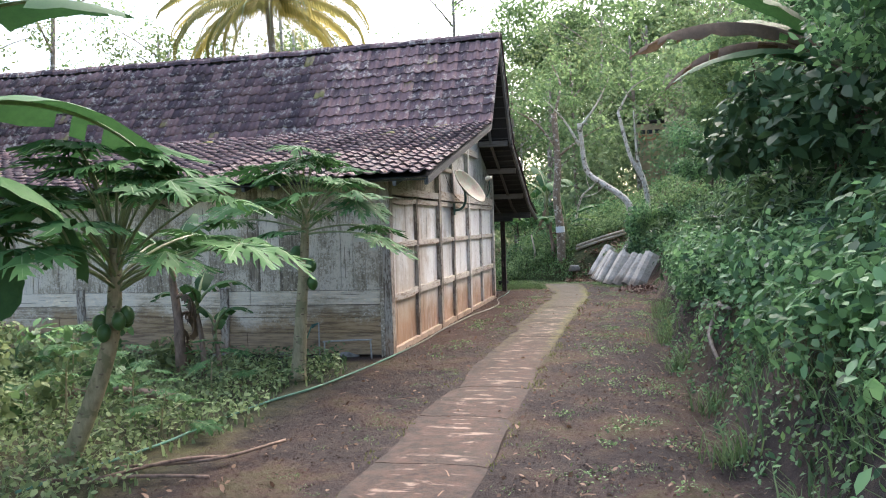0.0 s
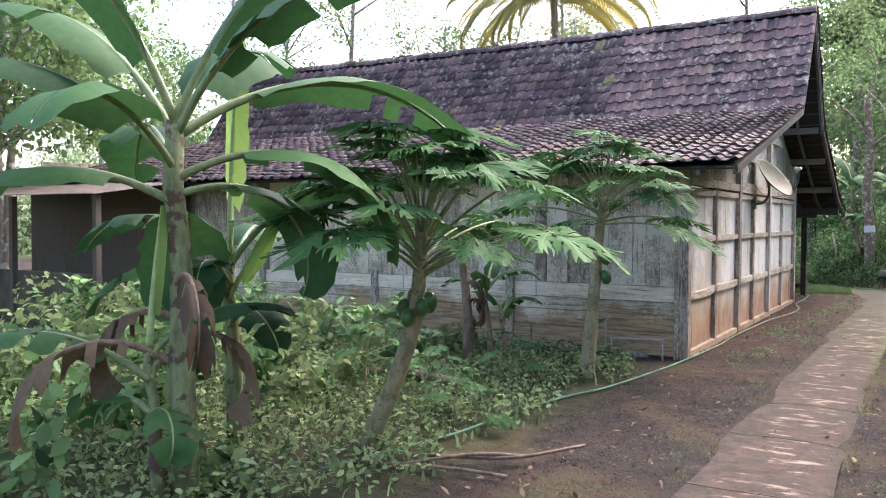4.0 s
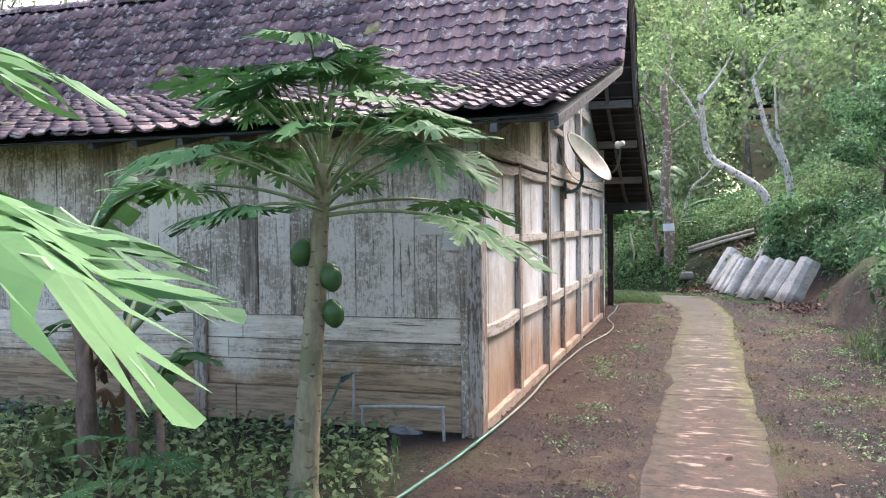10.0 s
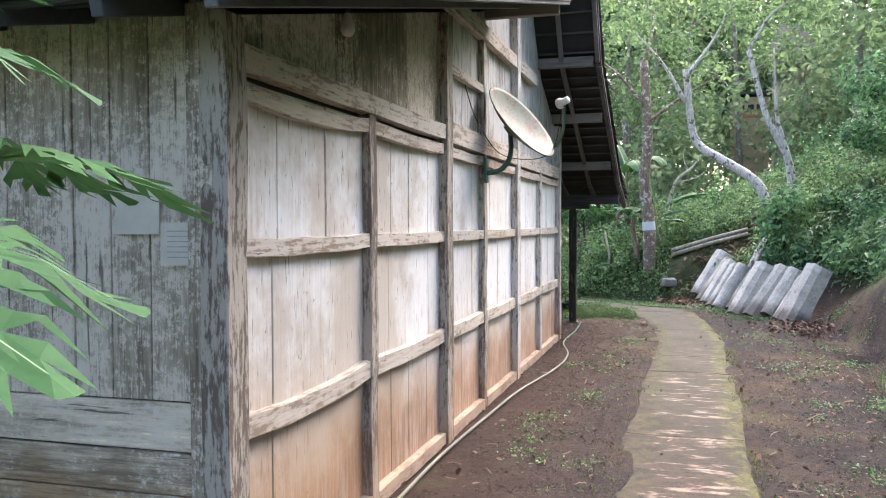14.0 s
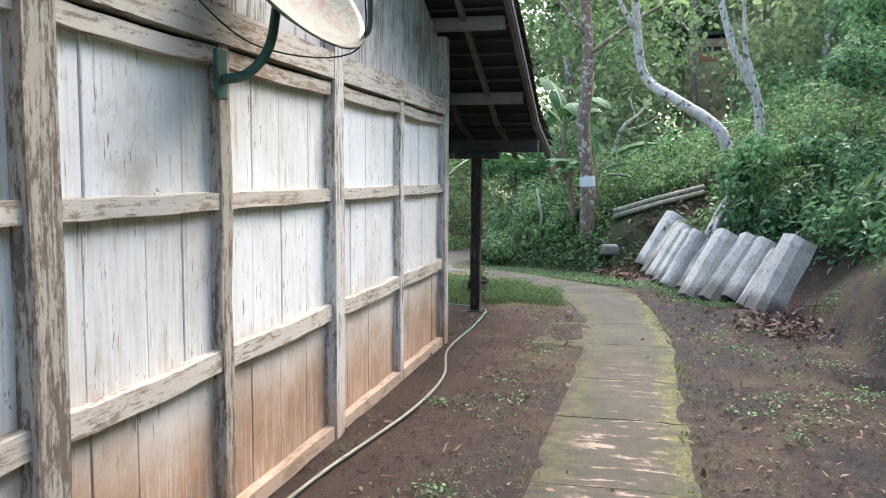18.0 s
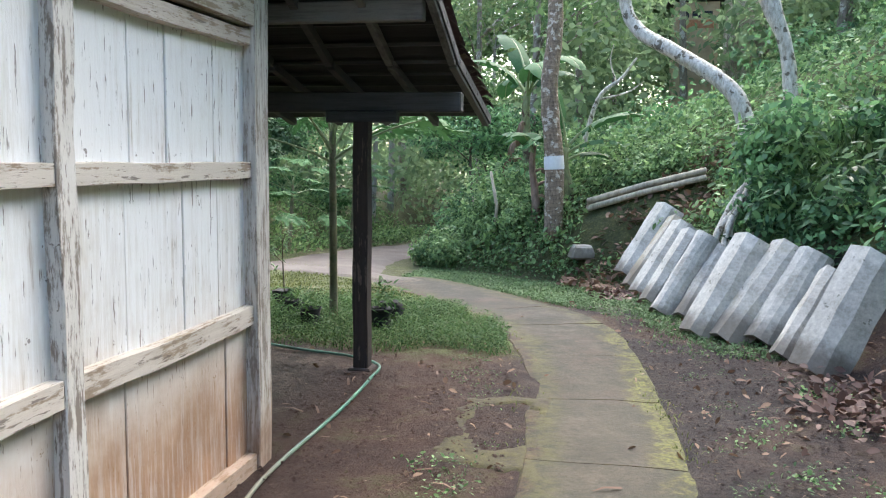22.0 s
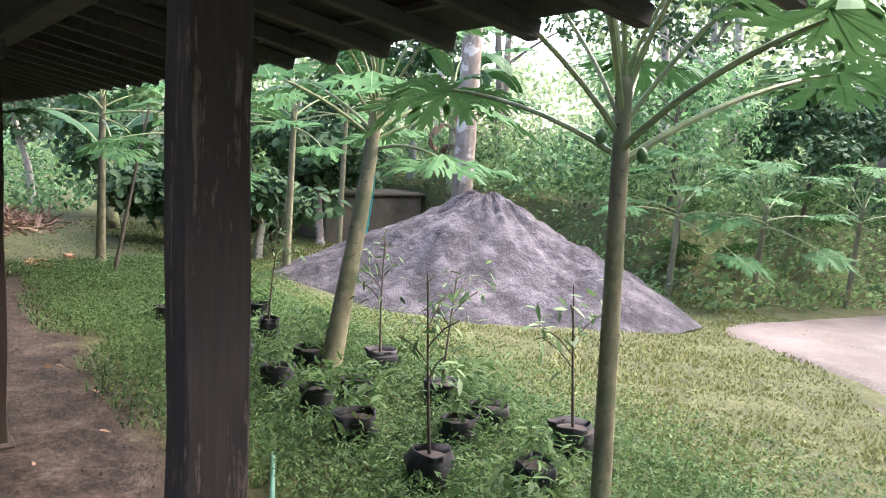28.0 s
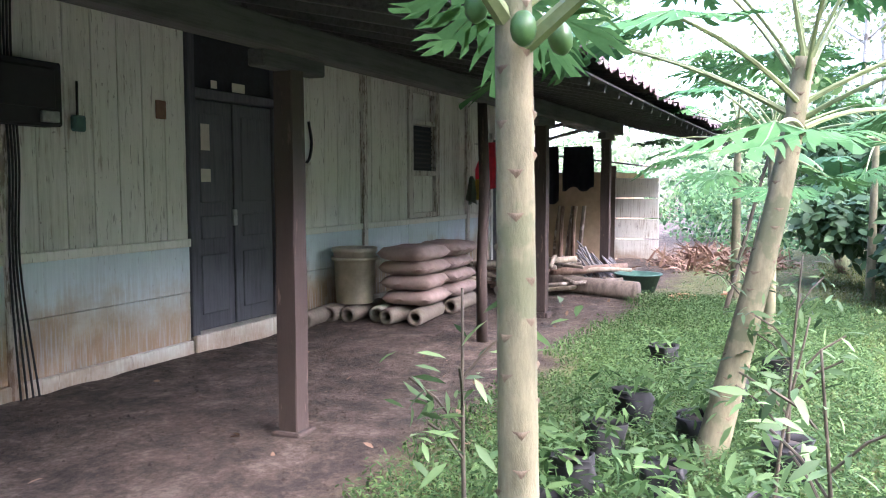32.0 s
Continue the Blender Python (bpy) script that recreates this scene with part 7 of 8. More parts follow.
for y in np.arange(-9, 16.5, 0.42):
    for k in range(6):
        d = 0.50 + 0.62 * k + RNG.uniform(-0.25, 0.25)
        yy = y + RNG.uniform(-0.3, 0.3)
        x = float(bank_edge(yy)) + d
        if 7.2 < yy < 17.2 and d < 0.95 or yy > 15.3 and x < 3.5:
            continue
        cl.append((x, yy, gz(x, yy) + RNG.uniform(0.05, 0.45) + (0.35 if yy < 6 else 0.0) * k * 0.3))
big = [c for c in cl[0::5] if c[1] > -4]
mouth = [c for c in cl if c[1] < -4.5]
cl = [c for c in cl if c[1] >= -4.5]
stuff("bank_bushes", [clumps(mouth[0::2], 0.40, 170, 0.10, droop=0.7)], L_BUSH, "fine-leaved bushes over the bank at the lane mouth", "bush")
stuff("bank_bushes", [clumps(mouth[1::2], 0.42, 150, 0.17, "long", droop=1.0)], L_WEED, "narrow-leaved weeds over the bank at the lane mouth", "bush")
dark = [(4.75, -2.6, 2.55), (4.55, -1.9, 2.9), (5.0, -1.5, 3.0), (4.4, -1.0, 2.5), (4.9, -0.6, 3.1), (4.6, 0.2, 2.9), (5.2, -2.4, 3.0), (4.4, 0.8, 2.6), (4.9, 1.2, 3.0), (5.4, -3.2, 2.7)]
stuff("bank_bushes", [clumps(dark, 0.55, 190, 0.16, droop=1.1)], L_COFFEE, "broad dark leaves overhanging the top of the bank", "bush")
stuff("bank_bushes", [clumps(big, 0.40, 110, 0.14, "long", droop=1.0)], L_COFFEE, "broad dark glossy leaves over the bank", "bush")
mouth_g = np.column_stack([RNG.uniform(3.7, 5.3, 5200), RNG.uniform(-10.4, -2.5, 5200)])
mouth_g = mouth_g[(mouth_g[:, 0] - bank_edge(mouth_g[:, 1]) > 0.02 + 0.22 * np.abs(np.sin(mouth_g[:, 1] * 1.7))) & (mouth_g[:, 0] - bank_edge(mouth_g[:, 1]) < 1.0)]
stuff("bank_grass", [grass_batch(mouth_g, 0.24, width=0.006, lean=1.3)], L_WEED, "long rank grass hanging over the cut bank", "grass")
mw = on_ground(9000, 3.7, 5.2, -10.4, 0.0, lambda x, y: above(x, y, 0.05, 0.9) & (np.sin(x * 7 + y * 3) + np.sin(y * 5.1) > -0.6), lift=(0.0, 0.16))
stuff("bank_undergrowth", [leaf_batch(mw, np.tile(np.array((-0.6, 0, 0.6)), (len(mw), 1)), 0.062)], L_FRESH, "small fresh weeds on the face of the cut bank", "undergrowth")
cutw = on_ground(9000, 3.4, 4.6, 7.0, 11.0, lambda x, y: (x > bank_edge(y) + 0.02) & (x < bank_edge(y) + 0.66) & (np.sin(x * 9 + y * 4.1) + np.sin(y * 7.3 + 1) + np.sin(x * 17) > 0.9), lift=(0.0, 0.07))
stuff("bank_undergrowth", [leaf_batch(cutw, np.tile(np.array((-0.6, 0, 0.6)), (len(cutw), 1)), 0.038, "long")], L_WEED, "scattered weeds on the bare red cut of the bank", "undergrowth")
tuft = np.concatenate([np.column_stack([RNG.normal(x - 0.25, 0.10, 90), RNG.normal(y, 0.12, 90)]) for x, y in ((float(bank_edge(q)) + 0.15, q) for q in (-8.6, -8.1, -7.2, -5.9, -4.4, -2.6, -0.4, 1.8, 3.1, 5.2, 6.4))])
stuff("bank_grass", [grass_batch(tuft, 0.26, width=0.006, lean=1.1)], L_GRASS, "long grass tufts at the foot of the bank", "grass")
stuff("bank_bushes", [clumps(cl[0::2], 0.42, 220, 0.085, droop=0.6)], L_BUSH, "mixed dark bushes hanging over the bank", "bush")
stuff("bank_bushes", [clumps(cl[1::2], 0.42, 190, 0.155, "long", droop=0.9)], L_WEED, "fresh green long-leaved bushes hanging over the bank", "bush")
far_b = [carpet(44000, (-3, 12, 13, 34), lambda x, y: above(x, y, 0.15, 12), 0.10, (0.0, 0.40)),
         carpet(26000, (-12, -4.3, 18.2, 33), lambda x, y: x < np.interp(y, [18, 21.5, 24.5, 28, 35], [-4.75, -4.8, -4.55, -4.15, -3.4]), 0.10, (0.0, 0.35)),
         carpet(34000, (-3, 4, 13.5, 20), lambda x, y: above(x, y, 0.02, 3.0), 0.065, (0.0, 0.22)),
         carpet(30000, (-3, 7, 15.5, 24), lambda x, y: above(x, y, 0.2, 5.0), 0.09, (0.0, 0.4))]
mc = [(x, y, gz(x, y) + h) for x, y, h in zip(RNG.uniform(-1.7, 0.75, 46), RNG.uniform(17.75, 19.6, 46), RNG.uniform(0.05, 0.35, 46)) if x > -1.5 - 0.5 * (y - 18.5)]
mc += [(x, y, gz(x, y) + h) for x, y, h in zip(RNG.uniform(1.7, 2.8, 22), RNG.uniform(17.4, 18.0, 22), RNG.uniform(0.0, 0.25, 22))]
far_b.append(clumps(mc, 0.30, 330, 0.065, droop=0.5))
foot = list(zip(RNG.uniform(3.22, 4.3, 64), RNG.uniform(13.2, 15.2, 64), RNG.uniform(0.85, 2.1, 64)))
foot += list(zip(RNG.uniform(3.1, 3.6, 14), RNG.uniform(14.0, 14.4, 14), RNG.uniform(1.45, 2.0, 14)))
stuff("bank_bushes", [clumps(foot[0::2], 0.30, 120, 0.13, "long", droop=1.0)], L_FRESH, "narrow-leaved bushes hiding the foot of the leaning tree", "bush")
stuff("bank_bushes", [clumps(foot[1::2], 0.26, 120, 0.09, droop=0.8)], L_BUSH, "small-leaved bushes round the foot of the leaning tree", "bush")
stuff("slope_undergrowth", far_b, L_SLOPE, "creeping green weeds over the slope", "undergrowth")


def clearing(x, y):
    """The open strip of slope below the hillside hut."""
    return 19.5 < y < 36 and abs(x - 1.5 - 0.084 * (y - 3)) < 1.5


fc = []
for k in range(330):
    x, y = RNG.uniform(-4, 12), RNG.uniform(16.5, 36)
    if above(x, y, 2.2) and not (0.0 < x < 3.8 and y < 19.0):
        fc.append((x, y, gz(x, y) + RNG.uniform(0.1, 0.7)))
for k in range(120):
    x, y = RNG.uniform(-2.3, 3), RNG.uniform(19.0, 28)
    if above(x, y, 0.45):
        fc.append((x, y, gz(x, y) + RNG.uniform(0.05, 0.5)))
for k in range(90):
    x, y = RNG.uniform(-13, -5.9), RNG.uniform(19.2, 30)
    fc.append((x, y, gz(x, y) + RNG.uniform(0.1, 0.9)))
for k in range(110):
    x, y = RNG.uniform(-22, -12.5), RNG.uniform(8.5, 21)
    if not (x > -17.0 and y < 10.6):
        fc.append((x, y, gz(x, y) + RNG.uniform(0.1, 1.3)))
fc = [c for c in fc if not clearing(c[0], c[1])]
stuff("distant_bushes", [clumps(fc[0::2], 0.75, 250, 0.11, droop=0.5)], L_BUSH, "tangled dark bushes behind the yard", "bush")
stuff("distant_bushes", [clumps(fc[1::2], 0.70, 300, 0.09, droop=0.5)], L_SLOPE, "fresh green bushes on the slope behind the yard", "bush")

wc = []
for k in range(420):
    x, y = RNG.uniform(-34, 22), RNG.uniform(28, 60)
    wc.append((x, y, gz(x, y) + RNG.uniform(0.5, 5.5 if x > -3 else 4.0)))
for k in range(60):
    x, y = RNG.uniform(-46, -22), RNG.uniform(-12, 34)
    wc.append((x, y, gz(x, y) + RNG.uniform(0.2, 2.6)))
for k in range(120):
    x, y = RNG.uniform(8, 20), RNG.uniform(-8, 30)
    wc.append((x, y, gz(x, y) + RNG.uniform(0.3, 4.0)))
for k in range(130):
    x, y = RNG.uniform(0.5, 14), RNG.uniform(23, 40)
    wc.append((x, y, gz(x, y) + RNG.uniform(1.0, 5.5)))
for k in range(170):
    x, y = RNG.uniform(-8, 14), RNG.uniform(40, 56)
    wc.append((x, y, gz(x, y) + RNG.uniform(2.5, 12.5)))
for k in range(60):
    x, y = RNG.uniform(-30, -8), RNG.uniform(32, 50)
    wc.append((x, y, gz(x, y) + RNG.uniform(4.0, 12.0)))
bc = [(RNG.uniform(-4.5, 7.5), RNG.uniform(37, 43), RNG.uniform(6.5, 14.5)) for k in range(85)]
wc += [(RNG.uniform(-50, -38), RNG.uniform(0, 34), RNG.uniform(1.5, 8.5)) for k in range(70)]
stuff("distant_woods", [clumps(bc, 1.7, 420, 0.26, droop=0.3)], L_TREE, "tall green woods behind the house", "woods")
wc = [c for c in wc if not clearing(c[0], c[1])]
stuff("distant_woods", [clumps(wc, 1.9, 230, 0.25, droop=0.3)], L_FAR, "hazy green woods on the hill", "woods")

# ---- grass and weeds in the yard and the garden ----
def sown(n, x0, x1, y0, y1, keep):
    x, y = RNG.uniform(x0, x1, n), RNG.uniform(y0, y1, n)
    k = keep(x, y)
    return np.column_stack([x[k], y[k]])


PX = np.array([p[0] for p in PATH_LINE])
PYS = np.array([p[1] for p in PATH_LINE])


def off_path(x, y, m=0.55):
    return np.abs(x - np.interp(y, PYS, PX)) > m + 0.15 * (y > 12)


def porch_grass(x, y):
    e = PY + 0.62 + 0.22 * np.sin(x * 2.3) + 0.12 * np.sin(x * 6.1)
    return (y > e) & (x < np.interp(y, PYS, PX) - 0.52 - 0.18 * (y > 12.5)) & ~((np.hypot(x + 6.5, y - 16.0) < 2.3))


g1 = sown(9000, -9, 1.2, 11.0, 13.4, porch_grass)
g2 = sown(90000, -14, 0.6, 12.9, 19, porch_grass)
stuff("yard_grass", [grass_batch(g2, 0.038, width=0.007, lean=0.8)], L_LAWN, "short yellowish lawn grass in the front yard", "grass")
w1 = on_ground(120000, -8.5, 0.9, 11.1, 13.2, porch_grass, lift=(0.01, 0.13))
w2 = on_ground(9000, -12.5, -6.0, 11.0, 15.0, porch_grass, lift=(0.01, 0.16))
w1 = np.concatenate([w1, w2])
w1 = w1[RNG.random(len(w1)) < np.clip((w1[:, 1] - PY - 0.55) / 0.75, 0.08, 1.0)]
w1 = w1[(np.sin(w1[:, 0] * 3.1) * np.cos(w1[:, 1] * 4.3 + w1[:, 0]) + RNG.normal(0, 0.6, len(w1))) > -0.5]
w3 = on_ground(110000, -9.0, 1.2, 11.0, 14.2, porch_grass, lift=(0.0, 0.07))
w3 = w3[RNG.random(len(w3)) < np.clip((w3[:, 1] - PY - 0.5) / 0.6, 0.1, 1.0) * np.clip((14.4 - w3[:, 1]) / 1.2, 0.0, 1.0)]
stuff("yard_weeds", [leaf_batch(w1, np.tile(UP, (len(w1), 1)), 0.032, "long"), grass_batch(g1, 0.08, width=0.005, lean=1.0)], L_YARD, "leafy green weeds and grass round the pots", "weeds")
stuff("yard_weeds", [leaf_batch(w3, np.tile(UP, (len(w3), 1)), 0.024)], L_CREEP, "low fresh green creeping weeds in the yard", "weeds")
g3 = sown(60000, -2.4, 4.0, 11.5, 18.8, lambda x, y: off_path(x, y, 0.62) & (x > np.interp(y, PYS, PX)) & (x < bank_edge(y) + 0.3) & (RNG.random(len(x)) < np.clip((y - 10.0) / 2, 0, 1) * np.where(x > bank_edge(y) - 0.55, 1.0, np.clip((y - 12.6) * 0.6, 0.12, 0.9))))
stuff("verge_grass", [grass_batch(g3, 0.045, width=0.005, lean=0.9), leaf_batch(np.column_stack([g3, ground_z(g3[:, 0], g3[:, 1]) + 0.03]), np.tile(UP, (len(g3), 1)), 0.032)], L_GRASS, "grassy verge between the path and the bank", "grass")
gd = sown(9000, -9, 0.2, -8.5, -0.4, lambda x, y: (x < -0.25 + 0.15 * np.sin(y * 3)) & (RNG.random(len(x)) < 0.8))
gw = on_ground(24000, -7, 0.1, -7.5, -0.3, lambda x, y: (x < -0.35 + 0.2 * np.sin(y * 3)), lift=(0.02, 0.20))
stuff("garden_weeds", [grass_batch(gd, 0.09), leaf_batch(gw, np.tile(UP, (len(gw), 1)), 0.06)], L_GARDEN, "low weeds and grass in the garden behind the house", "weeds")
gc = [(x, y, gz(x, y) + RNG.uniform(0.1, 0.35)) for x, y in zip(RNG.uniform(-7, -1.2, 70), RNG.uniform(-7.5, -1.0, 70)) if x < -1.0 - 0.25 * (y > -3)]
gc += [(x, y, gz(x, y) + h) for x, y, h in zip(RNG.uniform(-7.5, -2.2, 80), RNG.uniform(-6.8, -1.6, 80), RNG.uniform(0.3, 0.85, 80))]
stuff("garden_shrubs", [clumps(gc[0::2], 0.26, 70, 0.10)], L_PALE, "knee-high leafy garden shrubs", "shrub")
stuff("garden_shrubs", [clumps(gc[1::2], 0.28, 44, 0.15, droop=0.1)], L_FRESH, "pale broad-leaved young garden plants", "shrub")
tl = []
for k in range(330):
    y = RNG.uniform(-10, 12)
    side = RNG.random()
    x = np.interp(y, PYS, PX) + (RNG.uniform(0.6, 2.0) if side < 0.7 else RNG.uniform(-0.95, -0.55))
    tl.append((x, y))
tx = np.repeat(np.array(tl), 26, 0) + RNG.normal(0, 0.05, (330 * 26, 2))
tx = tx[off_path(tx[:, 0], tx[:, 1], 0.46)]
tp = np.column_stack([tx, ground_z(tx[:, 0], tx[:, 1]) + RNG.uniform(0.003, 0.035, len(tx))])
stuff("lane_weeds", [leaf_batch(tp, np.tile(UP, (len(tp), 1)), 0.020, "long")], L_WEED, "small weeds sprouting on the bare lane", "weeds")
rw = np.column_stack([RNG.uniform(2.5, 3.75, 90), RNG.uniform(-9, 10.5, 90)])
rw = np.repeat(np.concatenate([rw, np.column_stack([RNG.uniform(0.35, 1.15, 22), RNG.uniform(-1, 9, 22)])]), 46, 0)
rw = rw + RNG.normal(0, 0.075, rw.shape)
rp = np.column_stack([rw, ground_z(rw[:, 0], rw[:, 1]) + RNG.uniform(0.005, 0.06, len(rw))])
stuff("lane_weeds", [leaf_batch(rp, np.tile(UP, (len(rp), 1)), 0.027)], L_FRESH, "patches of fresh green weeds on the earth lane", "weeds")
ey = RNG.uniform(-9, 12.5, 5200)
ey = ey[np.sin(ey * 2.7) + np.sin(ey * 6.3 + 1) + RNG.normal(0, 0.5, len(ey)) > 0.2]
ex = np.interp(ey, PYS, PX) + np.where(RNG.random(len(ey)) < 0.72, 0.46, -0.47) + RNG.normal(0, 0.05, len(ey))
eg = np.column_stack([ex, ey])
stuff("edge_grass", [grass_batch(eg, 0.035, width=0.004, lean=1.0)], L_LAWN, "tiny yellow-green tufts along the borders of the path", "grass")
crumb = np.column_stack([RNG.uniform(-0.2, 4.0, 24000), RNG.uniform(-10, 13.0, 24000)])
crumb = np.concatenate([crumb, np.column_stack([RNG.uniform(-9, 0.0, 2600), RNG.uniform(8.75, 11.3, 2600)])])
crumb = crumb[off_path(crumb[:, 0], crumb[:, 1], 0.50)]
cz = ground_z(crumb[:, 0], crumb[:, 1])
cs = (RNG.uniform(0.06, 0.13, len(crumb)) ** 2)[:, None, None]
octa = np.array([[1, 0, 0], [0, 1, 0], [-1, 0, 0], [0, -1, 0], [0, 0, 0.8], [0, 0, -0.5]]) * 1.0
cv = np.column_stack([crumb, cz + 0.012])[:, None, :] + cs * (octa[None] * RNG.uniform(0.6, 1.3, (len(crumb), 6, 3)))
cf = np.array([[0, 1, 4], [1, 2, 4], [2, 3, 4], [3, 0, 4]])[None] + (np.arange(len(crumb)) * 6)[:, None, None]
tagged(from_arrays("earth_crumb", cv.reshape(-1, 3), cf.reshape(-1, 3), M_GROUND), "loose crumbs of earth and grit on the lane", "earth", kind="stuff")
dl = np.column_stack([RNG.uniform(-0.3, 4.0, 4600), RNG.uniform(-10, 14, 4600)])
dl = dl[RNG.random(len(dl)) < np.clip((dl[:, 0] - 1.2) * 0.4, 0.12, 1.0)]
dp = np.column_stack([dl, ground_z(dl[:, 0], dl[:, 1]) + 0.02])
dp = dp[(np.abs(dl[:, 0] - np.interp(dl[:, 1], PYS, PX)) > 0.48) | (RNG.random(len(dl)) < 0.05)]
heap = np.column_stack([RNG.normal(3.28, 0.20, 420), RNG.normal(10.1, 0.36, 420)])
hp = np.column_stack([heap, ground_z(heap[:, 0], heap[:, 1]) + RNG.uniform(0.02, 0.10, 420)])
low = np.column_stack([RNG.normal(1.82, 0.16, 260), RNG.normal(15.2, 0.34, 260)])
hp = np.concatenate([hp, np.column_stack([low, ground_z(low[:, 0], low[:, 1]) + RNG.uniform(0.02, 0.05, 260)])])
lit = np.column_stack([RNG.uniform(1.0, 3.4, 1500), RNG.uniform(15.2, 17.6, 1500)])
lit = lit[(lit[:, 0] > bank_edge(lit[:, 1]) - 0.5) & (np.abs(lit[:, 1] - 16.4 - 0.4 * (lit[:, 0] - 2)) < 0.7)]
lp = np.column_stack([lit, ground_z(lit[:, 0], lit[:, 1]) + RNG.uniform(0.02, 0.12, len(lit))])
sl = np.column_stack([RNG.uniform(-0.1, 3.6, 420), RNG.uniform(-9.5, 13.5, 420)])
sl = np.concatenate([sl, np.column_stack([RNG.uniform(0.3, 3.4, 150), RNG.uniform(6.0, 14.0, 150)]), np.column_stack([RNG.uniform(-8.5, 0.2, 50), RNG.uniform(9.0, 11.4, 50)])])
sl = sl[off_path(sl[:, 0], sl[:, 1], 0.50) | (RNG.random(len(sl)) < 0.35)]
sp3 = np.column_stack([sl, ground_z(sl[:, 0], sl[:, 1]) + 0.022])
tw = np.column_stack([RNG.uniform(-0.1, 3.7, 420), RNG.uniform(-9.5, 13.0, 420)])
tw = tw[off_path(tw[:, 0], tw[:, 1], 0.50) | (RNG.random(len(tw)) < 0.25)]
tw3 = np.column_stack([tw, ground_z(tw[:, 0], tw[:, 1]) + 0.018])
stuff("fallen_leaves", [leaf_batch(sp3, np.tile(UP, (len(sp3), 1)), 0.05, droop=0, spread=0.6), leaf_batch(tw3, np.tile(UP * 3, (len(tw3), 1)), 0.10, "blade", droop=0, spread=0.7), leaf_batch(lp, np.tile(UP, (len(lp), 1)), 0.11, droop=0), leaf_batch(dp, np.tile(UP, (len(dp), 1)), 0.042, droop=0)], L_DRY, "dry brown fallen leaves", "leaves")
stuff("leaf_heap", [leaf_batch(hp, np.tile(UP, (len(hp), 1)), 0.080, droop=0)], L_DRYD, "dark purplish heaps of dead leaves at the foot of the bank", "leaves")


# ---- the yard: sand heap, road, pots ----
def sand_nodes(nt, b):
    pos, p = xyz(nt)
    n = noise_at(nt, pos, 3.2, 7, 0.7)
    f = noise_at(nt, pos, 60.0, 4, 0.7)
    paint(nt, b, ramp(nt, calc(nt, "ADD", calc(nt, "MULTIPLY", n, 0.75), calc(nt, "MULTIPLY", f, 0.25)), [(0.42, (0.026, 0.024, 0.027)), (0.50, (0.056, 0.052, 0.056)), (0.59, (0.125, 0.116, 0.120))]))
    bump(nt, b, calc(nt, "ADD", f, calc(nt, "MULTIPLY", noise_at(nt, pos, 6.0, 6, 0.7), 4.0)), 0.8, 0.03)


M_SAND = material("grey_sand", sand_nodes, 0.95)


def sand_heap(cx, cy, r, h):
    n, m = 56, 96
    vs, fs = [], []
    for i in range(n + 1):
        q = r * 1.12 * i / n
        for j in range(m):
            a = 2 * math.pi * j / m
            x, y = cx + q * math.cos(a), cy + q * math.sin(a)
            rr = r * (1 + 0.10 * math.sin(2 * a + 0.6) + 0.05 * math.sin(5 * a))
            t = max(0.0, 1 - q / rr)
            zz = h * min(t * 1.02, 1.0 - 0.10 * max(0, 1 - q / 0.35)) + 0.16 * t ** 0.5 * noise.noise(Vector((x * 0.9, y * 0.9, 3))) + 0.07 * t ** 0.4 * noise.noise(Vector((x * 3 + 4, y * 3, 1))) + 0.10 * t ** 0.4 * noise.noise(Vector((a * 8, q * 1.4, 7))) + 0.04 * t ** 0.3 * noise.noise(Vector((a * 19, q * 2.5, 4))) + 0.035 * t ** 0.3 * noise.noise(Vector((x * 8, y * 8, 2)))
            vs.append((x, y, gz(x, y) + zz - 0.03 * (t <= 0)))
    for i in range(n):
        for j in range(m):
            fs.append((i * m + j, (i + 1) * m + j, (i + 1) * m + (j + 1) % m, i * m + (j + 1) % m))
    ob = from_arrays("sand_mound", np.array(vs), np.array(fs), M_SAND, smooth_shade=True)
    return tagged(ob, "big mound of dark grey building sand in the yard", "sand")


sand_heap(-6.5, 16.0, 2.3, 1.18)


def road_nodes(nt, b):
    pos, p = xyz(nt)
    n = noise_at(nt, pos, 1.4, 6, 0.65)
    f = noise_at(nt, pos, 30.0, 5, 0.7)
    col = ramp(nt, calc(nt, "ADD", calc(nt, "MULTIPLY", n, 0.7), calc(nt, "MULTIPLY", f, 0.3)), [(0.3, (0.070, 0.054, 0.043)), (0.52, (0.118, 0.094, 0.078)), (0.68, (0.175, 0.146, 0.124))])
    near = smooth(nt, calc(nt, "SUBTRACT", 17.9, calc(nt, "ADD", p["Y"], calc(nt, "MULTIPLY", n, 1.2))), 0.0, 1.2)
    paint(nt, b, mix(nt, calc(nt, "MULTIPLY", near, 0.85), col, mix(nt, smooth(nt, f, 0.4, 0.6), (0.050, 0.042, 0.030), (0.115, 0.098, 0.072))))
    bump(nt, b, f, 0.4, 0.01)


M_ROAD = material("dusty_concrete", road_nodes, 0.9)


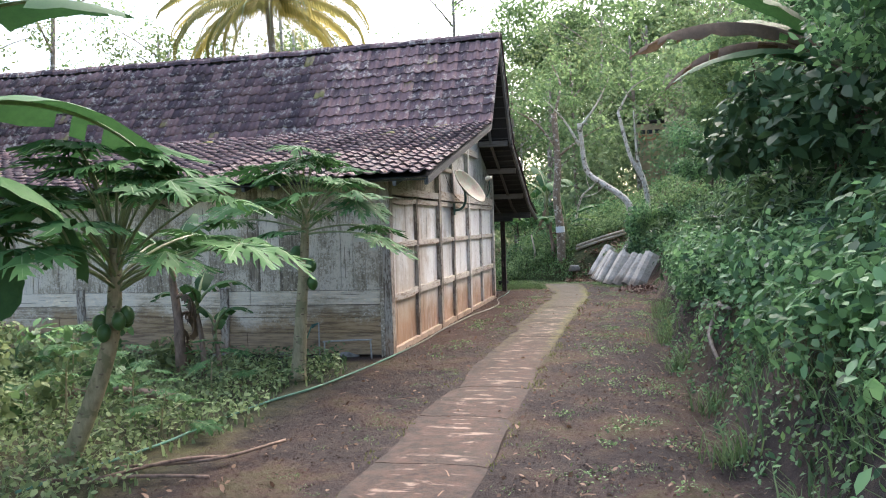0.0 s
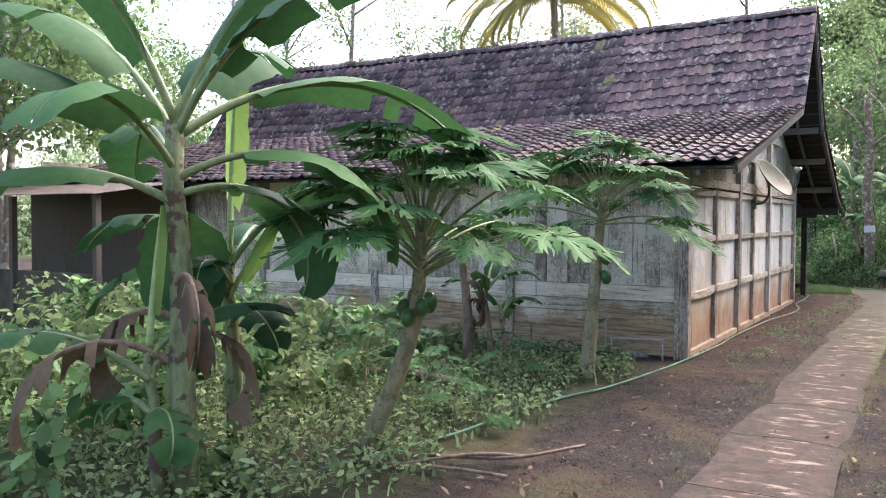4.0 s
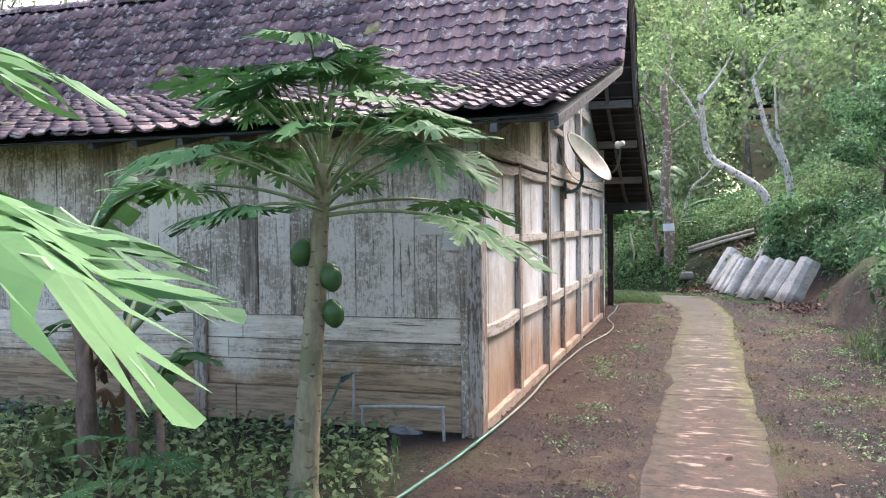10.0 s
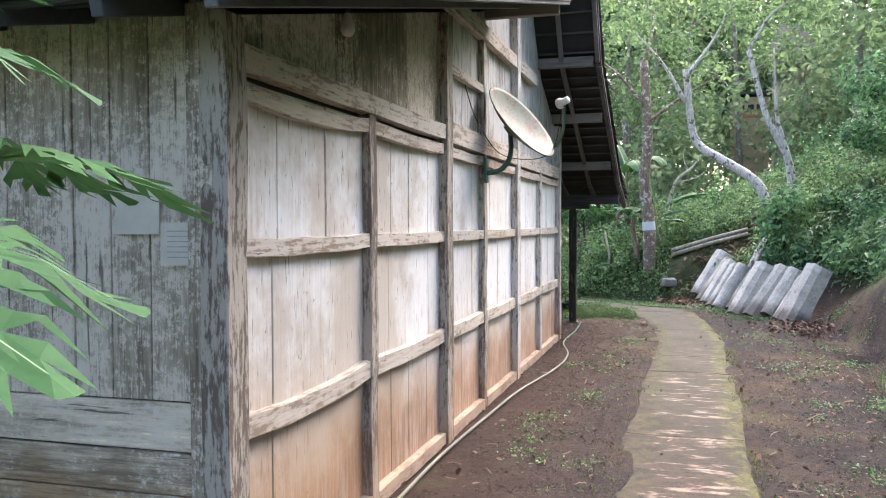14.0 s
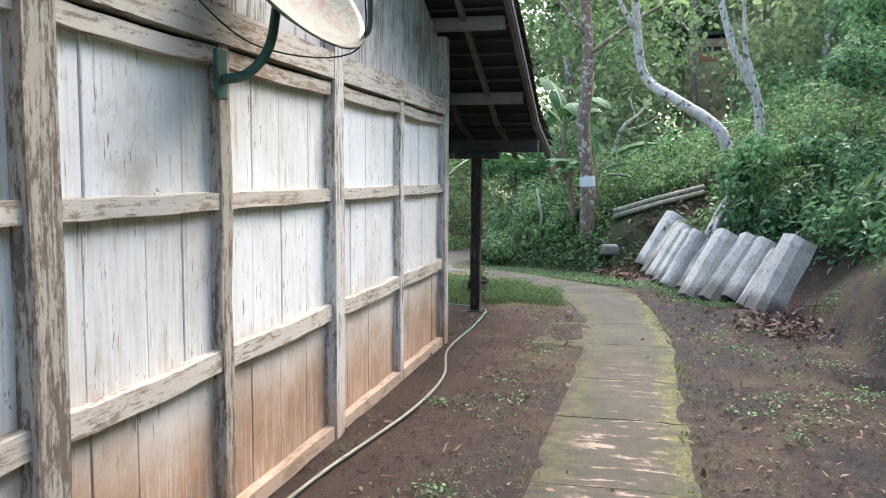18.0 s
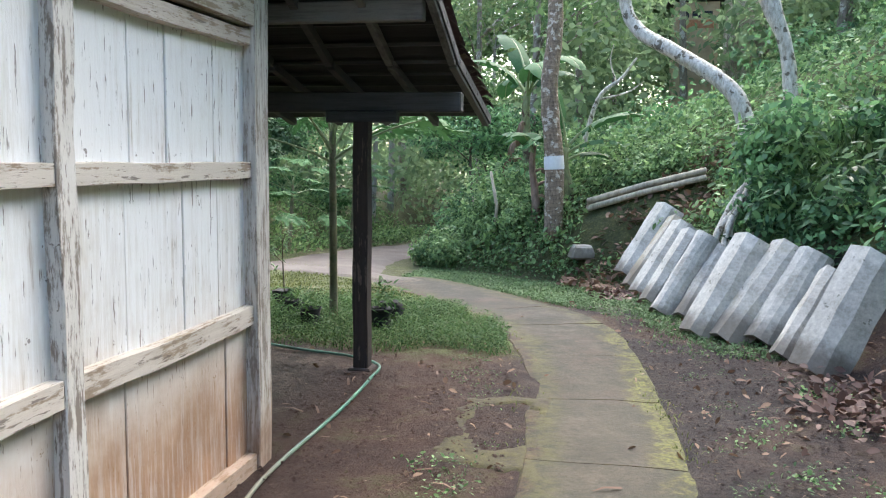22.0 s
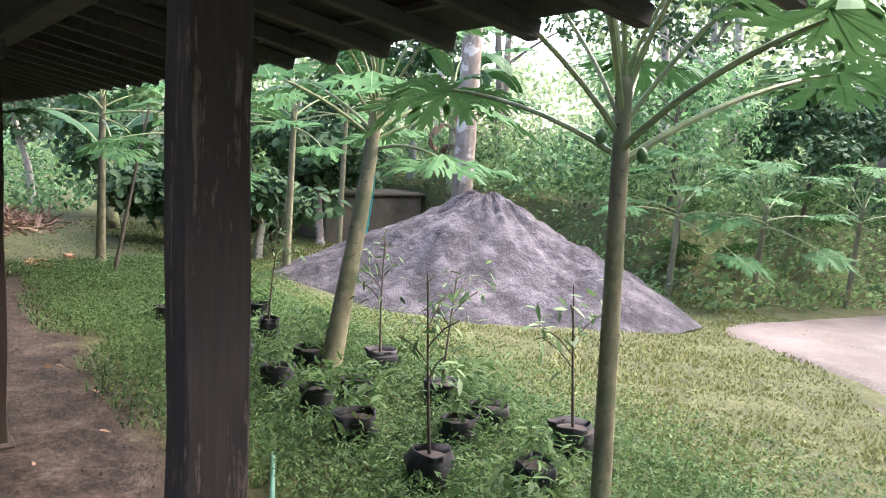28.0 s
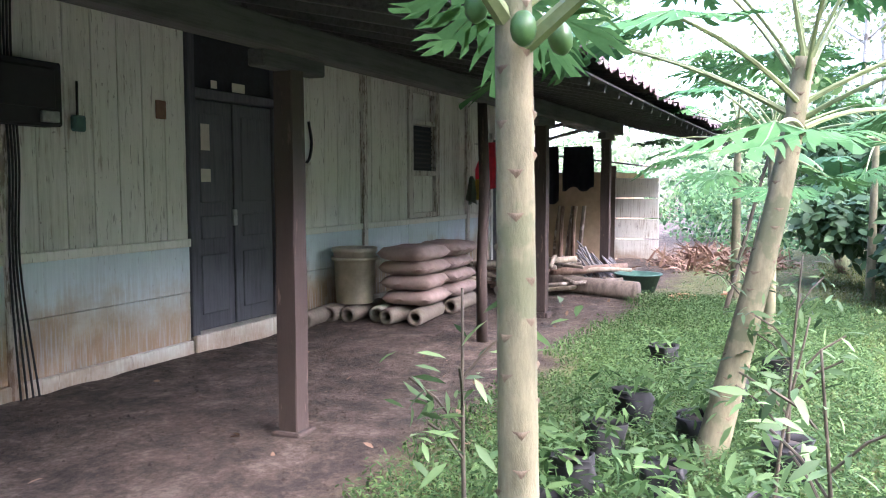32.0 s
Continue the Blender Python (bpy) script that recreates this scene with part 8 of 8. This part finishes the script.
def road():
    """A broad dusty road: its two borders run beside the bank and the mound, and its near end meets the footpath."""
    left = spline([(-1.28, 15.55, 0), (-2.05, 16.45, 0), (-4.15, 17.25, 0), (-4.55, 18.6, 0), (-4.6, 21.5, 0), (-4.35, 24.5, 0), (-3.95, 28.0, 0), (-3.6, 31.5, 0), (-3.2, 35.0, 0)], 8)
    right = spline([(-0.72, 16.05, 0), (-1.40, 16.75, 0), (-1.82, 17.6, 0), (-2.05, 18.9, 0), (-2.3, 21.0, 0), (-2.35, 24.5, 0), (-2.2, 28.0, 0), (-2.0, 31.5, 0), (-1.8, 35.0, 0)], 8)
    vs, fs = [], []
    for i, (a, b) in enumerate(zip(left, right)):
        for k in range(9):
            u = k / 8
            q = a.lerp(b, u)
            if k in (0, 8):
                q = q + Vector((noise.noise(Vector((q.y * 1.7, k, 0))), noise.noise(Vector((q.y * 1.3, k, 5))), 0)) * 0.16
            vs.append((q.x, q.y, gz(q.x, q.y) + 0.030 + 0.012 * noise.noise(q * 1.3) - (0.07 if k in (0, 8) or i == len(left) - 1 else 0.045 if i == 0 else 0)))
    for i in range(len(left) - 1):
        for j in range(8):
            fs.append((i * 9 + j, i * 9 + j + 1, (i + 1) * 9 + j + 1, (i + 1) * 9 + j))
    ob = from_arrays("road", np.array(vs), np.array(fs), M_ROAD, smooth_shade=True)
    tagged(ob, "pale dusty concrete road curving away behind the yard", "road", kind="structure")


road()


def pot(x, y, seed, plant):
    rng = random.Random(seed)
    z = gz(x, y)
    label = {"stick": "black polybag pot with a thin leafy sapling", "bush": "black polybag pot with a bushy seedling", "none": "black polybag pot with a few weeds"}[plant]
    ob = thing("plant_pot", label, "plant pot", "polybag pots in the grass", at=(x, y, z), rz=rng.uniform(0, 360))
    r, h = rng.uniform(0.082, 0.108), rng.uniform(0.15, 0.20)
    bm = lathe([(r * 0.88, 0.0), (r * 0.98, h * 0.3), (r, h * 0.7), (r * 1.03, h), (r * 1.00, h + 0.004), (r * 0.97, h - 0.03)], 18)
    for v in bm.verts:
        v.co += Vector((noise.noise(v.co * 12 + Vector((seed, 0, 0))), noise.noise(v.co * 12 + Vector((0, seed, 0))), 0)) * 0.055
    bm.faces.new([v for v in list(bm.verts)[:18]][::-1])
    part("bag", bm, M_PLASTIC, ob, flat=False)
    part("soil", lathe([(0.001, h - 0.015), (r * 0.55, h - 0.02), (r * 0.95, h - 0.032)], 18), M_SOIL, ob)
    if plant == "stick":
        H = rng.uniform(0.6, 1.0)
        bend = rng.uniform(-0.25, 0.25)
        stem = spline([(0, 0, h - 0.04), (bend * 0.2, 0.02, h + H * 0.4), (bend, 0.04, h + H)], 6)
        part("stem", tube(stem, [0.009 * (1 - 0.6 * i / (len(stem) - 1)) for i in range(len(stem))], 6), B_DARK, ob, flat=False)
        tips = []
        for k in range(4):
            p = stem[6 + k]
            a = rng.uniform(0, 6.28)
            e = p + Vector((math.cos(a) * 0.16, math.sin(a) * 0.16, 0.14))
            part("twig", tube([p, p.lerp(e, 0.5) + Vector((0, 0, 0.02)), e], 0.004, 5), B_DARK, ob)
            tips += [e, p.lerp(e, 0.6)]
        c = np.array([list(t) for t in tips])
        pts = np.repeat(c, 7, 0) + RNG.normal(0, 0.055, (len(c) * 7, 3))
        v, f = leaf_batch(pts, np.tile(UP, (len(pts), 1)), 0.075, "long", droop=0.8)
        from_arrays("leaves", v, f, L_WEED, ob)
    else:
        n = 110 if plant == "bush" else 60
        hh = 0.26 if plant == "bush" else 0.12
        pts = np.column_stack([RNG.normal(0, r * 0.75, n), RNG.normal(0, r * 0.75, n), h + RNG.uniform(0, hh, n)])
        v, f = leaf_batch(pts, np.tile(UP, (n, 1)), 0.075, "long", droop=0.1)
        from_arrays("leaves", v, f, L_YARD, ob)


M_SOIL = plain("potting_soil", (0.03, 0.022, 0.016), 0.95)
for k, (x, y, pl) in enumerate(((-5.2, 11.9, "none"), (-3.88, 11.95, "none"), (-3.2, 11.95, "none"), (-2.68, 11.95, "none"), (-2.2, 11.94, "bush"), (-1.56, 11.95, "stick"), (-1.0, 11.96, "none"), (-0.33, 11.96, "bush"),
                                (-3.52, 12.33, "bush"), (-2.82, 12.27, "none"), (-1.91, 12.36, "bush"), (-1.35, 12.38, "none"), (-0.31, 12.3, "none"), (-3.3, 12.72, "stick"), (-2.54, 12.69, "stick"), (-2.07, 12.67, "bush"), (-1.63, 12.87, "stick"), (-5.1, 12.62, "bush"), (-4.4, 12.4, "stick"))):
    pot(x, y, 60 + k, pl)


pw = np.concatenate([np.column_stack([o.matrix_world.translation.x + r * np.cos(a), o.matrix_world.translation.y + r * np.sin(a), o.matrix_world.translation.z + z])
                     for o in bpy.data.objects if o.name.startswith("plant_pot")
                     for r, a, z in [(RNG.uniform(0.12, 0.30, 90), RNG.uniform(0, 6.28, 90), RNG.uniform(0.0, 0.17, 90))]])
stuff("pot_weeds", [leaf_batch(pw, np.tile(UP, (len(pw), 1)), 0.06, "long")], L_YARD, "weeds grown up round the pots", "weeds")


# ---- under the porch ----
pole = solid("porch_prop", tube([(0, 0, -0.04), (0.02, 0, 0.6), (-0.01, 0.01, 1.2), (0.02, 0, 1.9)], [0.045, 0.04, 0.042, 0.038], 10, wob=0.15), M_POSTB, "crooked round pole propping the porch beam", "post", at=(-5.63, 10.43, 0), flat=False)


def sack(at, sx, sy, sz, rz, seed):
    bm = bmesh.new()
    n, m = 14, 10
    top, bot = [], []
    for i in range(n + 1):
        for j in range(m + 1):
            u, v = 2 * i / n - 1, 2 * j / m - 1
            e = (max(0.0, 1 - abs(u) ** 5) * max(0.0, 1 - abs(v) ** 4)) ** 0.5
            w = 0.012 * noise.noise(Vector((u * 3 + seed, v * 3, seed)))
            rx = u * sx / 2 * (1 - 0.05 * v * v)
            ry = v * sy / 2 * (1 - 0.04 * u * u)
            top.append(bm.verts.new((rx, ry, sz * (0.5 + 0.5 * e) + w)))
            bot.append(bm.verts.new((rx, ry, sz * (0.5 - 0.5 * e * 0.96) + w * 0.5)))
    k = m + 1
    for i in range(n):
        for j in range(m):
            a = i * k + j
            bm.faces.new((top[a], top[a + k], top[a + k + 1], top[a + 1]))
            bm.faces.new((bot[a], bot[a + 1], bot[a + k + 1], bot[a + k]))
    bmesh.ops.remove_doubles(bm, verts=bm.verts, dist=0.002)
    ob = linked("cement_sack", bm, M_SACK, flat=False)
    ob.matrix_world = pose(*at, 0, 0, rz)
    return tagged(ob, "dusty brown paper cement sack stacked on concrete cylinders", "cement sack", "stacked cement sacks")


M_SACK = plain("brown_paper", (0.33, 0.25, 0.215), 0.85, vary=0.3, scale=5)
for k in range(4):
    for j in range(2):
        sack((-6.58 - 0.66 * j + random.uniform(-0.03, 0.03), 9.40 + random.uniform(-0.03, 0.03), 0.145 + k * 0.135), 0.64, 0.52, 0.145, random.uniform(-4, 4), k * 3 + j)


def cylinder_at(x, y, z, rz):
    ob = thing("concrete_cylinder", "short hollow concrete cylinder lying on the earth floor", "concrete cylinder", "concrete cylinders", at=(x, y, z), rz=rz)
    bm = lathe([(0.045, -0.34), (0.070, -0.34), (0.074, -0.32), (0.074, 0.32), (0.070, 0.34), (0.045, 0.34), (0.043, 0.26), (0.043, -0.26), (0.045, -0.34)], 18)
    bmesh.ops.rotate(bm, verts=bm.verts, matrix=Matrix.Rotation(radians(90), 3, "Y"))
    part("shell", bm, M_SLAB, ob, flat=False)


for k, (x, y) in enumerate(((-6.52, 9.16), (-6.42, 9.36), (-6.46, 9.56), (-7.22, 9.20), (-7.20, 9.40), (-7.24, 9.58), (-6.35, 8.78), (-6.40, 8.94), (-5.95, 8.72))):
    cylinder_at(x, y, 0.075 if k != 99 else 0.2, (3, -5, 6, 2, -3, 4, 0, 2, 8)[k])
bk = thing("paint_bucket", "large dirty white plastic bucket by the wall", "bucket", at=(-6.36, 8.86, 0.15))
part("body", lathe([(0.001, 0.0), (0.17, 0.0), (0.175, 0.01), (0.20, 0.48), (0.215, 0.48), (0.215, 0.52), (0.19, 0.52), (0.165, 0.03), (0.001, 0.03)], 28), M_BUCKET, bk, flat=False)
part("rim_band", lathe([(0.205, 0.40), (0.218, 0.40), (0.219, 0.43), (0.206, 0.43)], 28), M_BUCKET, bk, flat=False)


# ---- meter box, cables, washing and clutter under the porch ----
mb = thing("meter_box", "black electricity meter box on the front wall", "meter box", at=(-2.90, W + 0.03, 1.60))
part("housing", box(-0.27, 0.27, 0.0, 0.16, 0.0, 0.37, bevel=0.012), M_PLASTIC, mb)
part("cover", box(-0.20, 0.20, 0.16, 0.185, 0.10, 0.33, bevel=0.008), M_PLASTIC, mb)
part("breaker", box(-0.22, -0.10, 0.16, 0.19, 0.02, 0.085, bevel=0.005), M_STEEL, mb)
for k in range(4):
    x = -2.86 - 0.022 * k
    solid("power_cable", tube(spline([(x, W + 0.10, 2.7), (x + 0.015, W + 0.09, 2.0), (x - 0.01, W + 0.09, 1.4), (x + 0.02, W + 0.10, 0.8), (x - 0.02 * k, W + 0.12, 0.02)], 7), 0.007, 6), M_PLASTIC, "black power cable hanging down the front wall", "cable", "cables on the front wall", flat=False)
sw = thing("hand_brush", "small green brush hanging on the front wall", "brush", at=(-3.40, W + 0.05, 1.62))
part("handle", tube([(0, 0, 0.06), (0, 0.005, 0.28)], 0.008, 8), M_PLASTIC, sw, flat=False)
part("head", box(-0.05, 0.05, -0.015, 0.03, -0.03, 0.07, bevel=0.012), M_GREENP, sw)
sk = thing("sickle", "thin curved blade hanging on the front wall", "sickle", at=(-6.05, W + 0.03, 1.45))
part("blade", tube(spline([(0, 0, 0.38), (-0.03, 0.01, 0.2), (0.0, 0.01, 0.06), (0.06, 0.01, 0.0)], 6), 0.014, 6), M_PLASTIC, sk, flat=False)
part("grip", tube([(0.0, 0.01, 0.0), (0.12, 0.01, -0.02)], 0.014, 8), M_PAPER, sk, flat=False)
plate = thing("wall_plaque", "small rusty plaque on the front wall", "plaque", at=(-4.15, W + 0.03, 1.72))
part("face", box(-0.05, 0.05, 0, 0.012, 0, 0.13, bevel=0.004), M_RUST, plate)


M_RED = plain("red_plastic", (0.78, 0.065, 0.095), 0.45, vary=0.25, scale=7)
M_BLACKC = plain("black_cloth", (0.016, 0.017, 0.024), 0.9, vary=0.4)
M_YELLOW = plain("yellow_plastic", (0.62, 0.50, 0.08), 0.5)


def hanging(name, mat, at, w, h, label, category, seed, pinch=0.35, legs=False, rz=0):
    """Limp cloth or film that hangs from its top edge in folds."""
    bm = bmesh.new()
    n, m = 18, 16
    rows = []
    for i in range(m + 1):
        t = i / m
        r = []
        for j in range(n + 1):
            u = 2 * j / n - 1
            ww = w * (pinch + (1 - pinch) * min(1, t * 1.7) ** 0.7) / 2
            fold = 0.035 * math.sin(u * 9 + seed) * (0.3 + t) + 0.02 * noise.noise(Vector((u * 3, t * 3, seed)))
            r.append(bm.verts.new((u * ww, fold, -h * t + 0.03 * math.sin(u * 5 + seed) * t)))
        rows.append(r)
    for i in range(m):
        for j in range(n):
            if legs and i > m * 0.42 and n * 0.40 < j + 0.5 < n * 0.60:
                continue
            bm.faces.new((rows[i][j], rows[i][j + 1], rows[i + 1][j + 1], rows[i + 1][j]))
    bmesh.ops.solidify(bm, geom=bm.faces[:], thickness=0.006)
    ob = linked(name, bm, mat, flat=False)
    ob.matrix_world = pose(*at, 0, 0, rz)
    return tagged(ob, label, category)


hanging("plastic_bag", M_RED, (-9.8, 8.97, 1.80), 0.56, 0.62, "red plastic bag hanging by the front wall", "bag", 1, 0.25, rz=70)
hanging("plastic_bag", M_YELLOW, (-9.72, 8.78, 1.32), 0.16, 0.24, "small yellow bag hanging by the front wall", "bag", 4, 0.3, rz=70)
hanging("plastic_bag", bpy.data.materials["green_hose"], (-9.66, 8.72, 1.36), 0.14, 0.34, "small green bag hanging by the front wall", "bag", 6, 0.3, rz=60)
hanging("trousers", M_BLACKC, (-10.12, 9.55, 1.74), 0.46, 0.72, "black trousers drying on a line", "trousers", 2, 0.9, True, rz=88)
hanging("shirt", M_BLACKC, (-10.12, 10.02, 1.74), 0.42, 0.55, "black shirt drying on a line", "shirt", 3, 0.9, False, rz=92)
solid("washing_line", tube(spline([(-10.1, W + 0.05, 1.80), (-10.12, 9.6, 1.74), (-10.0, PY - 0.05, 1.80)], 8), 0.004, 5), M_PLASTIC, "thin washing line under the porch", "washing line", flat=False)
solid("broom", tube([(0, 0, 0), (0.02, -0.06, 0.75)], 0.012, 7), B_STAKE, "stick leaning by the kitchen door", "stick", at=(-10.3, 8.72, 0), flat=False)

wood_cols = [B_TREE, B_STAKE, B_DRYSTEM]
rng = random.Random(77)
for k in range(46):
    cx, cy = -9.1 + rng.uniform(-0.75, 0.7), 9.75 + rng.uniform(-0.75, 0.75)
    az, L, z = rng.uniform(0, 180), rng.uniform(0.45, 1.1), 0.05 + 0.30 * rng.random() * (1 - ((cx + 9.1) ** 2 + (cy - 9.75) ** 2) * 0.6)
    r = rng.uniform(0.018, 0.05)
    dx, dy = math.cos(radians(az)) * L / 2, math.sin(radians(az)) * L / 2
    solid("firewood_stick", tube([(-dx, -dy, rng.uniform(-0.03, 0.05)), (0, 0, 0.02), (dx, dy, rng.uniform(-0.03, 0.06))], [r, r * 0.95, r * 0.85], 7, wob=0.2), wood_cols[k % 3], "rough stick in a heap of firewood", "firewood", "firewood heap", at=(cx, cy, max(z, r)), flat=False)
solid("felled_log", tube([(-0.6, 0, 0), (0, 0.03, 0.01), (0.75, 0.0, 0)], [0.11, 0.105, 0.1], 14, wob=0.1), B_LOG, "thick log lying before the firewood", "log", at=(-8.75, 10.35, 0.10), rz=78, flat=False)
for k in range(40):
    bx, by = rng.uniform(-0.22, 0.26), rng.uniform(0.05, 0.46)
    h, run = rng.uniform(0.20, 0.62) * (1.05 - by), rng.uniform(0.18, 0.52)
    back = rng.uniform(-0.22, 0.10)
    solid("palm_stick", tube([(bx, by, 0.012), (bx + back * 0.5, by - run * 0.46, h * 0.56), (bx + back, by - run, h)], rng.choice((0.009, 0.011, 0.014)), 6), M_GREYSTICK, "grey cut palm stick in a leaning bundle", "stick", "bundle of palm sticks", at=(-9.72, 10.33, 0.0))
for k in range(7):
    x, y = -12.55 + 0.06 * (k % 3), 9.0 + 0.07 * k
    solid("split_log", tube([(0, 0, 0), (-0.10, -0.02, 0.45), (-0.22, -0.03, 0.9)], 0.035, 7, wob=0.2), wood_cols[k % 3], "split log leaning by the shed", "firewood", "logs leaning by the shed", at=(x, y, 0.0), rz=rng.uniform(-20, 20))
bas = thing("plastic_basin", "dark green plastic basin on the ground", "basin", at=(-9.35, 10.95, gz(-9.35, 10.95)))
part("bowl", lathe([(0.001, 0.0), (0.19, 0.0), (0.26, 0.2), (0.28, 0.2), (0.275, 0.215), (0.25, 0.21), (0.18, 0.02), (0.001, 0.02)], 24), M_GREENP, bas, flat=False)
for k, (x, y, r) in enumerate(((-8.7, 11.45, 10), (-8.95, 11.55, 60), (-9.3, 11.95, 0), (-8.5, 11.6, 80))):
    solid("clay_brick", box(-0.11, 0.11, -0.055, 0.055, 0, 0.06, bevel=0.006, jig=0.004), M_BRICK, "loose orange clay brick on the ground", "brick", "loose bricks", at=(x, y, gz(x, y)), rz=r)
st = np.column_stack([RNG.normal(-13.0, 0.55, 1500), RNG.normal(11.5, 0.45, 1500)])
sp = np.column_stack([st, 0.02 + 0.22 * np.exp(-((st[:, 0] + 13) ** 2 + (st[:, 1] - 11.5) ** 2) / 0.5) * RNG.random(1500)])
stuff("straw_heap", [leaf_batch(sp, np.tile(UP, (1500, 1)), 0.30, "blade", droop=0)], L_DRY, "low heap of dry brown straw and husks", "straw")

# ---- shed beyond the porch, tank, huts and the lean-to ----
shed = thing("garden_shed", "small ochre shed with a tin roof beyond the porch", "shed", at=(-14.6, 9.3, 0))
part("wall", box(-1.4, 1.4, -1.2, 0.5, -0.05, 1.45, bevel=0.01), M_OCHRE, shed)
for k in range(4):
    part("board", box(1.42, 1.46, 0.55 + 0.0, 1.25, 0.05 + 0.33 * k, 0.36 + 0.33 * k, bevel=0.004), M_FRONT, shed)
part("corner_post", box(1.38, 1.45, 0.48, 0.55, -0.05, 1.55, bevel=0.005), M_DARK, shed)


def tin(x0, x1, y0, y1, z0, z1, parent, mat):
    """Corrugated sheet that falls along y from z0 to z1."""
    bm = bmesh.new()
    n = int((x1 - x0) / 0.038)
    top, low = [], []
    for i in range(n + 1):
        x = x0 + (x1 - x0) * i / n
        w = 0.012 * (1 if i % 2 else -1)
        top.append((bm.verts.new((x, y0, z0 + w)), bm.verts.new((x, y1, z1 + w))))
    for p, q in zip(top, top[1:]):
        bm.faces.new((p[0], q[0], q[1], p[1]))
    bmesh.ops.solidify(bm, geom=bm.faces[:], thickness=0.004)
    return part("roof_sheet", bm, mat, parent)


tin(-1.6, 1.8, -1.4, 0.95, 1.85, 1.55, shed, M_TIN)
awn = thing("door_awning", "grey corrugated sheet awning over the kitchen door", "awning", at=(-12.1, 8.6, 0))
tin(-1.0, 0.75, 0.02, 0.92, 2.42, 2.14, awn, M_TIN)
for x in (-0.8, 0.5):
    part("strut", beam((x, 0.02, 1.95), (x, 0.80, 2.14), 0.04, 0.05), M_RAILX, awn)
part("fascia", beam((-1.0, 0.88, 2.11), (0.75, 0.88, 2.11), 0.03, 0.06), M_RAILX, awn)
tank = thing("water_tank", "dark mossy concrete water tank behind the sand heap", "tank", at=(-12.3, 17.5, gz(-12.3, 17.5)))
part("tank_wall", box(-0.6, 0.6, -1.0, 1.0, -0.2, 0.85, bevel=0.03), M_TANK, tank)
part("tank_rim", box(-0.66, 0.66, -1.06, 1.06, 0.85, 0.91, bevel=0.02), M_TANK, tank)
solid("green_strap", tube(spline([(-11.45, 17.35, gz(-11.45, 17.35) + 1.5), (-11.45, 17.3, gz(-11.45, 17.3) + 0.9), (-11.5, 17.2, gz(-11.5, 17.2))], 6), 0.02, 6), M_TEAL, "teal nylon strap tied to a pole", "strap", flat=False)
hut = thing("hillside_hut", "small wooden hut with a brick front high on the hillside", "hut", at=(4.15, 34.0, gz(4.15, 34)))
hz = 6.75 - gz(4.15, 34)
part("wall", box(-0.7, 0.7, -0.8, 0.8, -0.5, hz - 0.12, bevel=0.01), M_OCHRE, hut)
part("roof_slab", beam((-0.95, 0, hz), (0.95, 0, hz + 0.05), 1.9, 0.08), M_DARKX, hut)
for k in range(3):
    # dark panels stand for the unlit inside of the windows
    part("window_opening", box(-0.5 + 0.36 * k, -0.24 + 0.36 * k, -0.83, -0.79, hz - 0.62, hz - 0.42), M_NIGHT, hut)
part("brick_panel", box(-0.55, 0.6, -0.82, -0.79, hz - 0.95, hz - 0.68), M_BRICK, hut)
th = thing("thatched_hut", "grey thatched hut among the trees on the hill", "hut", at=(5.4, 31.0, gz(5.4, 31)))
tz = 7.75 - gz(5.4, 31)
part("wall", box(-0.6, 0.6, -0.5, 0.5, -0.5, tz, bevel=0.01), M_GREY, th)
bm = bmesh.new()
e = [bm.verts.new(c) for c in ((-0.9, -0.8, tz - 0.1), (0.9, -0.8, tz - 0.1), (0.9, 0.8, tz - 0.1), (-0.9, 0.8, tz - 0.1), (-0.4, 0, tz + 1.2), (0.4, 0, tz + 1.2))]
for q in ((0, 1, 5, 4), (2, 3, 4, 5), (1, 2, 5), (3, 0, 4), (3, 2, 1, 0)):
    bm.faces.new([e[i] for i in q])
part("thatch", bm, M_THATCH, th)
lean = thing("lean_to", "dark open lean-to with rusty tin and tiles behind the house", "lean-to", at=(-10.6, -1.2, 0))
tin(-2.6, 2.2, -1.0, 1.1, 2.12, 2.42, lean, M_TIN)
for x in (-2.4, -0.2, 2.0):
    part("lean_post", box(x - 0.05, x + 0.05, -0.85, -0.75, -0.05, 2.1, bevel=0.006), M_DARK, lean)
part("low_wall", box(-2.4, 2.0, -0.80, -0.70, -0.05, 0.85, bevel=0.01), M_TANK, lean)
# added dark panel stands for the shade inside the lean-to
part("back_panel", box(-2.4, 2.0, 0.95, 1.0, 0.0, 2.3), M_DARK, lean)
for ln in ([(-0.85, -5.75, 0.03), (-0.1, -5.6, 0.05), (0.30, -5.5, 0.03)], [(-0.6, -5.45, 0.04), (0.15, -5.2, 0.06), (0.55, -4.75, 0.10)], [(-0.45, -5.75, 0.05), (-0.05, -5.35, 0.09), (0.25, -5.05, 0.05)], [(-2.9, -3.4, 0.10), (-2.0, -3.2, 0.14), (-1.3, -3.25, 0.10)]):
    solid("fallen_branch", tube(spline(ln, 5), 0.014 if ln[0][0] > -2 else 0.05, 6, wob=0.2), B_DRYSTEM, "dry fallen branch on the ground", "branch", "fallen branches", flat=False)
